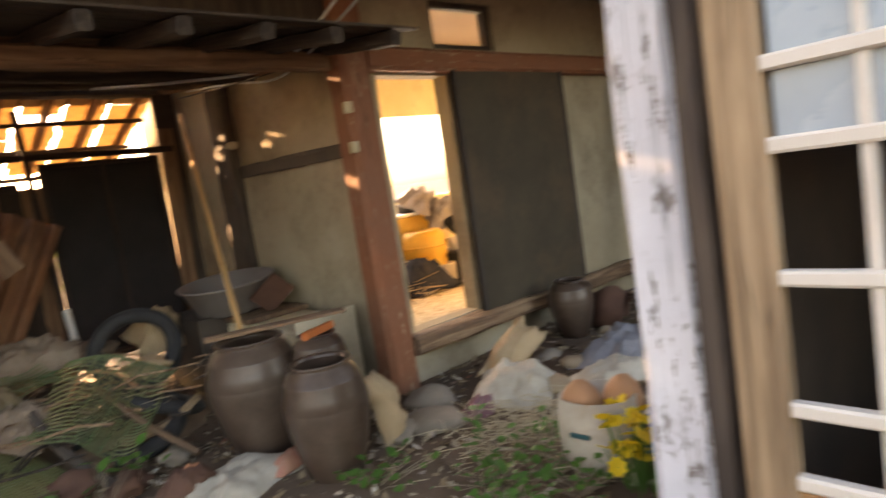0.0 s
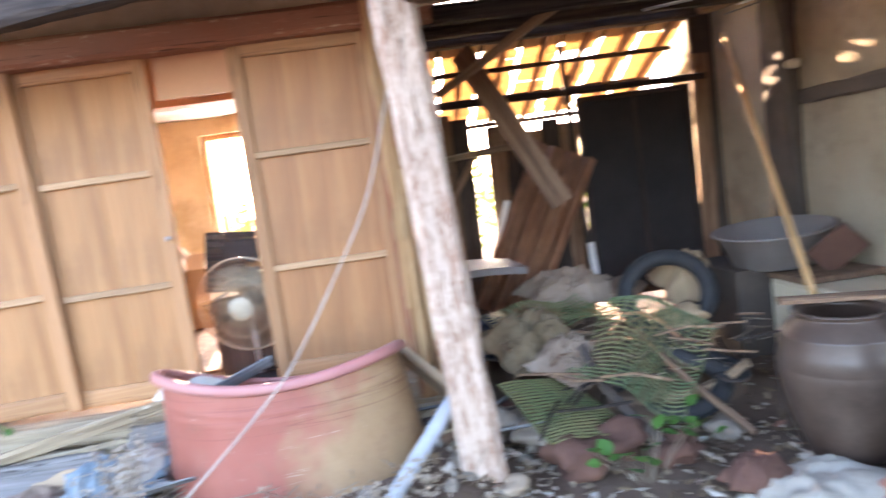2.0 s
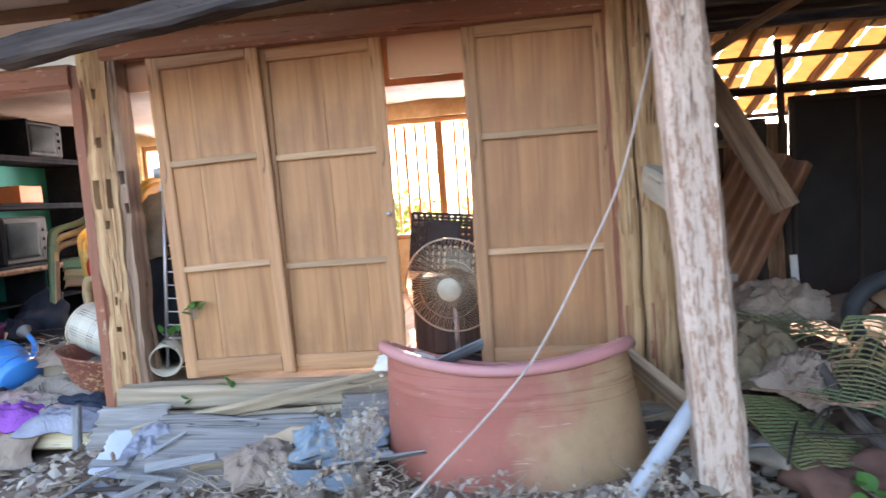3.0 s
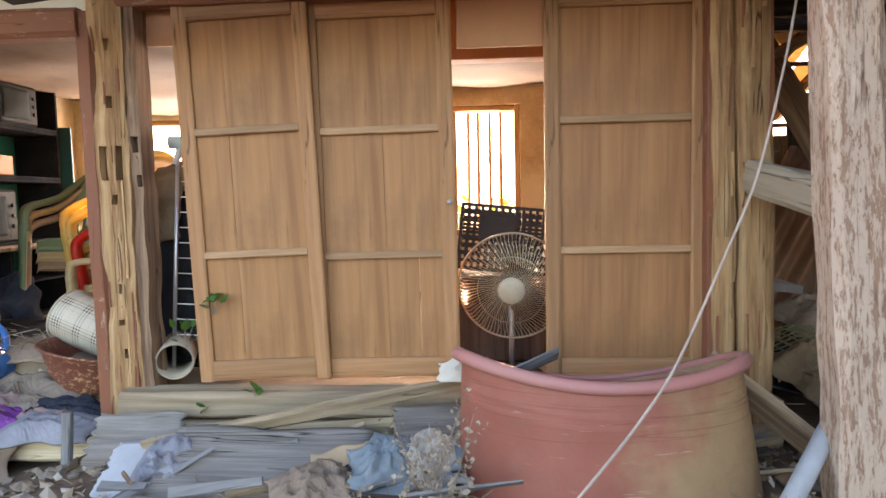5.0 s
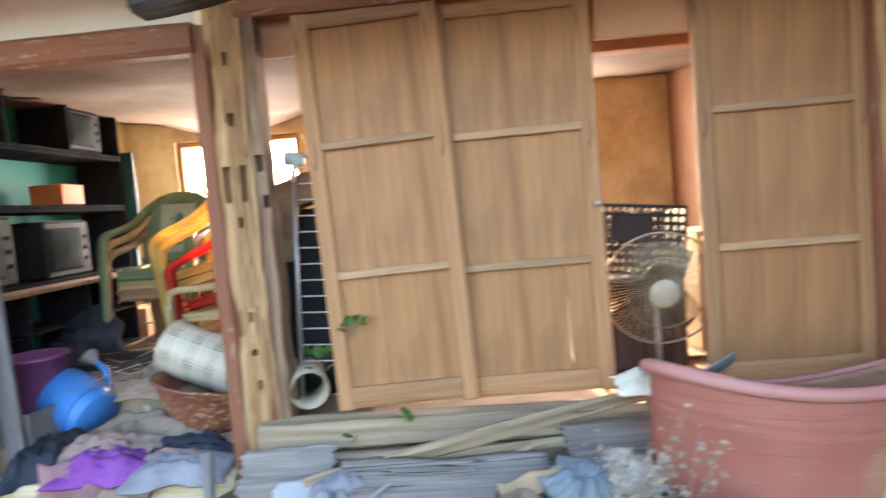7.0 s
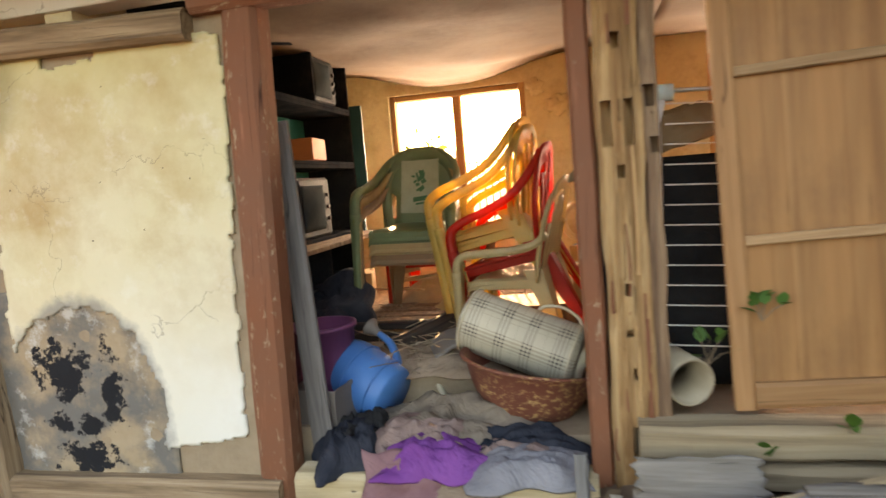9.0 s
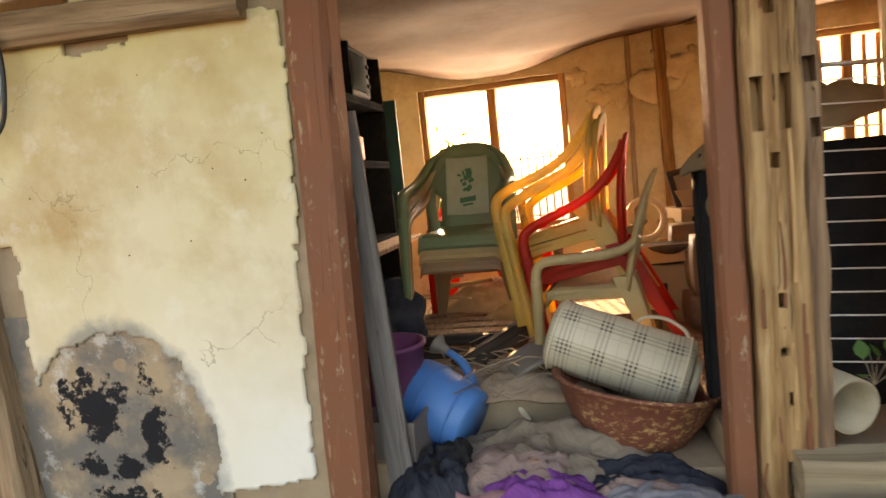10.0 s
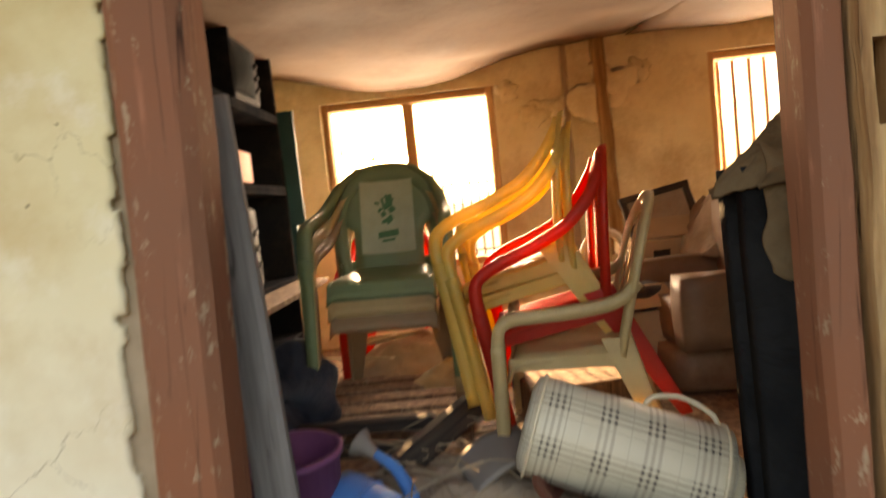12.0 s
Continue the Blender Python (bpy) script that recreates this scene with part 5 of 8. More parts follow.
def armchair(m, mat, label, kind="swept", size=1.0, lattice=False):
    """Moulded armchair: 'swept' arms run down from the top of the back, 'printed' has a solid back too, 'low' arms start halfway up."""
    m = m @ Matrix.Diagonal((size, size, size, 1))
    t = thing("plastic_chair", m, label, "chair", "stacked plastic chairs")
    if lattice:
        seat = part("seat", seat_frame(), mat, t, "openwork lattice seat", m)
        for k in range(11):
            part("rib", box(0.40, 0.009, 0.012, 0.002), mat, seat, "", m @ pose(0, -0.17 + 0.036 * k, 0.412 - 0.012 * math.sin(math.pi * k / 10)))
        for k in range(12):
            part("rib", box(0.009, 0.39, 0.009, 0.002), mat, seat, "", m @ pose(-0.18 + 0.0327 * k, 0.01, 0.412))
    else:
        part("seat", moulded_seat(), mat, t, "", m, True)
    for sx, sy, sz, q in ((0.45, 0.009, 0.070, (0, -0.206, 0.368)), (0.009, 0.40, 0.05, (-0.214, -0.01, 0.39)), (0.009, 0.40, 0.05, (0.214, -0.01, 0.39))):
        part("apron", box(sx, sy, sz, 0.003), mat, t, "", m @ pose(*q))
    rest = part("backrest", back_rim(0.20 if kind == "low" else 0.26), mat, t, "", m, True)
    if kind == "printed":
        part("back_panel", back_panel(), mat, rest, "", m, True)
    else:
        for k in range(6 if kind == "low" else 3):
            x = -0.15 + 0.06 * k if kind == "low" else -0.1 + 0.1 * k
            part("slat", back_slat(x, 0.017 if kind == "low" else 0.034), mat, rest, "", m, True)
    for s in (-1, 1):
        front = [(s * 0.29, -0.165, 0.642), (s * 0.291, -0.205, 0.618), (s * 0.292, -0.222, 0.57), (s * 0.292, -0.226, 0.50)]
        if kind == "low":
            pts = [(s * 0.235, 0.262, 0.66), (s * 0.262, 0.20, 0.612), (s * 0.28, 0.10, 0.592), (s * 0.288, -0.05, 0.585), (s * 0.29, -0.16, 0.58), (s * 0.291, -0.205, 0.56), (s * 0.292, -0.222, 0.52), (s * 0.292, -0.226, 0.47)]
        else:
            pts = [(s * 0.13, 0.322, 0.905), (s * 0.205, 0.288, 0.845), (s * 0.248, 0.225, 0.775), (s * 0.273, 0.13, 0.712), (s * 0.286, 0.0, 0.676), (s * 0.289, -0.10, 0.66)] + front
        part("armrest", strip(pts, lambda f: 0.058 - 0.016 * (1 - f), 0.040), mat, t, "", m, True)
        z0 = 0.49 if kind == "low" else 0.52
        part("leg", strip([(s * 0.292, -0.2262, z0), (s * 0.294, -0.236, 0.30), (s * 0.297, -0.252, 0.0)], lambda f: 0.060 - 0.02 * f, 0.044), mat, t, "", m, True)
        part("leg", channel_leg((s * 0.232, 0.225, 0.47), (s * 0.265, 0.345, 0.0), 0.13, 0.05, (s, 1)), mat, t, "", m)
    return t


GC = pose(-4.543, 6.08, FLOOR, -1, 1, 0)
for k, (mat, lab, kd) in enumerate(((M_CH_TAN, "dusty brown plastic armchair at the foot of a stack", "swept"), (M_CH_BEIGE, "dusty beige armchair under a green one", "swept"), (M_CH_GREEN, "faded green plastic armchair on top of a stack", "printed"))):
    armchair(GC @ pose(0, -0.004 * k, 0.066 + 0.075 * k), mat, lab, kd, 1.115)
pallet = thing("low_pallet", pose(-4.54, 6.1, FLOOR), "low wooden pallet under a stack of chairs", "pallet")
for k in range(5):
    part("slat", box(0.78, 0.12, 0.022, 0.004), M_BROWNWOOD, pallet, "", pose(-4.54, 5.76 + 0.17 * k, FLOOR + 0.053))
for x in (-4.86, -4.22):
    part("bearer", box(0.08, 0.84, 0.042, 0.004), M_BROWNWOOD, pallet, "", pose(x, 6.10, FLOOR + 0.021))
rgp = random.Random(640)
for k in range(9):
    x, y, a = -4.6 + rgp.uniform(-0.25, 0.25), 6.72 + rgp.uniform(-0.2, 0.2), rgp.uniform(-0.6, 0.6)
    L = rgp.uniform(0.25, 0.55)
    beam("kindling_stick", (x - L / 2, y, FLOOR + 0.15 + 0.03 * k), (x + L / 2, y + L * math.sin(a), FLOOR + 0.17 + 0.035 * k), 0.05, 0.012, M_PALEWOOD, None, "pale broken stick heaped behind the chairs", "stick", roll=rgp.uniform(0, 90), wob=0.003, group="sticks behind the chairs")
armchair(pose(-4.60, 6.78, FLOOR, 0, 0, 3), M_CH_RED, "red plastic armchair behind a stack", "swept", 0.98)
# printed panel of the green chair
PM = GC @ pose(0, -0.008, 0.216) @ Matrix.Diagonal((1.115, 1.115, 1.115, 1))


def on_back(x, z, off=-0.0075):
    return PM @ back_line(x, z, off)


M_PRINT = plain("faded_pale_print", (0.30, 0.33, 0.22), (0.36, 0.39, 0.27), 9, 0.6)
M_PRINTDARK = plain("green_print", (0.04, 0.13, 0.06), (0.06, 0.17, 0.08), 9, 0.6)
M_PRINTRED = plain("red_print", (0.35, 0.05, 0.03), (0.4, 0.07, 0.04), 9, 0.6)
PB = Matrix.Translation(on_back(0, 0.655, -0.016)) @ PM.to_3x3().normalized().to_4x4() @ pose(0, 0, 0, 90 - 15.6, 0, 0)
printed = thing("printed_panel", PB, "faded pale print with a label on the green chair", "print")
part("print_field", sheet(0.285, 0.40, 10, 4, lambda u, v: -0.02 * (2 * u - 1) ** 2 * -1, 0.002), M_PRINT, printed, "", PB)
for i in range(16):
    a = rng.uniform(0, 6.28)
    part("print_leaf", sheet(rng.uniform(0.02, 0.06), rng.uniform(0.012, 0.03), 2, 2, lambda u, v: 0.0, 0.0008), M_PRINTDARK, printed, "", PB @ pose(rng.uniform(-0.06, 0.03), rng.uniform(-0.03, 0.11), 0.003 + 0.0002 * i, 0, 0, math.degrees(a)))
part("print_bottle", sheet(0.014, 0.06, 2, 2, lambda u, v: 0.0, 0.0008), M_PRINTRED, printed, "", PB @ pose(0.065, 0.075, 0.003))
part("print_bar", sheet(0.13, 0.035, 6, 2, lambda u, v: 0.0, 0.0008), M_PRINTDARK, printed, "", PB @ pose(0, -0.095, 0.003, 0, 0, 6))
part("print_bar", sheet(0.07, 0.014, 6, 2, lambda u, v: 0.0, 0.0008), M_PRINTDARK, printed, "", PB @ pose(0, -0.13, 0.003, 0, 0, 6))

# tipped stack seen from the side
YC = pose(-3.84, 5.64, 0.69, 11.5, -1.5, -98)
armchair(YC, M_CH_YELLOW, "amber yellow plastic armchair tipped forward on a pile", "swept", 1.07)
armchair(YC @ pose(0, 0.045, -0.058, 1.5), M_CH_YELLOW, "second amber yellow armchair nested under the first", "swept", 1.07)
armchair(pose(-3.70, 5.58, 0.50, 12, 0, -96), M_CH_RED, "red plastic armchair with a lattice seat under yellow ones", "swept", 1.10, True)
armchair(pose(-3.755, 5.42, 0.45, 1, 4, -100), M_CH_BEIGE, "dusty beige plastic armchair with a slatted back", "low", 1.0)
rag("torn_carton", pose(-4.45, 6.75, FLOOR, 4, 0, 20), 0.8, 0.6, 0.08, M_CARD, "torn flattened brown carton behind the chair stack", 61.0, 0.14, 3, 30, "cardboard")
rag("torn_carton", pose(-4.2, 6.35, FLOOR, 0, 4, -30), 0.5, 0.5, 0.06, M_CH_BEIGE, "crumpled pale packing on the floor boards", 62.0, 0.08, 4, 26, "cardboard")
# what props the tipped chairs up
tagged(part("crate", box(0.5, 0.42, 0.2, 0.01), M_BROWNWOOD, None, "", pose(-3.7, 5.75, FLOOR + 0.1, 0, 0, 8)), "brown wooden crate under tipped chairs", "crate")

# ---- bag, basin, can, clothes ----


def barrel_bag():
    m = pose(-3.70, 4.92, 0.60, 0, 19, -11) @ Matrix.Diagonal((0.94, 0.94, 0.94, 1))
    t = thing("plaid_bag", m, "cream plaid barrel bag lying in a red basin", "bag")
    prof = [(0.0, -0.33), (0.12, -0.328), (0.155, -0.315), (0.168, -0.29), (0.17, 0.29), (0.165, 0.315), (0.13, 0.328), (0.0, 0.332)]
    bm = lathe(prof, 48, 0.03, 4)
    bmesh.ops.rotate(bm, verts=bm.verts, matrix=Matrix.Rotation(radians(90), 3, "Y"))
    long = [e for e in bm.edges if abs(e.verts[0].co.x - e.verts[1].co.x) > 0.4]
    bmesh.ops.subdivide_edges(bm, edges=long, cuts=10)
    for v in bm.verts:
        v.co += Vector((0, 0, 0.008 * noise.noise(v.co * 6)))
    part("body", bm, M_PLAID, t, "", m, True)
    for x in (-0.293, 0.293):
        part("piping", tube(circle(0.173, 40, 0, "xy"), 0.006, 6, True), M_CREAM, t, "", m @ pose(x, 0, 0, 0, 90, 0), True)
    part("zip_flap", strip([(-0.1, 0, 0), (0.1, 0, 0)], 0.05, 0.01, 4), M_CREAM, t, "", m @ pose(0.06, -0.02, 0.178, 0, 0, 90))
    part("handle", tube(spline([(0.04, 0.05, 0.16), (0.07, 0.07, 0.19), (0.16, 0.09, 0.205), (0.25, 0.07, 0.185), (0.28, 0.05, 0.155)], 6), 0.009, 8), M_CREAM, t, "cream rolled handle", m, True)
    part("end_pocket", lathe([(0, 0), (0.12, 0), (0.11, 0.03), (0, 0.035)], 30), M_CREAM, t, "", m @ pose(0.332, 0, -0.02, 0, 90, 0), True)
    return t


barrel_bag()
bas = [(0.0, 0.0), (0.20, 0.0), (0.22, 0.02), (0.28, 0.12), (0.325, 0.22), (0.345, 0.235), (0.35, 0.25), (0.335, 0.252), (0.315, 0.235), (0.27, 0.12), (0.21, 0.03), (0.0, 0.02)]
BM = pose(-3.68, 4.79, 0.275, -4, 9, 0)
basin = thing("basin", BM, "round red-brown basin with scabby yellow specks, tilted", "basin")
part("bowl", lathe(bas, 56, 0.02, 2), M_BASIN, basin, "", BM, True)
part("rim", tube(circle(0.345, 56, 0.246), 0.009, 8, True), M_BASIN, basin, "", BM, True)
block("floor_stone", -4.0, -3.36, 4.5, 4.95, 0.15, 0.27, M_MUD, "earth heaped inside the doorway", "floor")


def watering_can():
    zc = Vector((-0.86, 0.30, 0.40)).normalized()
    upw = Vector((0.55, 0.8, 0.75))
    xc = (upw - zc * zc.dot(upw)).normalized()
    m = Matrix((xc, zc.cross(xc), zc)).transposed().to_4x4()
    m.translation = (-4.36, 4.80, 0.34)
    m = m @ Matrix.Diagonal((1.45, 1.45, 1.4, 1))
    t = thing("watering_can", m, "blue plastic watering can tipped on its side", "watering can")
    part("body", lathe([(0, 0), (0.098, 0), (0.105, 0.01), (0.115, 0.1), (0.118, 0.2), (0.112, 0.235), (0.085, 0.25), (0.08, 0.262), (0.075, 0.262), (0.078, 0.245), (0.09, 0.2), (0.0, 0.02)], 40), M_BLUEPL, t, "", m, True)
    for z in (0.05, 0.16):
        part("rib", tube(circle(0.112 + z * 0.04, 36, z), 0.004, 5, True), M_BLUEPL, t, "", m, True)
    part("handle", tube(spline([(-0.10, 0, 0.05), (-0.165, 0, 0.07), (-0.18, 0, 0.17), (-0.13, 0, 0.235), (-0.08, 0, 0.245)], 6), 0.013, 8), M_BLUEPL, t, "", m, True)
    part("handle", tube(spline([(-0.05, -0.07, 0.25), (-0.06, -0.09, 0.31), (0.0, -0.02, 0.335), (0.05, 0.06, 0.31), (0.05, 0.07, 0.25)], 6), 0.012, 8), M_BLUEPL, t, "", m, True)
    part("spout", tube(spline([(0.10, 0, 0.06), (0.13, 0, 0.09), (0.165, 0, 0.15), (0.175, 0, 0.215)], 5), 0.019, 12, False, 0.012), M_BLUEPL, t, "", m, True)
    part("rose", lathe([(0.012, 0), (0.02, 0.03), (0.034, 0.05), (0.036, 0.056), (0.0, 0.058)], 24), M_GREYPL, t, "faded grey rose", m @ pose(0.174, 0, 0.212, 0, 8, 0), True)


watering_can()
rag("black_bag", pose(-4.44, 4.56, 0.15, 6, 0, 20), 0.42, 0.42, 0.07, M_BLACK, "crumpled black plastic bag before the watering can", 51.0, 0.1, 5, 34, "bag")
rag("blanket", pose(-4.0, 4.64, 0.17, 10, 0, 15), 0.95, 0.66, 0.085, M_CL_BEIGE, "dusty beige blanket in a heap inside the doorway", 1.3, 0.13, 3.2, 34)
rag("checked_cloth", pose(-4.10, 4.46, 0.2, 12, 0, -10), 0.6, 0.42, 0.06, M_CL_PINK, "faded pink checked cloth on the heap", 2.2, 0.09, 4, 26)
rag("dark_cloth", pose(-3.68, 4.46, 0.17, 8, 0, 5), 0.6, 0.3, 0.05, M_CL_DARK, "dark patterned cloth beside the doorpost", 5.2, 0.09, 5, 26)
rag("violet_cloth", pose(-4.02, 4.32, 0.21, 6, 0, 4), 0.52, 0.30, 0.05, M_CL_PURPLE, "violet cloth over the threshold", 7.7, 0.06, 3.4, 26)
rag("grey_rug", pose(-3.64, 4.29, 0.20, 8, 0, 6), 0.5, 0.28, 0.035, M_CL_GREY, "grey knitted rug on the threshold", 8.1, 0.05, 3, 24)
rag("mauve_cloth", pose(-4.12, 4.21, 0.10, 66, 0, 2), 0.46, 0.40, 0.035, M_CL_MAUVE, "mauve cloth hanging over the threshold", 9.4, 0.03, 3, 26)
rag("brown_cloth", pose(-3.9, 4.16, 0.04, 70, 0, -5), 0.30, 0.36, 0.035, M_CL_BROWN, "brown garment hanging from the threshold", 10.4, 0.03, 3, 24)
rag("pink_cloth", pose(-3.72, 4.36, 0.19, 8, 0, -12), 0.42, 0.22, 0.04, M_CL_PINK, "faded pink cloth on the heap", 11.4, 0.06, 3.5, 24)
rag("black_bag", pose(-4.46, 4.46, 0.165, 0, 0, 20), 0.36, 0.42, 0.06, M_CL_DARK, "crumpled black plastic bags by the post", 12.4, 0.1, 5, 28, "plastic bag")
rag("straw_litter", pose(-4.25, 5.1, FLOOR - 0.02), 0.9, 0.5, 0.05, M_CL_BROWN, "brown litter heaped on the floor", 13.4, 0.06, 6, 30, "litter")


def straws(name, cx, cy, z, sx, sy, n, lo, hi, r, mat, label, seed):
    rg = random.Random(seed)
    bm = bmesh.new()
    for _ in range(n):
        a, L = rg.uniform(0, 6.28), rg.uniform(lo, hi)
        p = Vector((rg.gauss(0, sx), rg.gauss(0, sy), rg.uniform(0, 0.06)))
        d = Vector((math.cos(a), math.sin(a), rg.uniform(-0.15, 0.3))) * L
        add_tube(bm, [p, p + d * 0.5 + Vector((0, 0, rg.uniform(-0.02, 0.03))), p + d], r, 4)
    return tagged(part(name, bm, mat, None, "", pose(cx, cy, z)), label, "straw", kind="stuff")


straws("floor_litter", -4.4, 6.1, FLOOR + 0.01, 0.45, 0.5, 80, 0.05, 0.22, 0.004, M_STALK, "dry sticks and scraps on the floor boards", 63)
straws("twig_litter", -4.2, 5.15, FLOOR + 0.06, 0.25, 0.15, 90, 0.08, 0.3, 0.003, M_STALK, "dry twigs and wire on the floor", 3)
# broken rack and dark bench
bench = thing("broken_bench", pose(-4.75, 5.75, FLOOR), "dark broken timber bench lying on the floor", "bench")
for p0, p1, w, d in (((-5.15, 5.62, 0.52), (-4.32, 5.50, 0.55), 0.05, 0.05), ((-5.15, 5.42, 0.50), (-4.35, 5.32, 0.52), 0.05, 0.05)):
    beam("rail", p0, p1, w, d, M_DARKWOOD, bench)
beam("end_block", (-4.46, 5.12, 0.50), (-4.14, 5.60, 0.58), 0.10, 0.085, M_DARKWOOD, bench)
for k, (p0, p1) in enumerate((((-4.80, 5.05, 0.43), (-4.86, 5.25, 0.60)), ((-4.75, 5.18, 0.50), (-4.25, 5.12, 0.46)), ((-4.72, 5.1, 0.46), (-4.22, 5.04, 0.44)), ((-4.28, 5.1, 0.50), (-4.12, 4.92, 0.30)))):
    tagged(part("pipe", tube([p0, p1], 0.016, 10), M_CREAM, None, "", None, True), "short pale pipe among litter on the floor", "pipe", "loose pipes")
tagged(part("seat_pan", sheet(0.26, 0.2, 12, 10, lambda u, v: 0.03 * math.sin(3.14 * u), 0.02), M_GREYPL, None, "", pose(-4.08, 5.08, 0.55, 12, -16, 20), True), "worn loose seat pan on the litter", "seat pan")
# boards and bins by the red post
beam("leaning_board", (-4.605, 4.47, 0.14), (-4.705, 4.53, 1.74), 0.105, 0.03, M_LEANBOARD, None, "brown-grey dusty board leaning on the red post", "board", wob=0.004)
tagged(part("storage_bin", lathe([(0, 0), (0.15, 0), (0.155, 0.02), (0.17, 0.3), (0.18, 0.3), (0.18, 0.32), (0.165, 0.32), (0.15, 0.05), (0, 0.04)], 4), M_GREYPL, None, "", pose(-4.66, 4.64, 0.15, 0, 0, 40)), "square grey plastic bin behind a leaning board", "bin")
tagged(part("storage_bin", lathe([(0, 0), (0.15, 0), (0.155, 0.02), (0.17, 0.4), (0.185, 0.4), (0.185, 0.42), (0.165, 0.42), (0.15, 0.05), (0, 0.04)], 28), M_PURPLE, None, "", pose(-4.74, 4.86, FLOOR - 0.13), True), "dusky purple plastic bin in the corner", "bin")
block("corner_ledge", -5.6, -4.66, 4.5, 4.95, -0.3, 0.30, M_MUD, "earth ledge behind the plaster wall", "floor")

# ---- right part of the room ----


def sofa():
    t = thing("sofa", pose(-2.95, 6.2, FLOOR), "worn brown leatherette armchair among cartons", "sofa")
    def cushion(sx, sy, sz, m):
        bm = bmesh.new()
        add_box(bm, sx, sy, sz, I4)
        bmesh.ops.subdivide_edges(bm, edges=bm.edges, cuts=4, use_grid_fill=True)
        for v in bm.verts:
            q = Vector((v.co.x / sx * 2, v.co.y / sy * 2, v.co.z / sz * 2))
            v.co *= 1 - 0.09 * max(0, q.length - 1.0)
            v.co += Vector((0, 0, 0.01 * noise.noise(v.co * 9)))
        return bm
    for nm, s, p in (("seat_cushion", (0.52, 0.6, 0.22), (-2.95, 6.15, FLOOR + 0.33)), ("backrest", (0.2, 0.62, 0.5), (-2.68, 6.2, FLOOR + 0.62)), ("armrest", (0.56, 0.17, 0.34), (-2.95, 5.80, FLOOR + 0.40)), ("armrest", (0.56, 0.17, 0.34), (-2.95, 6.55, FLOOR + 0.40)), ("base", (0.58, 0.7, 0.2), (-2.95, 6.17, FLOOR + 0.11))):
        part(nm, cushion(*s, None), M_LEATHER, t, "", pose(*p), True)


sofa()
for x, y, z, s, rz, lab in ((-3.32, 6.25, 0.0, (0.34, 0.32, 0.36), 10, "brown carton standing on the floor"), (-3.0, 6.9, 0.0, (0.5, 0.4, 0.45), -8, "brown carton against the back wall"), (-2.95, 6.9, 0.45, (0.42, 0.36, 0.2), 12, "flat brown carton on another carton"), (-2.4, 6.9, 0.0, (0.5, 0.45, 0.55), 4, "large brown carton by the window")):
    t = thing("carton", pose(x, y, FLOOR + z, 0, 0, rz), lab, "carton", "cartons in the room")
    m = WORLD[t]
    part("box_body", box(*s, 0.004), M_CARD, t, "", m @ pose(0, 0, s[2] / 2))
    part("flap", box(s[0] * 0.98, s[1] * 0.5, 0.004), M_CARD, t, "", m @ pose(0, -s[1] * 0.42, s[2] + 0.07, 35))
    part("label", box(s[0] * 0.25, 0.003, s[2] * 0.2), M_BLACK, t, "", m @ pose(-s[0] * 0.2, -s[1] / 2 - 0.001, s[2] * 0.6))
pic = thing("picture_frame", pose(-2.9, 6.86, FLOOR + 0.655, -14, -10, 4), "tilted dark wooden picture frame on cartons", "picture frame")
for p0, p1 in (((-0.22, 0, 0.0), (0.22, 0, 0.0)), ((-0.22, 0, 0.28), (0.22, 0, 0.28)), ((-0.2, 0, 0.0), (-0.2, 0, 0.28)), ((0.2, 0, 0.0), (0.2, 0, 0.28))):
    part("frame_bar", timber((Vector(p1) - Vector(p0)).length, 0.04, 0.03, p0[0], 0.001), M_DARKWOOD, pic, "", WORLD[pic] @ along(p0, p1))
part("picture", box(0.4, 0.006, 0.26), M_MUD, pic, "", WORLD[pic] @ pose(0, 0.01, 0.14))
rag("brown_garment", pose(-2.55, 6.7, FLOOR + 0.55), 0.6, 0.6, 0.09, M_CL_BROWN, "brown clothes heaped on cartons", 14.4, 0.25)
rag("pink_garment", pose(-2.75, 5.9, FLOOR + 0.62, 0, 30, 0), 0.3, 0.35, 0.05, M_CL_PINK, "faded pink garment over the armchair", 15.1, 0.1)
tagged(part("wheel_hoop", tube(circle(0.13, 36, 0, "xz"), 0.022, 10, True), M_CREAM, None, "", pose(-3.38, 6.45, FLOOR + 0.62, 0, 0, 20), True), "cream hoop leaning on a carton", "hoop")
tagged(part("round_tin", lathe([(0, 0), (0.14, 0), (0.145, 0.01), (0.145, 0.08), (0.15, 0.085), (0.15, 0.11), (0, 0.115)], 36), M_DARKWOOD, None, "", pose(-3.3, 6.25, FLOOR + 0.36), True), "round dark tin on a carton", "tin")
# black upholstered panel and the drying rack by the mortised post
mat_panel = thing("folded_mattress", pose(-2.95, 4.78, FLOOR, 0, 0, 0), "black folded mattress standing behind the posts", "mattress")
for k in range(2):
    def mf(u, v, k=k):
        e = min(1, 6 * min(u, 1 - u)) * min(1, 9 * min(v, 1 - v))
        return 0.05 * e ** 0.5 + 0.008 * noise.noise(Vector((u * 4, v * 6, k)))
    part("fold", sheet(0.72, 1.0, 14, 20, mf, 0.06), M_CL_BLACK, mat_panel, "", pose(-2.995, 4.69 + 0.12 * k, FLOOR + 0.505, 90 - 3, 0, 0), True)
rag("khaki_cover", pose(-3.0, 4.76, FLOOR + 1.03, 0, -14, 0), 0.75, 0.3, 0.04, M_CL_KHAKI, "khaki cover thrown over a folded mattress", 16.2, 0.12)
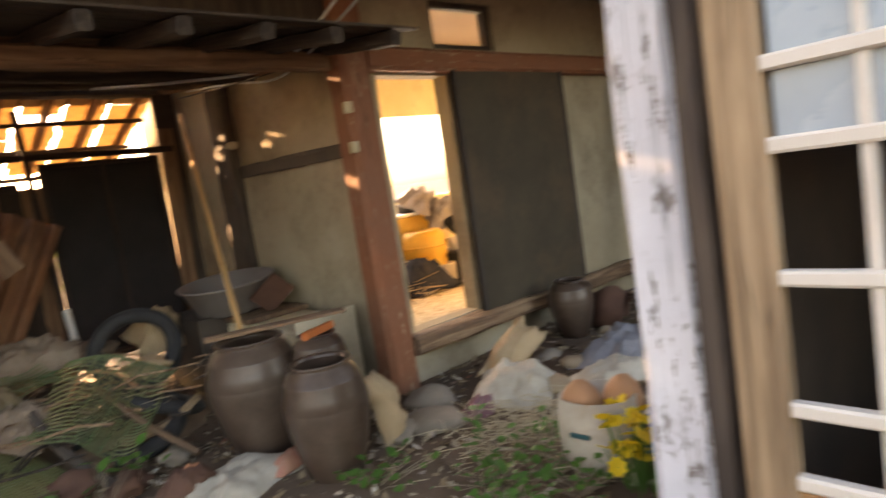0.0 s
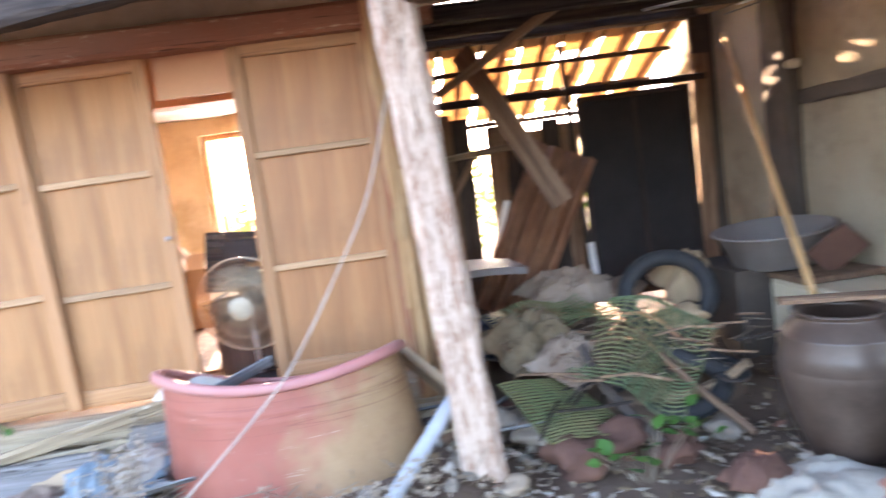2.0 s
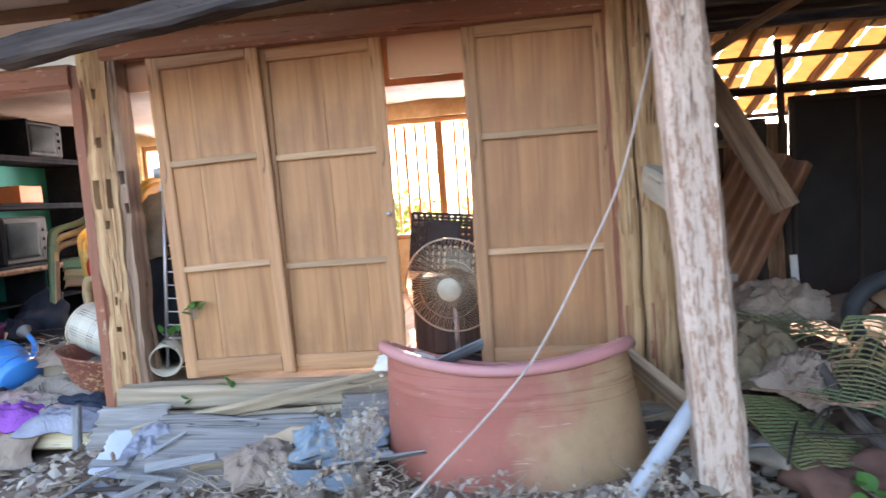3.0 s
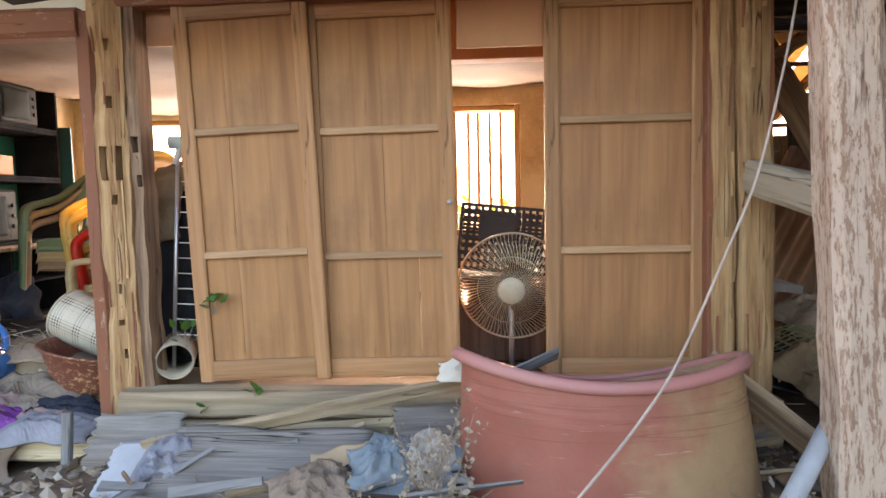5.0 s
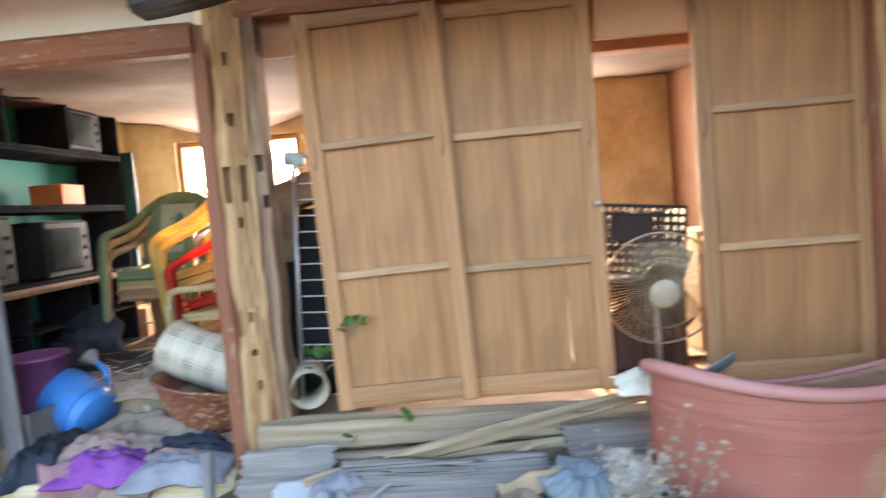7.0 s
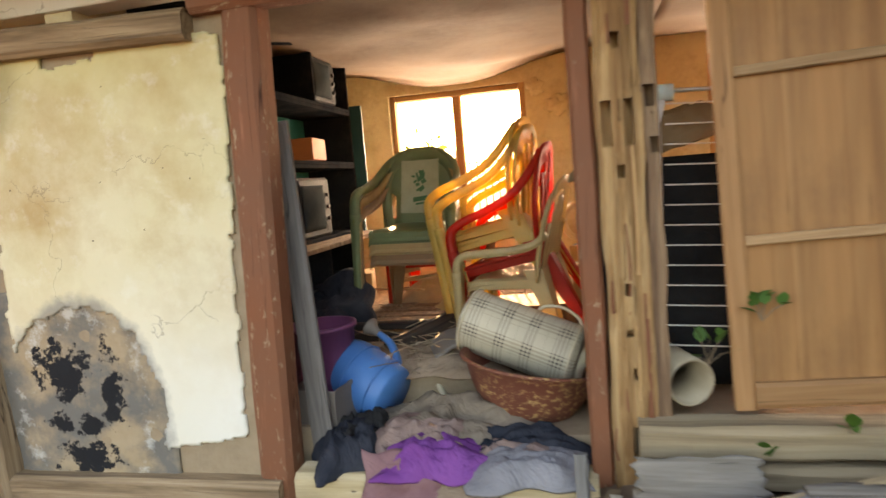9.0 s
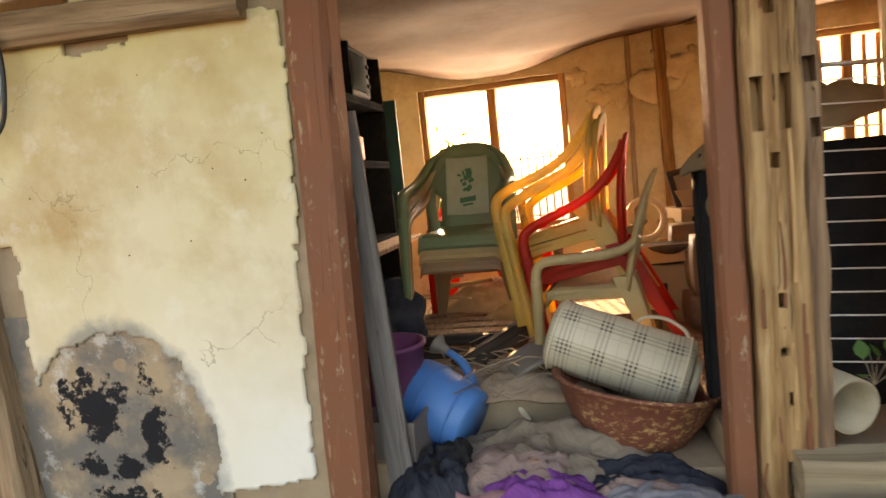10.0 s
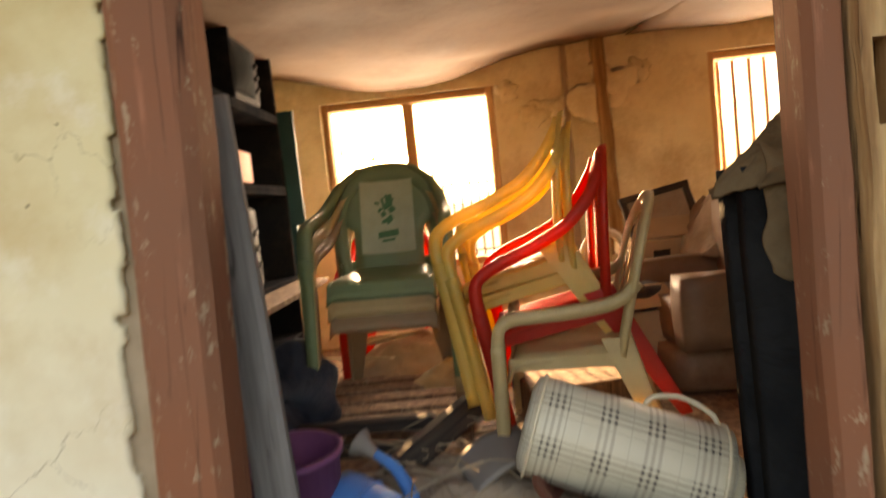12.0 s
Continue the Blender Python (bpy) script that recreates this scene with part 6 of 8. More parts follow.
rag("khaki_cover", pose(-3.20, 4.625, FLOOR + 0.90, 84, 0, -4), 0.30, 0.34, 0.03, M_CL_KHAKI, "khaki cover folded down over a mattress front", 17.2, 0.02, 3, 24)
rack = thing("drying_rack", pose(-2.88, 4.50, FLOOR), "folded wire drying rack leaning behind the post", "drying rack")
RM = pose(-2.90, 4.50, FLOOR, -5, 3, 0)
for x in (-0.17, 0.21):
    part("leg", tube([(x, 0, 0), (x - 0.03, 0, 1.28)], 0.011, 8), M_STEEL, rack, "", RM, True)
for i in range(13):
    part("wire", tube([(-0.17, 0, 0.22 + 0.083 * i), (0.21, 0, 0.22 + 0.083 * i)], 0.0032, 5), M_WHITEPLASTIC, rack, "", RM)
part("joint", lathe([(0, 0), (0.035, 0), (0.035, 0.1), (0, 0.1)], 16), plain("pale_blue_plastic", (0.35, 0.50, 0.52), (0.42, 0.57, 0.58), 6, 0.5), rack, "", RM @ pose(-0.24, -0.01, 1.26, 0, 90, 0), True)
part("joint_arm", box(0.03, 0.03, 0.12, 0.006), M_CABLE, rack, "", RM @ pose(-0.19, -0.01, 1.2, 0, 12, 0))
part("top_bar", tube([(-0.2, 0, 1.27), (0.24, 0, 1.27)], 0.009, 8), M_STEEL, rack, "", RM, True)
def pipe_shell(r0, r1, l):
    """An open pipe along z."""
    bm = bmesh.new()
    n = 36
    rows = [[bm.verts.new((r * math.cos(2 * math.pi * j / n), r * math.sin(2 * math.pi * j / n), z)) for j in range(n)] for r, z in ((r0, 0), (r0, l), (r1, l), (r1, 0))]
    for k in range(4):
        a, b = rows[k], rows[(k + 1) % 4]
        for j in range(n):
            bm.faces.new((a[j], a[(j + 1) % n], b[(j + 1) % n], b[j]))
    return bm


can = thing("plastic_pipe", pose(-2.93, 4.33, 0.445), "short wide dirty cream pipe lying on the sill", "pipe")
CM = pose(-2.985, 4.35, 0.55, -88, 0, 20)
part("shell", pipe_shell(0.096, 0.086, 0.34), M_CAP, can, "", CM, True)


def sprig(x, y, z, n, r, seed, h=0.12, mat=M_LEAF):
    rg = random.Random(seed)
    t = thing("sprig", pose(x, y, z), "green leafy sprig growing by the panel", "plant", "green sprigs")
    for i in range(n):
        a, tilt = rg.uniform(0, 360), rg.uniform(20, 75)
        px = Vector((rg.gauss(0, r * 0.7), rg.gauss(0, r * 0.35) - 0.02, h * rg.uniform(0.3, 1)))
        s = rg.uniform(0.05, 0.078)
        part("leaf", leaf_mesh(s, s * 0.72), mat, t, "", pose(x, y, z) @ Matrix.Translation(px) @ pose(0, 0, 0, tilt, 0, a), True)
        part("stem", tube([(0, 0, 0), px * 0.6 + Vector((0, 0, 0.01)), px], 0.0016, 4), M_STALK, t, "", pose(x, y, z))
    return t


def leaf_mesh(l, w):
    bm = bmesh.new()
    mid = [bm.verts.new((0, l * i / 4, -0.12 * l * (i / 4) ** 2)) for i in range(5)]
    for s in (-1, 1):
        edge = [bm.verts.new((s * w * k, l * i / 4, 0.1 * l * k - 0.12 * l * (i / 4) ** 2)) for i, k in ((1, 0.42), (2, 0.5), (3, 0.34))]
        bm.faces.new((mid[0], mid[1], edge[0]))
        bm.faces.new((mid[1], mid[2], edge[1], edge[0]))
        bm.faces.new((mid[2], mid[3], edge[2], edge[1]))
        bm.faces.new((mid[3], mid[4], edge[2]))
    return bm


sprig(-2.74, 4.30, 0.80, 10, 0.055, 4, 0.1)
sprig(-2.92, 4.36, 0.62, 7, 0.05, 5, 0.12)
sprig(-2.75, 4.2, 0.31, 3, 0.03, 6, 0.06)
sprig(-2.5, 4.18, 0.41, 3, 0.03, 7, 0.05)

# ---- fan and black crate ----


def fan():
    m = pose(-1.234, 4.50, 0.90, 8, 0, -6)
    t = thing("standing_fan", pose(-1.236, 4.6, FLOOR), "dusty standing fan with a round wire guard", "fan")
    R = 0.282
    ring = part("guard_ring", tube(circle(R, 56, 0, "xz"), 0.006, 8, True), M_GUARD, t, "", m, True)
    for i in range(84):
        a = 2 * math.pi * i / 84
        b = a + 0.35
        c, e = math.cos(a), math.sin(a)
        part("guard_wire", tube([(0.06 * c, -0.085, 0.06 * e), (0.5 * R * math.cos((a + b) / 2), -0.08, 0.5 * R * math.sin((a + b) / 2)), (0.88 * R * math.cos(b), -0.045, 0.88 * R * math.sin(b)), (R * math.cos(b), 0, R * math.sin(b))], 0.0018, 4), M_GUARD, ring, "", m)
    for i in range(40):
        a = 2 * math.pi * i / 40
        c, e = math.cos(a), math.sin(a)
        part("guard_wire", tube([(0.05 * c, 0.09, 0.05 * e), (0.8 * R * c, 0.075, 0.8 * R * e), (R * c, 0.004, R * e)], 0.0018, 4), M_GUARD, ring, "", m)
    part("guard_ring", tube(circle(R * 0.62, 48, -0.074, "xz"), 0.0022, 5, True), M_GUARD, t, "", m, True)
    part("badge", lathe([(0, 0), (0.066, 0), (0.070, 0.006), (0.064, 0.014), (0, 0.020)], 36), M_CAP, t, "dusty cream centre cap", m @ pose(0, -0.08, 0, 90, 0, 0), True)
    blade = glass_material("smoky_clear_plastic", (0.55, 0.5, 0.42), 0.2)
    for k in range(3):
        bm = sheet(0.15, 0.18, 8, 8, lambda u, v: 0.035 * (u - 0.5) * 2, 0.003)
        part("blade", bm, blade, t, "", m @ pose(0, 0, 0, 0, 120 * k + 20, 0) @ pose(0, 0, 0.135, 90, 0, 0), True)
    part("motor", lathe([(0, 0), (0.05, 0), (0.07, 0.03), (0.07, 0.1), (0.05, 0.13), (0, 0.135)], 28), M_BLACK, t, "", m @ pose(0, 0.09, 0, -90, 0, 0), True)
    part("pole", tube([(-1.236, 4.60, FLOOR + 0.03), (-1.236, 4.60, 0.86)], 0.014, 12), M_STEEL, t, "", I4, True)
    part("base", lathe([(0, 0), (0.17, 0), (0.17, 0.012), (0.13, 0.03), (0.03, 0.045), (0, 0.045)], 36), M_BLACK, t, "", pose(-1.236, 4.60, FLOOR - 0.025), True)


fan()


def crate_side(w, h, nx, nz, bar, th):
    bm = bmesh.new()
    for i in range(nx + 1):
        add_box(bm, bar, th, h, pose(-w / 2 + w * i / nx, 0, h / 2))
    for j in range(nz + 1):
        add_box(bm, w, th * 0.9, bar, pose(0, 0, h * j / nz))
    return bm


crate = thing("plastic_crate", pose(-1.25, 4.85, FLOOR), "black plastic lattice crate behind the fan", "crate")
CR = pose(-1.28, 4.78, 0.95, -6, 6, 0)
part("lattice", crate_side(0.5, 0.36, 13, 8, 0.017, 0.016), M_BLACK, crate, "", CR)
part("lattice", crate_side(0.5, 0.36, 13, 8, 0.017, 0.016), M_BLACK, crate, "", CR @ pose(0, 0.36, 0))
part("rim", box(0.2, 0.02, 0.14, 0.004), M_BLACK, crate, "", CR @ pose(-0.05, -0.005, 0.24))
for s in (-0.25, 0.25):
    part("end", box(0.012, 0.36, 0.38, 0.004), M_BLACK, crate, "", CR @ pose(s, 0.18, 0.18))
tagged(part("stool", box(0.5, 0.45, 0.5, 0.02), M_DARKWOOD, None, "", pose(-1.28, 5.0, FLOOR + 0.24)), "dark box stool under a black crate", "stool")
tagged(part("carton", box(0.5, 0.4, 0.7, 0.006), M_CARD, None, "", pose(-0.62, 5.3, FLOOR + 0.35, 0, 0, 5)), "tall pale carton beside the crate", "carton")
block("inner_beam", -2.9, -0.2, 4.75, 4.87, 2.12, 2.45, M_ORANGEBOARD, "orange-brown board partition under the ceiling", "partition")

# iron grille in the lower half of the far window
grille = thing("window_grille", pose(-4.46, 7.80, 0.97), "thin dark iron bars across the window's lower half", "grille", "", "structure")
for i in range(19):
    x = -5.06 + 0.0667 * i
    part("bar", tube([(x, 7.80, 0.96), (x, 7.80, 1.60 + 0.05 * (i % 3))], 0.008, 6), M_GRILLE, grille, "", I4)
for z in (1.05, 1.30, 1.56):
    part("rung", tube([(-5.09, 7.80, z), (-3.83, 7.80, z)], 0.006, 6), M_GRILLE, grille, "", I4)

# ---- shed between house and kitchen ----
roof_t = thing("shed_roof", pose(1.3, 4.6, 2.5), "broken board roof of the open shed on dark rafters", "roof", "", "structure")


def shed_z(y):
    """Underside of the shed roof: rises to a ridge at y 6.4, falls behind it."""
    return 2.24 + 0.155 * (y - 3.0) if y < 6.4 else 2.767 - 0.36 * (y - 6.4)


for i in range(24):
    y = 2.75 + 0.152 * i
    if i in (16, 21):
        continue
    w = 0.15 if i % 4 else 0.128
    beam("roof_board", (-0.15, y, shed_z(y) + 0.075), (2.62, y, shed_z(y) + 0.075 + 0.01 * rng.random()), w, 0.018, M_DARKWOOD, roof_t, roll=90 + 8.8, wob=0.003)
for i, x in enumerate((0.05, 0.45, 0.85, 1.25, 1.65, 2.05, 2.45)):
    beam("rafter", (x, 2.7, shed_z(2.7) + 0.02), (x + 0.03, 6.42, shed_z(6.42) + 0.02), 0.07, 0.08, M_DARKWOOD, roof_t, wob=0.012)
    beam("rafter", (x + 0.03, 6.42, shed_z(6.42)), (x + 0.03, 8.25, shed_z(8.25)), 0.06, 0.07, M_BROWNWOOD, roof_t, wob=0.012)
for y, w in ((3.42, 0.11), (4.6, 0.10), (5.7, 0.10), (6.45, 0.12)):
    beam("purlin", (-0.12, y, shed_z(y) - 0.07), (2.6, y, shed_z(y) - 0.07 + 0.03 * rng.random()), w, w, M_BROWNWOOD if y < 4 else M_DARKWOOD, roof_t, wob=0.014)
for y in (7.05, 7.6, 8.2):
    beam("lath", (-0.12, y, shed_z(y) - 0.05), (2.6, y, shed_z(y) - 0.04), 0.045, 0.035, M_DARKWOOD, roof_t, wob=0.008)
# thin rear boards with gaps, through which the sun glows
rg = random.Random(21)
for i in range(7):
    for k in range(12):
        y0 = 6.45 + 0.152 * k
        x0 = -0.12 + 0.395 * i
        if rg.random() < (0.03 if x0 > 1.0 and k > 3 else 0.02):
            continue
        w = 0.39 * rg.uniform(0.82, 1.0)
        bm = box(w, 0.152 * rg.uniform(0.97, 1.1), 0.006, 0.001)
        part("rear_board", bm, M_THINBOARD, roof_t, "", pose(x0 + 0.2, y0 + 0.075, shed_z(y0 + 0.075) + 0.045 + 0.006 * rg.random(), -19.8 + rg.gauss(0, 1.5), 0, rg.gauss(0, 1.5)))
# Added boards past the ridge that keep sun patches off the kitchen wall.
for y, w in ((6.56, 0.26), (6.82, 0.26)):
    beam("ridge_board", (-0.15, y, shed_z(y) + 0.085), (2.64, y, shed_z(y) + 0.085), w, 0.02, M_DARKWOOD, roof_t, roll=70, wob=0.003)
beam("wall_plate", (2.62, 3.4, 2.34), (2.62, 6.5, 2.70), 0.12, 0.11, M_BROWNWOOD, None, "brown rafter lying along the kitchen wall", "beam", kind="structure", wob=0.01)
beam("wall_band", (2.685, 3.45, 1.70), (2.685, 5.5, 1.72), 0.10, 0.04, M_DARKBROWN, None, "rough dark timber band in the plaster wall", "beam", kind="structure", wob=0.014, roll=90)
beam("wall_stud", (2.67, 5.45, 0.0), (2.66, 5.40, 2.55), 0.10, 0.34, M_DARKBROWN, None, "dark stud at the wall's far end", "post", kind="structure", wob=0.02)
tagged(part("lamp_holder", lathe([(0, 0), (0.03, 0), (0.035, 0.05), (0.02, 0.09), (0, 0.1)], 20), M_CREAM, None, "", pose(2.64, 5.15, 1.95, 0, -90, 0), True), "small cream lamp holder on the wall", "lamp holder")
for z in (1.93, 1.68):
    tagged(part("wood_peg", box(0.05, 0.05, 0.07, 0.006), M_PALEWOOD, None, "", pose(2.46, 3.26, z)), "pale peg end in the red post", "peg", "pegs in the post")
beam("back_board", (2.5, 6.42, 0.1), (2.56, 6.42, 2.3), 0.15, 0.03, M_BROWNWOOD, None, "brown board beside the dark felt sheet", "board")
beam("back_pole", (1.36, 6.36, 0.2), (1.30, 6.36, 2.5), 0.05, 0.05, M_DARKWOOD, None, "dark pole at the edge of the felt sheet", "pole")
tagged(part("white_strip", box(0.06, 0.012, 0.42, 0.002), M_WHITEPLASTIC, None, "", pose(1.375, 6.32, 0.55, 0, -3, 0)), "pale plastic strip hanging on a pole", "strip")
tagged(part("white_strip", box(0.05, 0.012, 0.5, 0.002), M_WHITEPLASTIC, None, "", pose(0.56, 6.2, 1.0, 0, 20, 0)), "pale strip on the corrugated sheet", "strip")


def corrugated(sx, sz):
    bm = sheet(sx, sz, 84, 8, lambda u, v: 0.045 * math.sin(u * sx / 0.15 * 2 * math.pi) + 0.01 * noise.noise(Vector((u * 3, v * 3, 1))), 0.002)
    return bm


tagged(part("corrugated_sheet", corrugated(0.54, 1.5), M_RUST, None, "", pose(0.82, 6.05, 0.93, 80, 26, -18), True), "rusty corrugated iron sheet leaning at the back", "iron sheet")
for i, (x, w, z1) in enumerate(((-0.02, 0.19, 2.3), (0.16, 0.185, 2.05), (0.33, 0.16, 2.0), (0.64, 0.17, 1.9), (0.80, 0.165, 1.86), (0.97, 0.18, 1.82), (1.14, 0.175, 1.9), (1.31, 0.17, 1.85))):
    beam("back_board", (x, 6.5, 0.05), (x + 0.02, 6.5, z1), w, 0.022, M_BROWNWOOD if i % 2 else M_DARKWOOD, None, "old upright board in the shed's back wall", "board", group="back wall boards")
beam("shed_rail", (-0.1, 6.42, 2.12), (2.6, 6.42, 2.10), 0.06, 0.05, M_DARKWOOD, None, "dark rail across the back of the shed", "rail")
beam("shed_rail", (-0.1, 5.9, 1.62), (0.75, 5.95, 1.68), 0.05, 0.05, M_GREYWOOD, None, "grey pole across the shed", "pole")
beam("loose_plank", (0.30, 5.3, 2.34), (0.85, 5.1, 1.20), 0.17, 0.03, M_BROWNWOOD, None, "orange-brown plank hanging down from the roof", "plank", roll=35, wob=0.004)
beam("loose_pole", (0.10, 5.2, 2.05), (1.25, 4.4, 2.62), 0.06, 0.05, M_GREYWOOD, None, "pole propped under the rafters", "pole", wob=0.008)
beam("loose_pole", (-0.05, 6.1, 1.0), (0.42, 6.2, 1.65), 0.05, 0.05, M_BROWNWOOD, None, "short brown prop in the shed", "pole")
beam("roof_beam", (-0.1, 3.9, 2.36), (1.5, 3.75, 2.40), 0.14, 0.05, M_BROWNWOOD, None, "pale brown board under the shed roof", "beam")
bench2 = thing("metal_bench", pose(0.22, 5.3, 0.6), "grey metal bench top standing in the shed", "bench")
part("top", sheet(0.62, 0.42, 8, 6, lambda u, v: 0.02 * math.sin(3.1 * u), 0.05), M_GREYPL, bench2, "", pose(0.22, 5.3, 0.82, 4, 3, 10))
for x, y in ((0.0, 5.15), (0.45, 5.2), (0.0, 5.45), (0.45, 5.5)):
    part("leg", tube([(x, y, 0.0), (x, y, 0.8)], 0.014, 8), M_WIRE, bench2)
beam("stick", (1.62, 3.45, 0.30), (2.52, 5.9, 2.35), 0.035, 0.028, M_STICK, None, "long yellow-brown stick standing in a jar", "stick", wob=0.003)

# sink unit, basin, plank over the jars
sink = thing("sink_unit", pose(2.3, 4.3, 0.0), "cream sink unit against the plaster wall", "sink unit")
part("cabinet_body", box(0.48, 1.05, 0.52, 0.01), M_CREAM, sink, "", pose(2.37, 4.32, 0.27))
for k in range(3):
    part("front_panel", box(0.012, 0.32, 0.44, 0.006), M_CREAM, sink, "", pose(2.124, 3.98 + 0.345 * k, 0.28))
part("worktop", box(0.54, 0.4, 0.04, 0.008), M_BROWNWOOD, sink, "", pose(2.38, 4.65, 0.552))
part("bowl_rim", tube([(2.15, 3.85, 0.55), (2.6, 3.85, 0.55), (2.6, 4.42, 0.55), (2.15, 4.42, 0.55)], 0.022, 6, True), M_STEEL, sink)
part("end_panel", box(0.5, 0.02, 0.60, 0.006), M_CREAM, sink, "", pose(2.36, 3.775, 0.30))
big = [(0, 0), (0.26, 0), (0.28, 0.02), (0.36, 0.22), (0.39, 0.235), (0.39, 0.25), (0.365, 0.25), (0.27, 0.03), (0, 0.02)]
tagged(part("wash_basin", lathe(big, 44, 0.02, 6), M_GREYPL, None, "", pose(2.26, 4.98, 0.60, 3, -4, 0), True), "large grey-brown plastic basin on the sink unit", "basin")
# One plain dark block fills the space under the basin.
block("junk_block", 1.9, 2.66, 4.86, 5.6, -0.05, 0.595, M_DARKBROWN, "dark junk under the basin", "junk", kind="")
beam("loose_plank", (1.42, 3.58, 0.69), (2.2, 3.30, 0.685), 0.11, 0.025, M_BROWNWOOD, None, "thin plank laid over two jars", "plank", roll=90, wob=0.003)
beam("orange_stick", (1.76, 3.06, 0.655), (1.99, 3.14, 0.66), 0.045, 0.045, M_ORANGEBOX, None, "orange stick across a small jar", "stick")
block("jar_block", 1.72, 2.02, 2.97, 3.27, -0.05, 0.22, M_STONE, "grey block under a small jar", "block", kind="")
beam("tile_piece", (2.32, 4.62, 0.62), (2.5, 4.5, 0.80), 0.22, 0.02, M_REDSTONE, None, "broken red tile on the sink unit", "tile")

# rubbish heap


def mound(cx, cy, sx, sy, h, mat, label, seed, name="rubbish_heap"):
    def f(u, v):
        d = max(0.0, 1 - (2 * u - 1) ** 2 - (2 * v - 1) ** 2)
        p = Vector((u * 4 + seed, v * 4, seed))
        return -0.03 + h * d ** 0.7 * (0.75 + 0.6 * noise.noise(p)) + 0.06 * d * abs(noise.noise(p * 3.1)) + 0.02 * noise.noise(p * 7)
    return tagged(part(name, sheet(sx, sy, 44, 40, f), mat, None, "", pose(cx, cy, 0), True), label, "heap", kind="stuff")


mound(0.85, 5.15, 2.2, 2.3, 0.42, M_SOIL, "dark heap of rubbish and earth in the shed", 1.5)
mound(0.45, 4.2, 1.0, 0.9, 0.22, M_REDSTONE, "red-brown earth spilling from the heap", 4.5, "earth_heap")


def net(m, sx, sy, nx, ny, label, seed, sag=0.08, r=0.0035, sq=1.0):
    bm = bmesh.new()
    def P(u, v):
        return m @ Vector(((u - 0.5) * sx, (v - 0.5) * sy, sag * noise.noise(Vector((u * 2 + seed, v * 2, 1))) + 0.3 * sag * math.sin(u * 5)))
    for i in range(nx + 1):
        add_tube(bm, [P(i / nx, k / 12) for k in range(13)], r, 4)
    for j in range(ny + 1):
        add_tube(bm, [P(k / 16, j / ny) for k in range(17)], r, 4)
    return tagged(part("plastic_net", bm, M_NET), label, "net", "green nets on the heap")


net(pose(1.0, 4.18, 0.40, 13, 14, -34), 0.60, 0.95, 10, 24, "stiff green plastic net thrown over the heap", 1, 0.16, 0.0055)
net(pose(0.58, 4.85, 0.50, 8, -6, 10), 0.7, 0.6, 12, 12, "green net lying behind on the heap", 4, 0.08, 0.0045)
net(pose(0.42, 3.88, 0.23, 20, 10, 24), 0.48, 0.50, 5, 20, "green slatted net at the foot of the heap", 7, 0.03, 0.007)


def tyre(m, R, r, label):
    t = thing("tyre", m, label, "tyre", "old tyres")
    part("tread", tube(circle(R, 44), r, 14, True), M_RUBBER, t, "", m, True)
    for k in range(36):
        a = 2 * math.pi * k / 36
        part("lug", box(0.012, r * 1.6, 0.014), M_RUBBER, t, "", m @ pose(0, 0, 0, 0, 0, math.degrees(a)) @ pose(R + r * 0.93, 0, 0, 0, 90, 0))
    return t


tyre(pose(1.45, 4.95, 0.50, 58, 6, -30), 0.27, 0.055, "black bicycle tyre standing in the heap")
tyre(pose(1.1, 4.15, 0.17, 14, -10, 10), 0.27, 0.05, "black tyre lying before the heap")
tyre(pose(1.35, 4.35, 0.23, 20, 12, 60), 0.25, 0.045, "second black tyre at the foot of the heap")
rag("sacking", pose(0.42, 4.55, 0.36, 18, 0, 20), 0.55, 0.5, 0.09, M_CL_KHAKI, "khaki sacking crumpled on the heap", 21.0, 0.12)
rag("sacking", pose(0.9, 5.4, 0.5, 10, 0, 0), 0.7, 0.5, 0.08, M_CL_BROWN, "brown sacking behind the heap", 22.0, 0.1)
rag("dark_cloth", pose(0.2, 5.0, 0.32, 10, 0, 30), 0.6, 0.5, 0.07, M_CL_DARK, "dark cloth on the rubbish heap", 23.0, 0.1)
rag("yellow_sack", pose(1.75, 5.35, 0.45, 25, 0, 10), 0.4, 0.4, 0.07, M_CARD, "dull yellow sack behind the tyre", 24.0, 0.2)
for i, (x, y, z, r, mat) in enumerate(((1.42, 4.62, 0.42, 0.15, M_CARD), (0.85, 4.05, 0.12, 0.16, M_SOIL), (0.62, 3.75, 0.08, 0.16, M_REDSTONE), (0.42, 3.62, 0.1, 0.17, M_REDSTONE), (0.88, 3.6, 0.05, 0.13, M_REDSTONE), (0.25, 3.75, 0.16, 0.12, M_STONE), (1.2, 3.75, 0.05, 0.1, M_STONE), (0.12, 3.9, 0.2, 0.14, M_STONE), (1.25, 5.2, 0.5, 0.16, M_SOIL), (2.05, 2.75, 0.03, 0.12, M_STONE))):
    tagged(part("rubble_stone", rock(r * 0.85, i + 3, 3, 0.6, 0.75), mat, None, "", pose(x, y, z, 0, 0, 40 * i), True), "rough lump of earth and stone by the heap", "stone", "loose stones")
beam("branch", (1.0, 4.35, 0.45), (1.28, 3.62, 0.06), 0.035, 0.035, M_BROWNWOOD, None, "brown stick lying down the heap", "stick", bow=0.02)
beam("branch", (1.0, 4.0, 0.16), (1.5, 4.05, 0.26), 0.06, 0.06, M_GREYWOOD, None, "grey crooked branch before the jars", "branch", bow=0.05, taper=0.6)
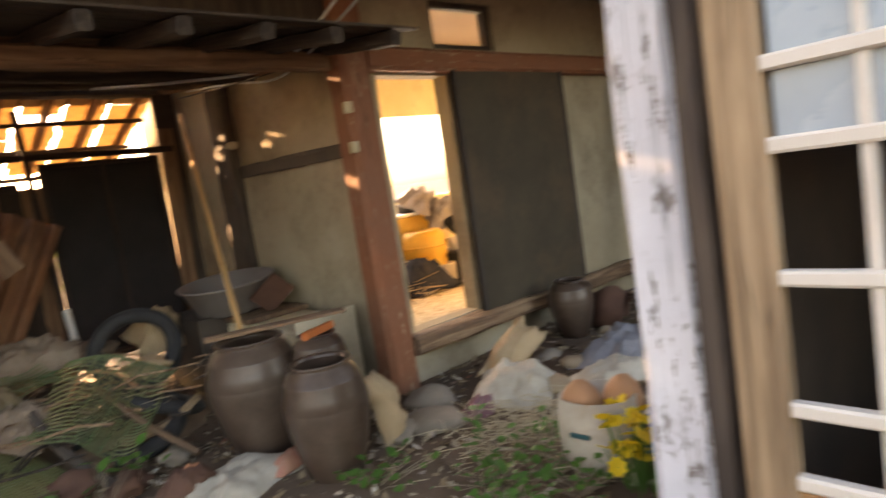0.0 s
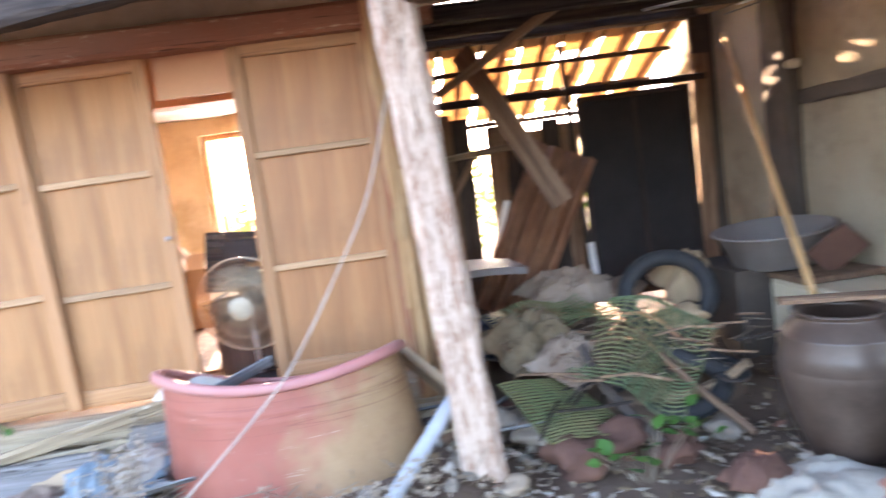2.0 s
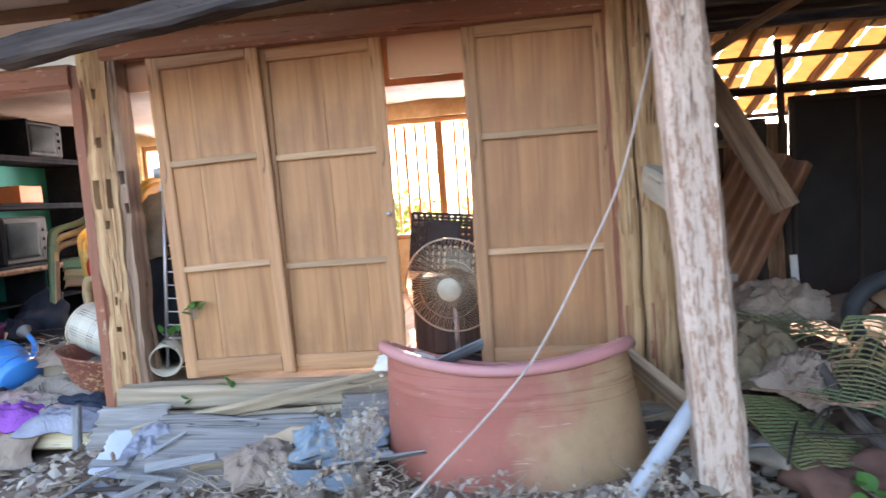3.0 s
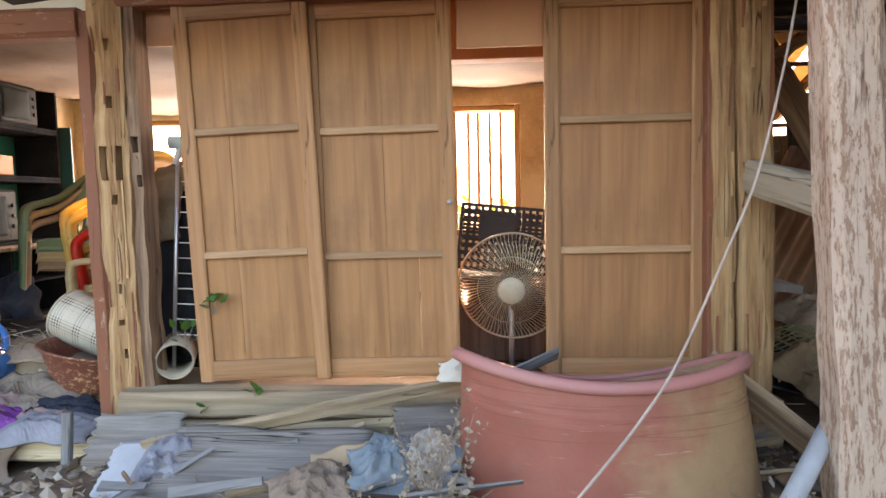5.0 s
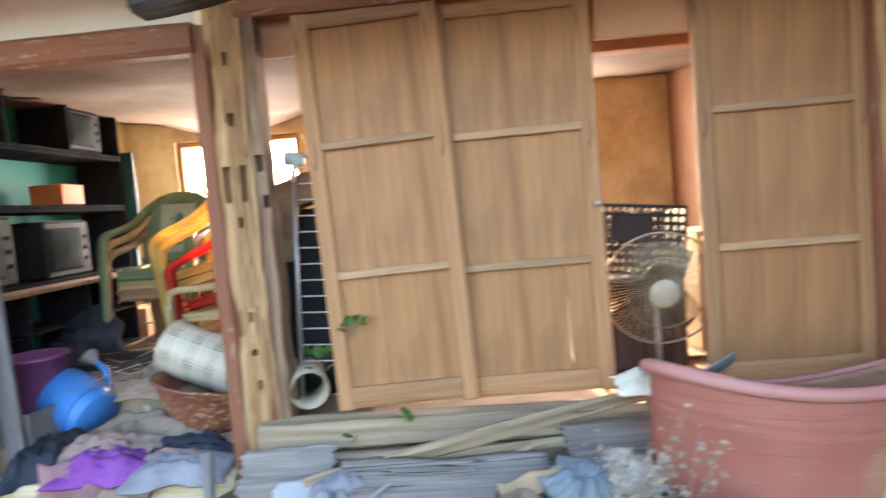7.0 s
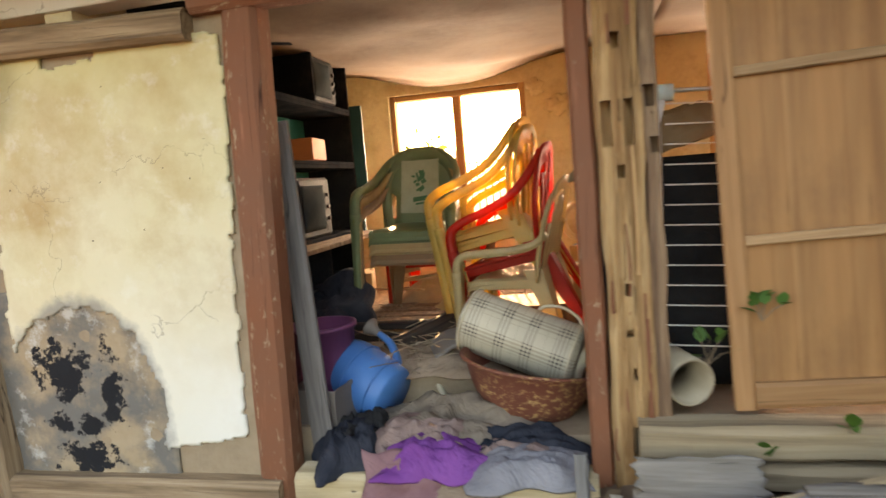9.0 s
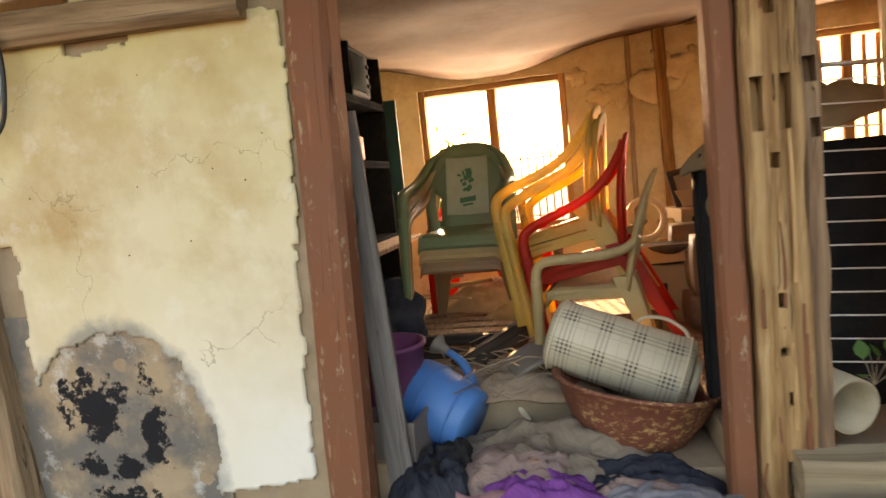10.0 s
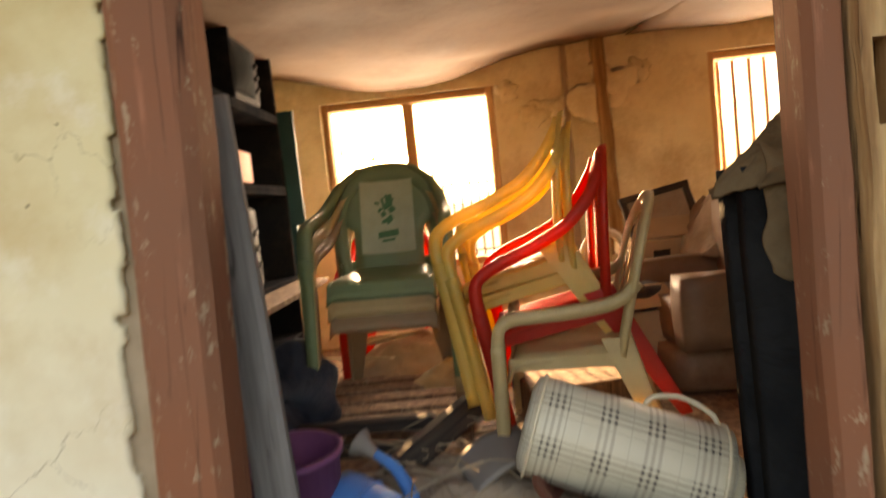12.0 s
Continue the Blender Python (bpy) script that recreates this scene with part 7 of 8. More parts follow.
beam("branch", (0.62, 4.15, 0.45), (0.85, 3.62, 0.05), 0.05, 0.04, M_DARKWOOD, None, "dark bent stick on the heap", "stick", bow=0.04)
tagged(part("hose", tube(spline([(0.85, 4.35, 0.44), (0.98, 4.42, 0.53), (1.12, 4.35, 0.50), (1.2, 4.2, 0.40)], 8), 0.012, 8), M_ORANGEBOARD, None, "", None, True), "orange-brown hose end on the heap", "hose")
straws("straw_litter_2", 0.9, 4.4, 0.36, 0.35, 0.45, 90, 0.05, 0.2, 0.002, M_STALK, "straw strewn over the heap", 8)
straws("stick_tangle", 0.85, 4.55, 0.38, 0.38, 0.5, 46, 0.12, 0.42, 0.008, M_BROWNWOOD, "broken sticks and laths tangled on the heap", 77)
straws("stick_tangle_2", 0.75, 4.2, 0.24, 0.35, 0.35, 34, 0.15, 0.5, 0.008, M_DARKWOOD, "dark twigs strewn at the foot of the heap", 78)
rag("leather_scrap", pose(0.55, 4.25, 0.30, 20, 6, 50), 0.46, 0.34, 0.09, M_CL_BROWN, "crumpled brown leather-like scrap on the heap", 79.0, 0.1, 4.5)
rag("white_sack", pose(1.24, 3.1, 0.0, 0, 0, 24), 0.72, 0.42, 0.04, M_SACK, "torn white woven sack on the ground", 25.0, 0.06, 4, 30, "sack")
rag("red_packet", pose(1.55, 3.02, 0.02, 0, 0, 14), 0.32, 0.12, 0.03, M_PACKET, "red and white torn packet", 26.0, 0.05, 4, 20, "packet")
rag("cinder", pose(1.05, 3.2, 0.06, 0, 0, 20), 0.26, 0.2, 0.04, M_REDSTONE, "rusty brown scrap on the white sack", 27.0, 0.07, 6, 20, "scrap")
rag("yellow_boot_sack", pose(1.98, 2.78, 0.2, 78, 0, 30), 0.18, 0.42, 0.04, M_CARD, "dull yellow plastic sack against the jar", 28.0, 0.08, 4, 22, "sack")


def leafy(x, y, z, n, spread, h, seed, label, size=(0.05, 0.08), mat=M_LEAF):
    rg = random.Random(seed)
    t = thing("weed", pose(x, y, z), label, "plant", "weeds in the yard")
    bm, bs = bmesh.new(), bmesh.new()
    for i in range(n):
        p = Vector((rg.gauss(0, spread), rg.gauss(0, spread), h * rg.uniform(0.35, 1)))
        s = rg.uniform(*size)
        lm = leaf_mesh(s, s * 0.8)
        lm.transform(Matrix.Translation(p) @ pose(0, 0, 0, rg.uniform(-20, 50), rg.uniform(-25, 25), rg.uniform(0, 360)))
        tmp = bpy.data.meshes.new("leaf_tmp")
        lm.to_mesh(tmp)
        lm.free()
        if n <= 16:
            tmp.materials.append(mat)
            place(new("leaf", tmp), pose(x, y, z), t)
            part("stem", tube([(p.x * 0.2, p.y * 0.2, 0), (p.x * 0.6, p.y * 0.6, p.z * 0.6), p], 0.0022, 4), M_STALK, t, "", pose(x, y, z))
            continue
        bm.from_mesh(tmp)
        bpy.data.meshes.remove(tmp)
        add_tube(bs, [(p.x * 0.2, p.y * 0.2, 0), (p.x * 0.6, p.y * 0.6, p.z * 0.6), p], 0.0022, 4)
    if n > 16:
        part("foliage", bm, mat, t, "", pose(x, y, z))
        part("stem_tuft", bs, M_STALK, t, "", pose(x, y, z))
    else:
        bm.free()
        bs.free()
    return t


leafy(0.68, 3.42, 0.0, 16, 0.10, 0.26, 1, "young green weed with round leaves", (0.06, 0.10))
leafy(0.95, 3.62, 0.03, 6, 0.05, 0.2, 2, "young green weed beside red earth", (0.06, 0.09))
leafy(1.62, 2.42, 0.0, 40, 0.12, 0.12, 3, "low green weed before a jar", (0.04, 0.07))
for i, (x, y) in enumerate(((1.95, 1.95), (2.15, 1.75), (1.8, 1.75), (2.35, 1.95), (2.05, 1.55), (1.75, 1.55))):
    leafy(x, y, 0.0, 46, 0.11, 0.12, 10 + i, "patch of low green weeds in the yard", (0.03, 0.06))
leafy(2.3, 2.35, 0.0, 8, 0.05, 0.16, 30, "small weed in dry litter", (0.05, 0.07))
straws("straw_litter_3", 2.5, 2.15, 0.0, 0.28, 0.2, 420, 0.05, 0.22, 0.0025, M_STRAW, "pale dry straw on the ground", 9)

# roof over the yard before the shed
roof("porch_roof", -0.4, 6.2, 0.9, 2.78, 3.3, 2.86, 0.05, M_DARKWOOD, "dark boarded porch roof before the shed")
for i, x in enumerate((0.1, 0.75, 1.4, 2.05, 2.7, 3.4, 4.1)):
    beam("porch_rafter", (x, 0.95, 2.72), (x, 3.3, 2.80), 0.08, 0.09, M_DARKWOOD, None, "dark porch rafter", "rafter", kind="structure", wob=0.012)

# ---- before the kitchen ----
rag("white_sack", pose(2.95, 2.62, 0.0, 6, 0, 30), 0.66, 0.5, 0.045, M_SACK, "white woven sack on the ground by the step", 31.0, 0.11, 3, 34, "sack")
rag("white_sack", pose(3.35, 2.15, 0.0, 0, 0, -10), 0.6, 0.4, 0.04, M_SACK, "flat white sack lying on the ground", 32.0, 0.07, 3.5, 28, "sack")
rag("grey_sack", pose(3.85, 2.35, 0.0, 0, 0, 10), 0.9, 0.5, 0.06, M_CL_GREY, "grey plastic sheet on the ground", 33.0, 0.1, 4, 28, "sheet")
rag("yellow_board", pose(3.25, 2.88, 0.12, 20, -24, 8), 0.62, 0.26, 0.03, M_CARD, "bent yellow cardboard before the kitchen step", 34.0, 0.09, 2.5, 22, "cardboard")
rag("red_cloth", pose(2.66, 2.62, 0.0, 0, 0, 10), 0.4, 0.2, 0.03, M_CL_MAUVE, "dull red cloth under a sack", 35.0, 0.05, 4, 22)
tagged(part("flat_stone", rock(0.2, 71, 3, 0.3, 0.2), M_STONE, None, "", pose(2.3, 2.72, 0.02), True), "flat grey stepping stone", "stone", "loose stones")
tagged(part("flat_stone", rock(0.17, 72, 3, 0.5, 0.3), M_STONE, None, "", pose(2.55, 3.0, 0.02), True), "post base stone by the red post", "stone", "loose stones")
tagged(part("clay_pot", lathe([(0, 0), (0.12, 0), (0.2, 0.12), (0.21, 0.2), (0.17, 0.27), (0.18, 0.29), (0.16, 0.29), (0.18, 0.2), (0.1, 0.03), (0, 0.03)], 36), M_REDSTONE, None, "", pose(4.45, 3.0, 0.14, 100, 0, 20), True), "red clay pot lying behind a jar", "pot")
tagged(part("clay_pot", rock(0.24, 75, 3, 0.8, 0.15), M_MUD, None, "", pose(4.4, 2.1, 0.15), True), "brown rounded bundle on the ground", "bundle")
for i in range(26):
    x, y = 3.0 + 2.4 * rng.random(), 1.6 + 1.5 * rng.random()
    tagged(part("rubble_stone", rock(0.04 + 0.07 * rng.random(), i + 90, 2, 0.6, 0.4), M_STONE if i % 3 else M_MUD, None, "", pose(x, y, 0.01, 0, 0, 50 * i), True), "small stone in the yard litter", "stone", "loose stones")
feed = thing("feed_bag", pose(2.35, 1.6, 0.0), "open white feed bag holding two gourds", "bag")
part("bag_body", lathe([(0, 0), (0.16, 0), (0.19, 0.04), (0.185, 0.2), (0.175, 0.34), (0.165, 0.34), (0.17, 0.1), (0, 0.06)], 28, 0.12, 3), M_SACK, feed, "", pose(2.35, 1.6, 0.0), True)
part("bag_stripe", box(0.014, 0.10, 0.022, 0.004), M_TEALDARK, feed, "faded dark blue print", pose(2.166, 1.6, 0.2))
for x, y in ((2.3, 1.66), (2.42, 1.52)):
    tagged(part("gourd", rock(0.09, x, 3, 1.2, 0.15), M_ORANGEBOARD, None, "", pose(x, y, 0.30), True), "orange gourd standing in a feed bag", "gourd", "gourds")
fl = thing("flower_clump", pose(2.22, 1.36, 0.0), "clump of sunlit yellow flowers", "flowers")
rgf = random.Random(5)
for i in range(48):
    p = Vector((rgf.gauss(0, 0.09), rgf.gauss(0, 0.08), rgf.uniform(0.14, 0.33)))
    b = bmesh.new()
    for k in range(8):
        lm = leaf_mesh(0.045, 0.036)
        lm.transform(pose(0, 0, 0, 15, 0, 45 * k))
        tmp = bpy.data.meshes.new("petal_tmp")
        lm.to_mesh(tmp)
        lm.free()
        b.from_mesh(tmp)
        bpy.data.meshes.remove(tmp)
    part("flower", b, M_FLOWER, fl, "", pose(2.22, 1.36, 0) @ Matrix.Translation(p) @ pose(0, 0, 0, rgf.uniform(-50, 50), rgf.uniform(-50, 50), 0))
    part("stem", tube([(2.22 + p.x * 0.4, 1.36 + p.y * 0.4, 0), (2.22 + p.x, 1.36 + p.y, p.z)], 0.003, 4), M_LEAF, fl, "", I4)
# lean-to side with gaps and a prop
for i in range(16):
    y = -0.6 + 0.25 * i
    beam("side_board", (5.9, y, -0.02), (5.9, y + 0.02, 2.75), 0.24, 0.022, M_DARKWOOD, None, "dark upright board of the lean-to", "board", roll=90, group="lean-to boards")
beam("prop", (5.3, 2.9, 0.0), (5.75, 3.1, 2.2), 0.06, 0.06, M_DARKWOOD, None, "dark pole leaning in the corner", "pole")

# kitchen things behind the door
kt = thing("transom_window", pose(3.77, 3.45, 2.36), "small frosted window above the kitchen lintel", "window", "", "structure")
for p0, p1 in (((3.44, 3.45, 2.36), (3.44, 3.45, 2.72)), ((4.10, 3.45, 2.36), (4.10, 3.45, 2.72)), ((3.46, 3.45, 2.38), (4.08, 3.45, 2.38)), ((3.46, 3.45, 2.70), (4.08, 3.45, 2.70))):
    beam("frame", p0, p1, 0.05, 0.09, M_DARKWOOD, kt)
part("pane", box(0.6, 0.004, 0.3), M_GLASS, kt, "", pose(3.77, 3.45, 2.54))
kc = thing("kitchen_cabinet", pose(4.4, 5.3, 0.36), "yellow kitchen cabinet by the window", "cabinet")
part("body", box(0.9, 0.5, 0.7, 0.01), M_CH_YELLOW, kc, "", pose(4.35, 5.28, 0.71))
part("worktop", box(0.95, 0.55, 0.03, 0.006), M_STEEL, kc, "", pose(4.35, 5.28, 1.075))
for i, (x, y, z, r, h, mat, nm) in enumerate(((4.1, 5.25, 1.09, 0.1, 0.14, M_STEEL, "pot"), (4.3, 5.3, 1.09, 0.07, 0.2, M_WHITEPLASTIC, "bottle"), (4.55, 5.25, 1.09, 0.12, 0.1, M_BLACK, "pan"), (4.1, 4.75, 0.36, 0.15, 0.3, M_CREAM, "pail"), (4.25, 4.5, 0.36, 0.12, 0.22, M_STEEL, "pail"))):
    tagged(part(nm, lathe([(0, 0), (r * 0.9, 0), (r, h * 0.1), (r, h * 0.95), (r * 1.04, h), (r * 0.95, h), (r * 0.9, h * 0.2), (0, h * 0.15)], 28), mat, None, "", pose(x, y, z), True), "kitchen " + nm + " standing in the bright kitchen", nm)
for i in range(16):
    x, y = 3.55 + 0.9 * rng.random(), 4.4 + 1.0 * rng.random()
    s = rng.uniform(0.10, 0.24)
    mt = (M_STEEL, M_BLACK, M_WHITEPLASTIC, M_CH_YELLOW, M_CARD, M_GREYPL)[i % 6]
    tagged(part("kitchen_box", box(s, s * rng.uniform(0.6, 1.2), s * rng.uniform(0.5, 1.6), 0.012), mt, None, "", pose(x, y, 0.36 + s * 0.45 + (0.16 if y > 4.8 else 0.0), rng.gauss(0, 12), rng.gauss(0, 12), rng.uniform(0, 90))), "box or tin thrown down on the kitchen floor", "box", "clutter in the kitchen")
rag("kitchen_litter", pose(4.0, 4.7, 0.36), 0.6, 0.8, 0.1, M_CL_DARK, "dark litter heaped on the kitchen floor", 41.0, 0.2, 5, 28, "litter")
fr = thing("yellow_drum", pose(4.25, 4.75, 0.36), "tall yellow plastic drum lit from the kitchen window", "drum")
part("drum_body", lathe([(0, 0), (0.20, 0), (0.225, 0.03), (0.23, 0.25), (0.222, 0.27), (0.23, 0.29), (0.225, 0.50), (0.19, 0.55), (0.17, 0.56), (0.16, 0.53), (0.2, 0.1), (0, 0.05)], 36, 0.02, 9), M_CH_YELLOW, fr, "", None, True)
part("drum_hoop", tube(circle(0.228, 36, 0.40), 0.012, 8, True), M_CH_YELLOW, fr, "", None, True)
for k, (x, y, z, r, h, mt, nm) in enumerate(((4.62, 4.62, 0.66, 0.13, 0.14, M_WHITEPLASTIC, "bowl"), (4.78, 4.50, 0.44, 0.14, 0.12, M_CH_YELLOW, "bowl"), (4.88, 4.72, 0.36, 0.11, 0.3, M_CREAM, "pail"), (4.55, 4.42, 0.36, 0.10, 0.08, M_WHITEPLASTIC, "bowl"), (4.3, 4.20, 0.36, 0.09, 0.05, M_STEEL, "bowl"))):
    tagged(part(nm, lathe([(0, 0), (r * 0.6, 0), (r * 0.7, h * 0.15), (r, h * 0.95), (r * 1.05, h), (r * 0.95, h), (r * 0.62, h * 0.25), (0, h * 0.15)], 28), mt, None, "", pose(x, y, z, 8 * (k % 3) - 8, 10 * (k % 2), 0), True), "sunlit " + nm + " among kitchen clutter", nm, "clutter in the kitchen")
tagged(part("kitchen_stand", box(0.7, 0.42, 0.3, 0.012), M_BLACK, None, "", pose(4.72, 4.66, 0.51, 0, 0, 8)), "low dark stand under bowls in the kitchen", "stand")
rag("hung_cloth", pose(4.95, 4.75, 0.80, 50, -10, 20), 0.6, 0.5, 0.10, M_CL_BLACK, "dark coat thrown over kitchen clutter", 43.0, 0.14)
rag("grey_cloth", pose(4.75, 4.95, 0.98, 35, 0, -10), 0.5, 0.4, 0.09, M_CL_GREY, "grey cloth heaped under the kitchen window", 44.5, 0.14)
straws("kitchen_sticks", 3.8, 4.5, 0.40, 0.25, 0.3, 60, 0.1, 0.5, 0.006, M_STALK, "sticks and wire on the kitchen floor", 19)
rag("hung_cloth", pose(4.6, 5.15, 1.15, 30, 0, 20), 0.5, 0.4, 0.08, M_CL_GREY, "grey cloth thrown over the kitchen worktop", 42.0, 0.12)

# ---- cables, rope, poles by the facade ----
tagged(part("cable", tube(spline([(2.3, 2.4, 2.75), (2.25, 3.0, 2.45), (2.2, 3.6, 2.26), (1.9, 4.4, 2.33), (1.6, 5.2, 2.45)], 8), 0.010, 6), M_CABLE, None, "", None, True), "pale cable hanging under the shed roof", "cable", "cables")
tagged(part("cable", tube(spline([(2.5, 2.2, 2.8), (2.38, 3.1, 2.42), (2.3, 3.7, 2.22), (2.4, 4.6, 2.36), (2.45, 5.5, 2.48)], 8), 0.008, 6), M_CABLE, None, "", None, True), "second pale cable along the kitchen wall", "cable", "cables")
tagged(part("cable", tube(spline([(2.52, 3.3, 2.3), (2.3, 4.0, 2.28), (2.45, 4.8, 2.38), (2.5, 5.8, 2.48)], 8), 0.006, 6), M_WIRE, None, "", None, True), "dark cable below the wall rafter", "cable", "cables")
tagged(part("rope", tube(spline([(-0.10, 3.82, 2.46), (-0.188, 3.75, 2.083), (-0.266, 3.68, 1.80), (-0.394, 3.58, 1.42), (-0.555, 3.46, 1.127), (-0.756, 3.30, 0.81), (-0.913, 3.18, 0.644), (-1.109, 3.05, 0.477), (-1.34, 2.90, 0.29), (-1.62, 2.74, 0.09)], 8), 0.0052, 8), M_ROPE, None, "", None, True), "pale rope hanging from the eave to the ground", "rope")
tagged(part("plastic_pole", tube([(-0.50, 3.28, 0.12), (-0.04, 3.64, 0.56)], 0.036, 14), M_CONCRETE, None, "", None, True), "dirty grey-white pipe leaning on the yard post", "pipe")
beam("loose_plank", (-0.38, 4.1, 0.60), (0.05, 3.75, 0.24), 0.16, 0.05, M_GREYWOOD, None, "grey plank slanting behind the yard post", "plank", roll=60)
beam("eave_log", (-3.34, 3.78, 2.27), (-0.3, 3.50, 2.52), 0.13, 0.13, M_DARKWOOD, None, "dark bluish eave log with a pointed end", "log", wob=0.016)
wires = thing("wire_bundle", pose(-6.0, 4.25, 2.2), "black and grey wires dangling from the wall plate", "wires")
for pts, mt in (([(-6.6, 4.28, 1.95), (-6.2, 4.26, 1.90), (-6.02, 4.25, 2.02), (-5.98, 4.25, 2.25)], M_WIRE), ([(-5.99, 4.24, 2.28), (-5.97, 4.24, 2.05), (-6.0, 4.24, 1.90), (-6.1, 4.24, 1.82)], M_CABLE), ([(-6.0, 4.24, 2.28), (-5.95, 4.24, 2.08), (-5.98, 4.24, 1.86), (-6.05, 4.24, 1.77)], M_WIRE), ([(-6.5, 4.25, 2.36), (-6.25, 4.22, 2.28), (-6.05, 4.22, 2.36), (-5.9, 4.24, 2.3)], M_WIRE)):
    part("wire", tube(spline(pts, 6), 0.009, 6), mt, wires, "", I4, True)
meter = thing("fuse_box", pose(-6.2, 4.24, 2.33), "small dark fuse box under the eave", "fuse box")
part("case", box(0.16, 0.1, 0.12, 0.01), M_BLACK, meter, "", pose(-6.2, 4.23, 2.35))
part("knob", lathe([(0, 0), (0.02, 0), (0.018, 0.03), (0, 0.03)], 14), M_WHITEPLASTIC, meter, "", pose(-6.15, 4.18, 2.33, 90), True)

# ---- bank of rubble before the panels ----
beam("long_plank", (-2.90, 3.86, 0.295), (-1.40, 4.08, 0.535), 0.07, 0.03, M_SILL, None, "long weathered plank lying aslant on the bank", "plank", roll=25, wob=0.010)
beam("lath_end", (-1.36, 3.98, 0.54), (-1.05, 4.13, 0.635), 0.075, 0.02, M_GREYBOARD, None, "grey lath end behind the tub's lip", "lath", roll=40)
beam("short_plank", (-2.45, 4.05, 0.27), (-1.7, 4.12, 0.30), 0.09, 0.05, M_PALEWOOD, None, "broken pale plank under the sill", "plank", roll=30)
beam("thin_lath", (-2.98, 3.25, 0.17), (-2.63, 3.85, 0.30), 0.045, 0.02, M_GREYBOARD, None, "thin grey lath on the bank", "lath", roll=80)
beam("stake", (-3.42, 4.08, 0.02), (-3.42, 4.12, 0.36), 0.05, 0.03, M_GREYBOARD, None, "short grey stake before the threshold", "stake")


def slab(sx, sy, seed, th=0.02):
    return sheet(sx, sy, 20, 30, lambda u, v: Vector((0.035 * noise.noise(Vector((v * 14, seed, 0))), 0.02 * noise.noise(Vector((u * 3, seed, 5))), 0.008 * noise.noise(Vector((u * 2, v * 2, seed))) + 0.0015 * noise.noise(Vector((u * 3, v * 22, seed))))), th)


for x, y, z, sx, sy, rx, ry, rz, mat, lab, sd_ in ((-2.3, 3.62, 0.24, 0.85, 0.62, 24, 2, 4, M_GREYBOARD_FLAT, "silver-grey rotten board on the bank", 3), (-2.85, 3.7, 0.20, 0.34, 0.42, 30, 0, 0, M_CONCRETE, "whitish sheet of board on the bank", 5), (-3.02, 3.98, 0.26, 0.42, 0.3, 48, 0, 0, M_GREYBOARD_FLAT, "grey board under the sill", 7), (-1.72, 3.6, 0.28, 0.40, 0.42, 22, 4, -14, M_BLUETARP, "faded blue tarpaulin scrap on the bank", 9), (-1.95, 3.62, 0.25, 0.26, 0.3, 40, -8, 10, M_CARD, "tan sheet standing in the bank", 11), (-1.55, 3.98, 0.33, 0.5, 0.3, 30, 0, 4, M_GREYBOARD_FLAT, "grey board end by the tub", 13), (-2.6, 3.1, 0.13, 0.7, 0.4, 6, 0, 8, M_GREYBOARD_FLAT, "crumpled greyish sheet on the ground", 15), (-1.6, 3.08, 0.14, 0.6, 0.36, 6, 0, -6, M_GREYBOARD_FLAT, "grey rotten sheet on the ground", 17)):
    tagged(part("rotten_board", slab(sx, sy, sd_), mat, None, "", pose(x, y, z, rx, ry, rz), True), lab, "board", "boards on the bank")
rag("crumpled_paper", pose(-1.44, 3.99, 0.575, 14, 6, 8), 0.30, 0.16, 0.03, M_PAPER, "crumpled white paper lying on the plank's end", 44.0, 0.045, 5, 30, "paper")
rgs = random.Random(11)
stones = bmesh.new()
for i in range(420):
    x, y = rgs.uniform(-6.2, 0.2), rgs.uniform(2.9, 4.2)
    r = rgs.uniform(0.012, 0.05)
    b = rock(r, i, 1, 0.65, 0.45)
    b.transform(pose(x, y, bank(x, y) + r * 0.2, 0, 0, rgs.uniform(0, 360)))
    tmp = bpy.data.meshes.new("stone_tmp")
    b.to_mesh(tmp)
    b.free()
    stones.from_mesh(tmp)
    bpy.data.meshes.remove(tmp)
tagged(part("gravel", stones, M_STONE), "small rubble and chips scattered on the bank", "gravel", kind="stuff")
for i in range(20):
    x = rgs.uniform(-3.05, 0.1)
    y = rgs.uniform(3.2, 4.15)
    r = rgs.uniform(0.04, 0.095)
    tagged(part("rubble_stone", rock(r, i + 140, 3, 0.5, 0.75), M_STONE if i % 3 else M_MUD, None, "", pose(x, y, bank(x, y) + 0.02, 0, 0, 37 * i), True), "rough stone in the bank of rubble", "stone", "stones of the bank")
# Darker than the mud plinth: the shade under the sill is in the colour.
block("plinth", -6.3, -3.1, 4.36, 4.5, -0.2, 0.04, M_DARKBROWN, "earth plinth under the house, its shade set in the colour", "wall")
block("plinth_2", -3.1, 0.05, 4.28, 4.5, -0.2, 0.36, M_MUD, "earth plinth behind the sill", "wall")


rgd = random.Random(501)
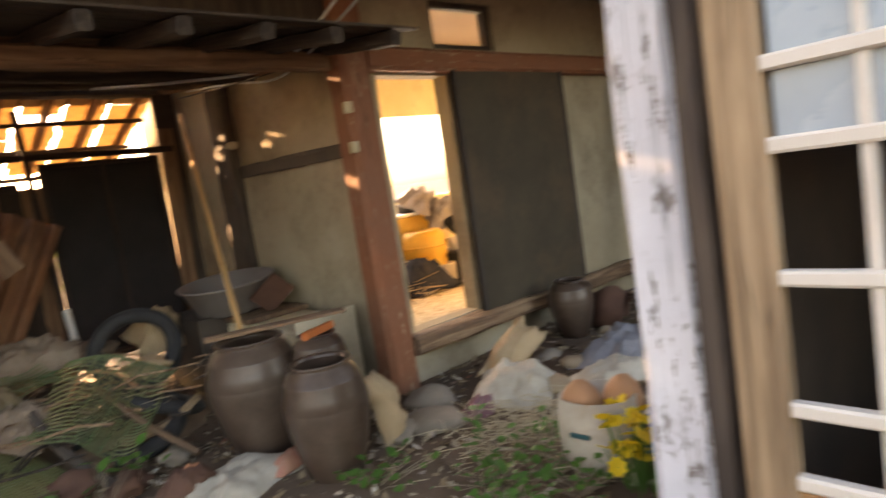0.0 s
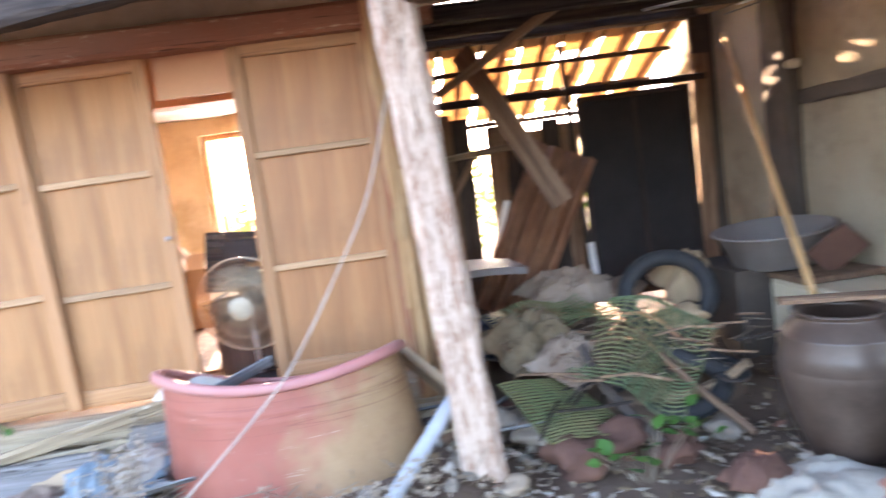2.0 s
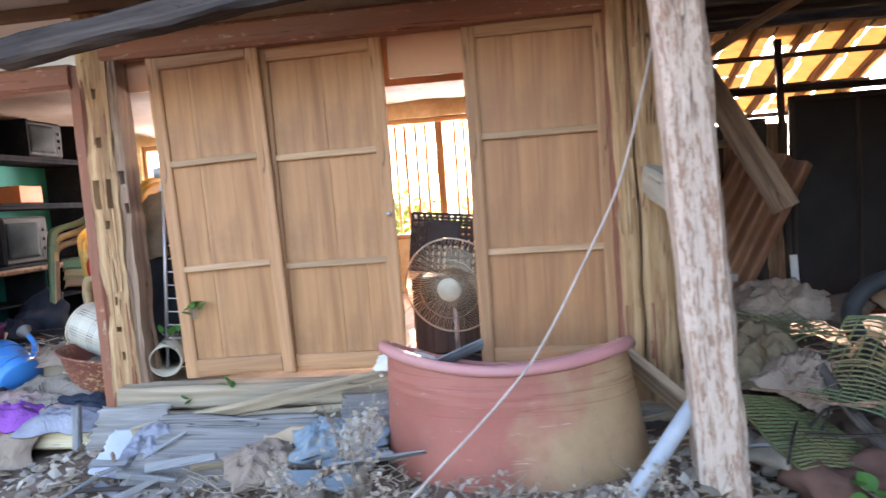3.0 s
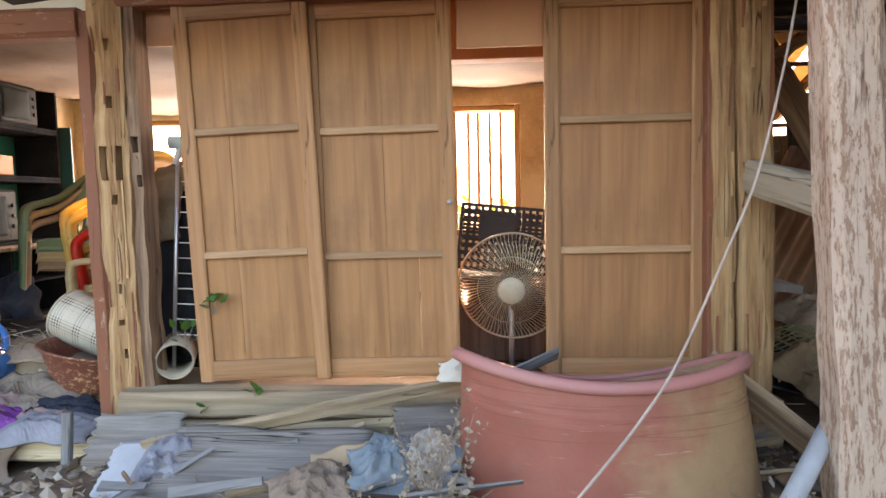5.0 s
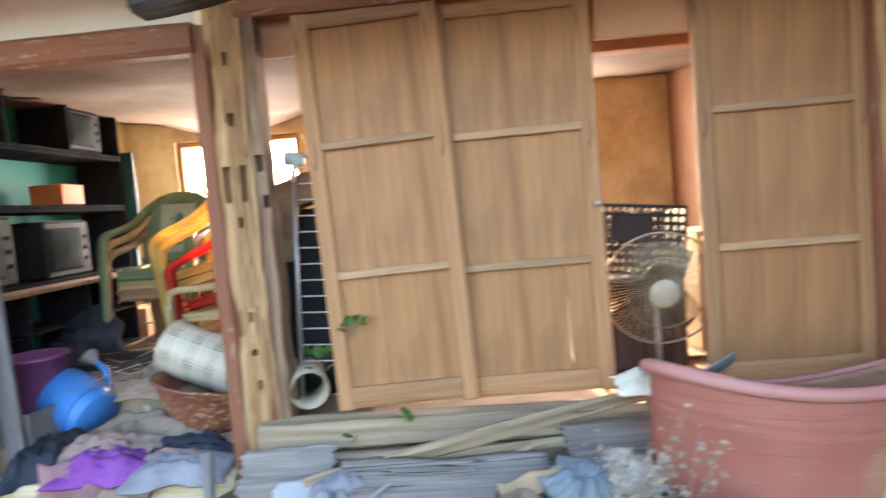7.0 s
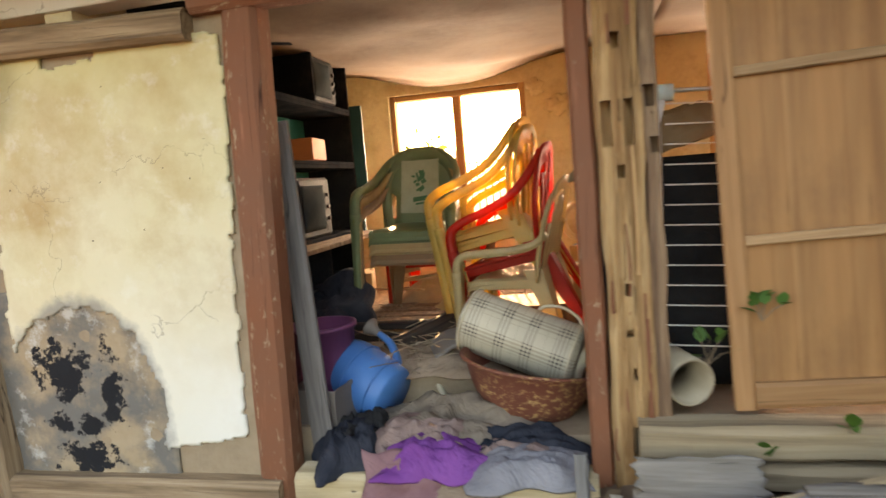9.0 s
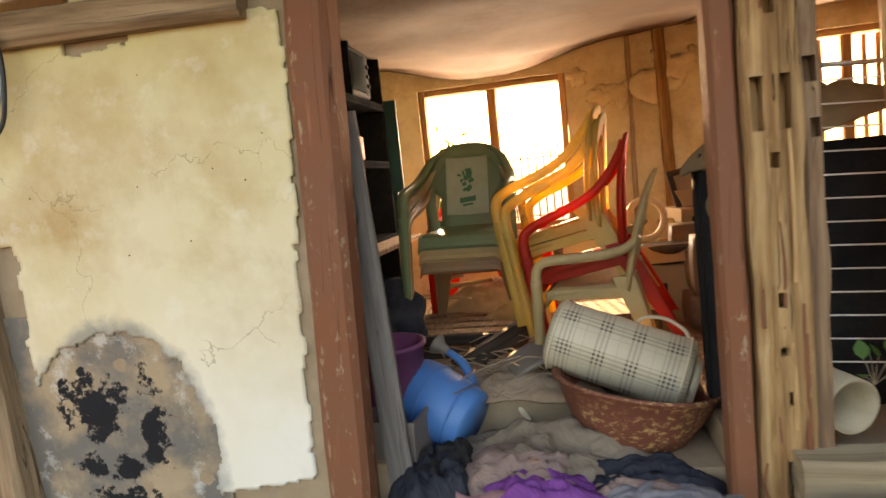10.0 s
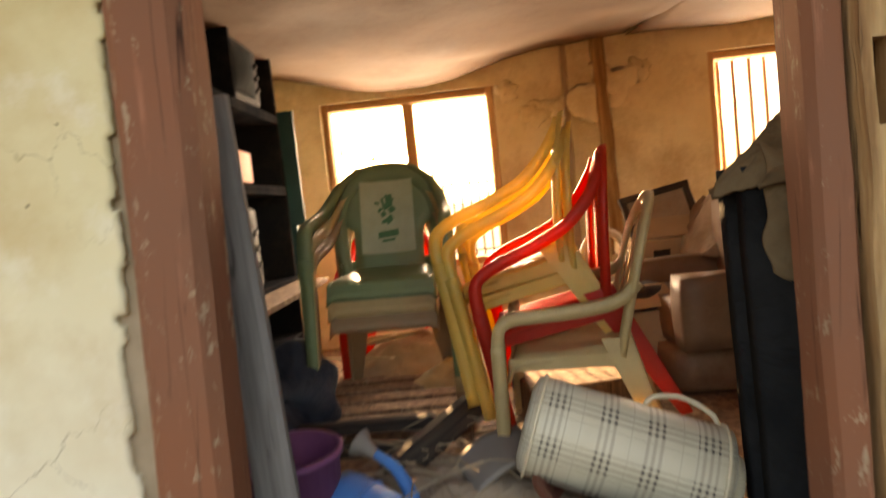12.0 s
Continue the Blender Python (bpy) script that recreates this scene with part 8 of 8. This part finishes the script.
for i in range(46):
    x, y = rgd.uniform(-3.05, -1.35), rgd.uniform(3.25, 4.05)
    if i % 4 == 0:
        x, y = rgd.uniform(-0.4, 0.15), rgd.uniform(3.7, 4.15)
    z = bank(x, y) + rgd.uniform(0.03, 0.13)
    a, L = rgd.gauss(0, 0.7), rgd.uniform(0.10, 0.42)
    end = (x + L * math.cos(a), y + L * math.sin(a) * 0.6, z + rgd.uniform(-0.02, 0.09))
    beam("broken_lath", (x, y, z), end, rgd.uniform(0.012, 0.06), rgd.uniform(0.006, 0.02), (M_SILL, M_GREYBOARD, M_DARKWOOD, M_GREYBOARD, M_BROWNWOOD)[i % 5], None, "broken piece of weathered lath on the bank", "lath", roll=rgd.uniform(-60, 60), wob=0.005, taper=rgd.uniform(0.5, 1.0), group="broken laths on the bank")
for i, (x, y, z, sx, sy, mt, lab) in enumerate(((-2.72, 3.75, 0.24, 0.30, 0.36, M_CL_GREY, "torn greyish sheet among grey boards"), (-1.78, 3.66, 0.30, 0.30, 0.22, M_BLUETARP, "crumpled blue plastic on the bank"), (-2.05, 3.55, 0.24, 0.34, 0.24, M_CL_BROWN, "brown rag trodden into the bank"), (-1.62, 3.72, 0.30, 0.32, 0.24, M_SACK, "pale torn sheet by the tub"))):
    rag("torn_sheet", pose(x, y, z, 22, 0, 20 * i), sx, sy, 0.045, mt, lab, 520.0 + i, 0.05, 5, 28, "sheet")


def dry_weed(x, y, n, h, seed):
    rg = random.Random(seed)
    z0 = bank(x, y)
    t = thing("dry_weed", pose(x, y, z0), "dry brown weed with curled pale leaves", "plant", "dry weeds on the bank")
    bl = bmesh.new()
    for i in range(n):
        a = rg.uniform(0, 6.28)
        L = h * rg.uniform(0.5, 1)
        d = Vector((math.cos(a) * 0.35, math.sin(a) * 0.35, 1)).normalized()
        P = [d * L * k / 5 + Vector((0.03 * noise.noise(Vector((k, i, seed))), 0.03 * noise.noise(Vector((k, i, seed + 9))), 0)) * k for k in range(6)]
        part("stalk", tube(P, 0.003, 4, False, 0.0014), M_STALK, t, "", pose(x, y, z0))
        for k in range(rg.randint(12, 20)):
            q = P[0].lerp(P[-1], rg.uniform(0.2, 1.0)) + Vector((rg.gauss(0, 0.03), rg.gauss(0, 0.03), rg.gauss(0, 0.02)))
            s = rg.uniform(0.016, 0.034)
            lm = leaf_mesh(s, s * 0.62)
            for v in lm.verts:
                v.co.z += 34 * (v.co.x ** 2) + 9 * v.co.y ** 2 + rg.uniform(-0.004, 0.004)
            lm.transform(Matrix.Translation(q) @ pose(0, 0, 0, rg.uniform(0, 180), rg.uniform(0, 180), rg.uniform(0, 360)))
            tmp = bpy.data.meshes.new("dry_tmp")
            lm.to_mesh(tmp)
            lm.free()
            bl.from_mesh(tmp)
            bpy.data.meshes.remove(tmp)
    part("dry_leaves", bl, M_DRYLEAF, t, "", pose(x, y, z0))


for i, (x, y, n, h) in enumerate(((-1.55, 3.35, 9, 0.5), (-1.75, 3.2, 8, 0.42), (-1.45, 3.15, 8, 0.42), (-1.62, 3.5, 7, 0.5), (-1.25, 3.1, 7, 0.36), (-0.95, 3.12, 7, 0.34), (-0.7, 3.1, 6, 0.36), (-0.45, 3.15, 6, 0.3), (-0.6, 2.95, 5, 0.4), (-2.2, 3.1, 4, 0.25), (-2.7, 3.2, 3, 0.22), (-0.3, 3.3, 4, 0.25))):
    dry_weed(x, y, n, h, 60 + i)



def leaf_litter(name, x0, x1, y0, y1, n, label, seed):
    """Curled dry leaves and chips fallen on the bank."""
    rg = random.Random(seed)
    verts, faces = [], []
    for i in range(n):
        x, y = rg.uniform(x0, x1), rg.uniform(y0, y1)
        s = rg.uniform(0.012, 0.030)
        R = Euler((rg.gauss(0, 0.5), rg.gauss(0, 0.5), rg.uniform(0, 6.28))).to_matrix()
        b = len(verts)
        q = Vector((x, y, bank(x, y) + 0.012 + 0.03 * rg.random()))
        verts += [q + R @ Vector(c) * s for c in ((0, -1, 0), (0.55, -0.2, 0.3), (0.4, 0.6, 0.25), (0, 1.1, 0.1), (-0.45, 0.5, 0.3), (-0.5, -0.3, 0.2))]
        faces += [(b, b + 1, b + 2, b + 3), (b, b + 3, b + 4, b + 5)]
    me = bpy.data.meshes.new(name)
    me.from_pydata([tuple(v) for v in verts], [], faces)
    me.materials.append(M_DRYLEAF)
    tagged(place(new(name, me), I4), label, "leaf litter", "", "stuff")


leaf_litter("leaf_litter", -3.1, 0.3, 2.9, 3.95, 750, "curled pale dry leaves fallen over the bank", 91)
leaf_litter("leaf_litter_2", 0.2, 2.6, 2.2, 4.0, 150, "dry leaves and chips strewn in the yard", 92)
straws("twig_litter_2", -1.6, 3.45, 0.19, 0.6, 0.25, 160, 0.06, 0.3, 0.0025, M_STALK, "thin dry twigs over the bank", 93)

# ---- outside behind the house ----


def shrub(x, y, h, w, seed):
    rg = random.Random(seed)
    t = thing("shrub", pose(x, y, 0), "leafy sunlit shrub behind the house", "shrub", "shrubs behind the house")
    tr, lf = bmesh.new(), bmesh.new()
    verts, faces = [], []
    for i in range(7):
        a = rg.uniform(0, 6.28)
        tip = Vector((math.cos(a) * w * rg.uniform(0.2, 0.6), math.sin(a) * w * 0.5 * rg.uniform(0.2, 0.8), h * rg.uniform(0.6, 1.0)))
        add_tube(tr, [(0, 0, 0), tip * 0.45 + Vector((0.04, 0, 0.08)), tip], 0.03, 6, False, 0.008)
        for k in range(90):
            q = tip * rg.uniform(0.4, 1.05) + Vector((rg.gauss(0, w * 0.16), rg.gauss(0, w * 0.14), rg.gauss(0, h * 0.09)))
            s = rg.uniform(0.05, 0.1)
            R = Euler((rg.uniform(0, 6), rg.uniform(0, 6), rg.uniform(0, 6))).to_matrix()
            b = len(verts)
            verts += [q + R @ Vector(c) * s for c in ((0, -1, 0), (0.45, 0, 0.1), (0, 1, 0), (-0.45, 0, 0.1))]
            faces.append((b, b + 1, b + 2, b + 3))
    lf.free()
    part("trunk", tr, M_STALK, t, "", pose(x, y, 0))
    me = bpy.data.meshes.new("crown")
    me.from_pydata([tuple(v) for v in verts], [], faces)
    me.materials.append(M_LEAFSUN)
    place(new("crown", me), pose(x, y, 0), t)


for i, (x, y, h, w) in enumerate(((-5.4, 9.4, 1.7, 1.0), (-2.7, 10.2, 1.5, 1.6), (-1.4, 10.6, 1.3, 1.6), (-0.2, 9.8, 1.3, 1.2), (0.25, 8.6, 2.3, 1.0), (1.6, 10.5, 1.8, 1.6), (3.2, 10.0, 1.9, 1.4), (5.0, 10.4, 2.2, 1.6), (6.6, 4.2, 1.6, 1.2))):
    shrub(x, y, h, w, 80 + i)

# ---- glazed door by the porch post ----
GX = 1.27
gd = thing("glazed_door", pose(GX, 0.0, 0.0), "old glazed door with pale peeling muntins, lower panes missing", "door", "", "structure")
M_MUNTIN = paint_wood("peeling_white_muntin", (0.52, 0.48, 0.42), (0.36, 0.24, 0.15), 0.60, (0.42, 0.37, 0.31))
# Opaque pane; the sky's blue reflection is put into its base colour.
M_SKYPANE = plain("blue_grey_pane_with_sky_tone", (0.19, 0.245, 0.29), (0.24, 0.295, 0.335), 2, 0.25, 0, 0.5, 0.03)
beam("stile", (GX, 0.47, 0.0), (GX, 0.47, 2.3), 0.045, 0.10, M_GREYWOOD, gd, wob=0.002)
beam("stile", (GX, -0.52, 0.0), (GX, -0.52, 2.3), 0.045, 0.10, M_STILE, gd, wob=0.002)
for z in (2.12, 1.82, 1.52, 1.37, 1.12, 0.86, 0.71):
    beam("muntin", (GX - 0.006, 0.42, z), (GX - 0.006, -0.47, z), 0.03, 0.03, M_MUNTIN, gd, wob=0.002)
for y in (0.265, 0.10, -0.07, -0.24):
    beam("muntin", (GX, y, 0.71), (GX, y, 2.2), 0.026, 0.022, M_MUNTIN, gd, wob=0.002)
part("lower_panel", box(0.02, 0.9, 0.66, 0.004), M_STILE, gd, "", pose(GX, -0.025, 0.36))
part("top_rail", box(0.045, 0.9, 0.12, 0.004), M_STILE, gd, "", pose(GX, -0.025, 2.24))
edges = [0.42, 0.265, 0.10, -0.07, -0.24, -0.47]
for a, b in zip(edges, edges[1:]):
    for c, e in ((1.385, 1.505), (1.535, 1.805)):
        part("pane", box(0.004, a - b - 0.02, e - c), M_SKYPANE, gd, "", pose(GX + 0.006, (a + b) / 2, (c + e) / 2))
beam("door_jamb", (GX + 0.06, 0.575, 0.0), (GX + 0.06, 0.575, 2.4), 0.10, 0.06, M_DARKWOOD, None, "dark jamb between the porch post and glazed door", "post", kind="structure")
# Added room behind the missing panes; its dimness is put into the colours.
block("porch_room_wall", 1.3, 3.0, 0.50, 0.54, -0.1, 2.7, M_DARKBROWN, "wall behind the glazed door, coloured dark for the dim room")
block("porch_room_wall_2", 2.9, 3.0, -1.3, 0.5, -0.1, 2.7, M_KITCHWALL, "smoked end wall of the room behind the glazed door")
block("porch_room_wall_3", 1.25, 3.0, -1.4, -1.3, -0.1, 2.7, M_KITCHWALL, "smoked side wall of the porch room")
block("porch_room_front", 1.25, 1.31, -1.3, -0.58, -0.1, 2.7, M_KITCHWALL, "smoked front wall beside the glazed door")
block("porch_room_ceiling", 1.25, 3.0, -1.4, 0.54, 2.7, 2.76, M_DARKBROWN, "porch room ceiling, coloured dark for the dim room", "ceiling")


# ---- leaf litter and chips on the ground ----


def litter(name, x0, x1, y0, y1, n, mat, label, seed, lo=0.012, hi=0.045):
    """Small curled flakes strewn on the ground, as one piece."""
    rg = random.Random(seed)
    verts, faces = [], []
    for _ in range(n):
        x, y = rg.uniform(x0, x1), rg.uniform(y0, y1)
        s, a = rg.uniform(lo, hi), rg.uniform(0, 6.28)
        tilt = Euler((rg.gauss(0, 0.35), rg.gauss(0, 0.35), a)).to_matrix()
        o = Vector((x, y, bank(x, y) + 0.012))
        b = len(verts)
        k = rg.uniform(0.35, 0.8)
        for c in ((-1, 0, 0.12), (-0.2, -k, 0), (1, -0.1, 0.15), (0.3, k, 0)):
            verts.append(tuple(o + tilt @ Vector(c) * s))
        faces.append((b, b + 1, b + 2, b + 3))
    me = bpy.data.meshes.new(name)
    me.from_pydata(verts, [], faces)
    me.materials.append(mat)
    return tagged(place(new(name, me), I4), label, "litter", kind="stuff")


M_CHIP = Nodes("mixed_dry_litter", 0.95, 0, 0.1)
M_CHIP.color(M_CHIP.ramp(M_CHIP.island(), [(0.0, (0.06, 0.04, 0.025)), (0.35, (0.19, 0.13, 0.075)), (0.7, (0.33, 0.25, 0.16)), (0.92, (0.48, 0.43, 0.35)), (1.0, (0.24, 0.10, 0.06))]))
litter("leaf_litter", -0.2, 5.6, 1.2, 3.9, 3200, M_CHIP.m, "brown and grey dry litter on the yard", 3)
litter("bank_litter", -6.2, 0.3, 2.7, 4.2, 3000, M_CHIP.m, "dry leaves and chips on the bank", 4)
litter("shed_litter", 0.0, 2.6, 3.6, 6.3, 900, M_CHIP.m, "dry litter on the shed ground", 5)
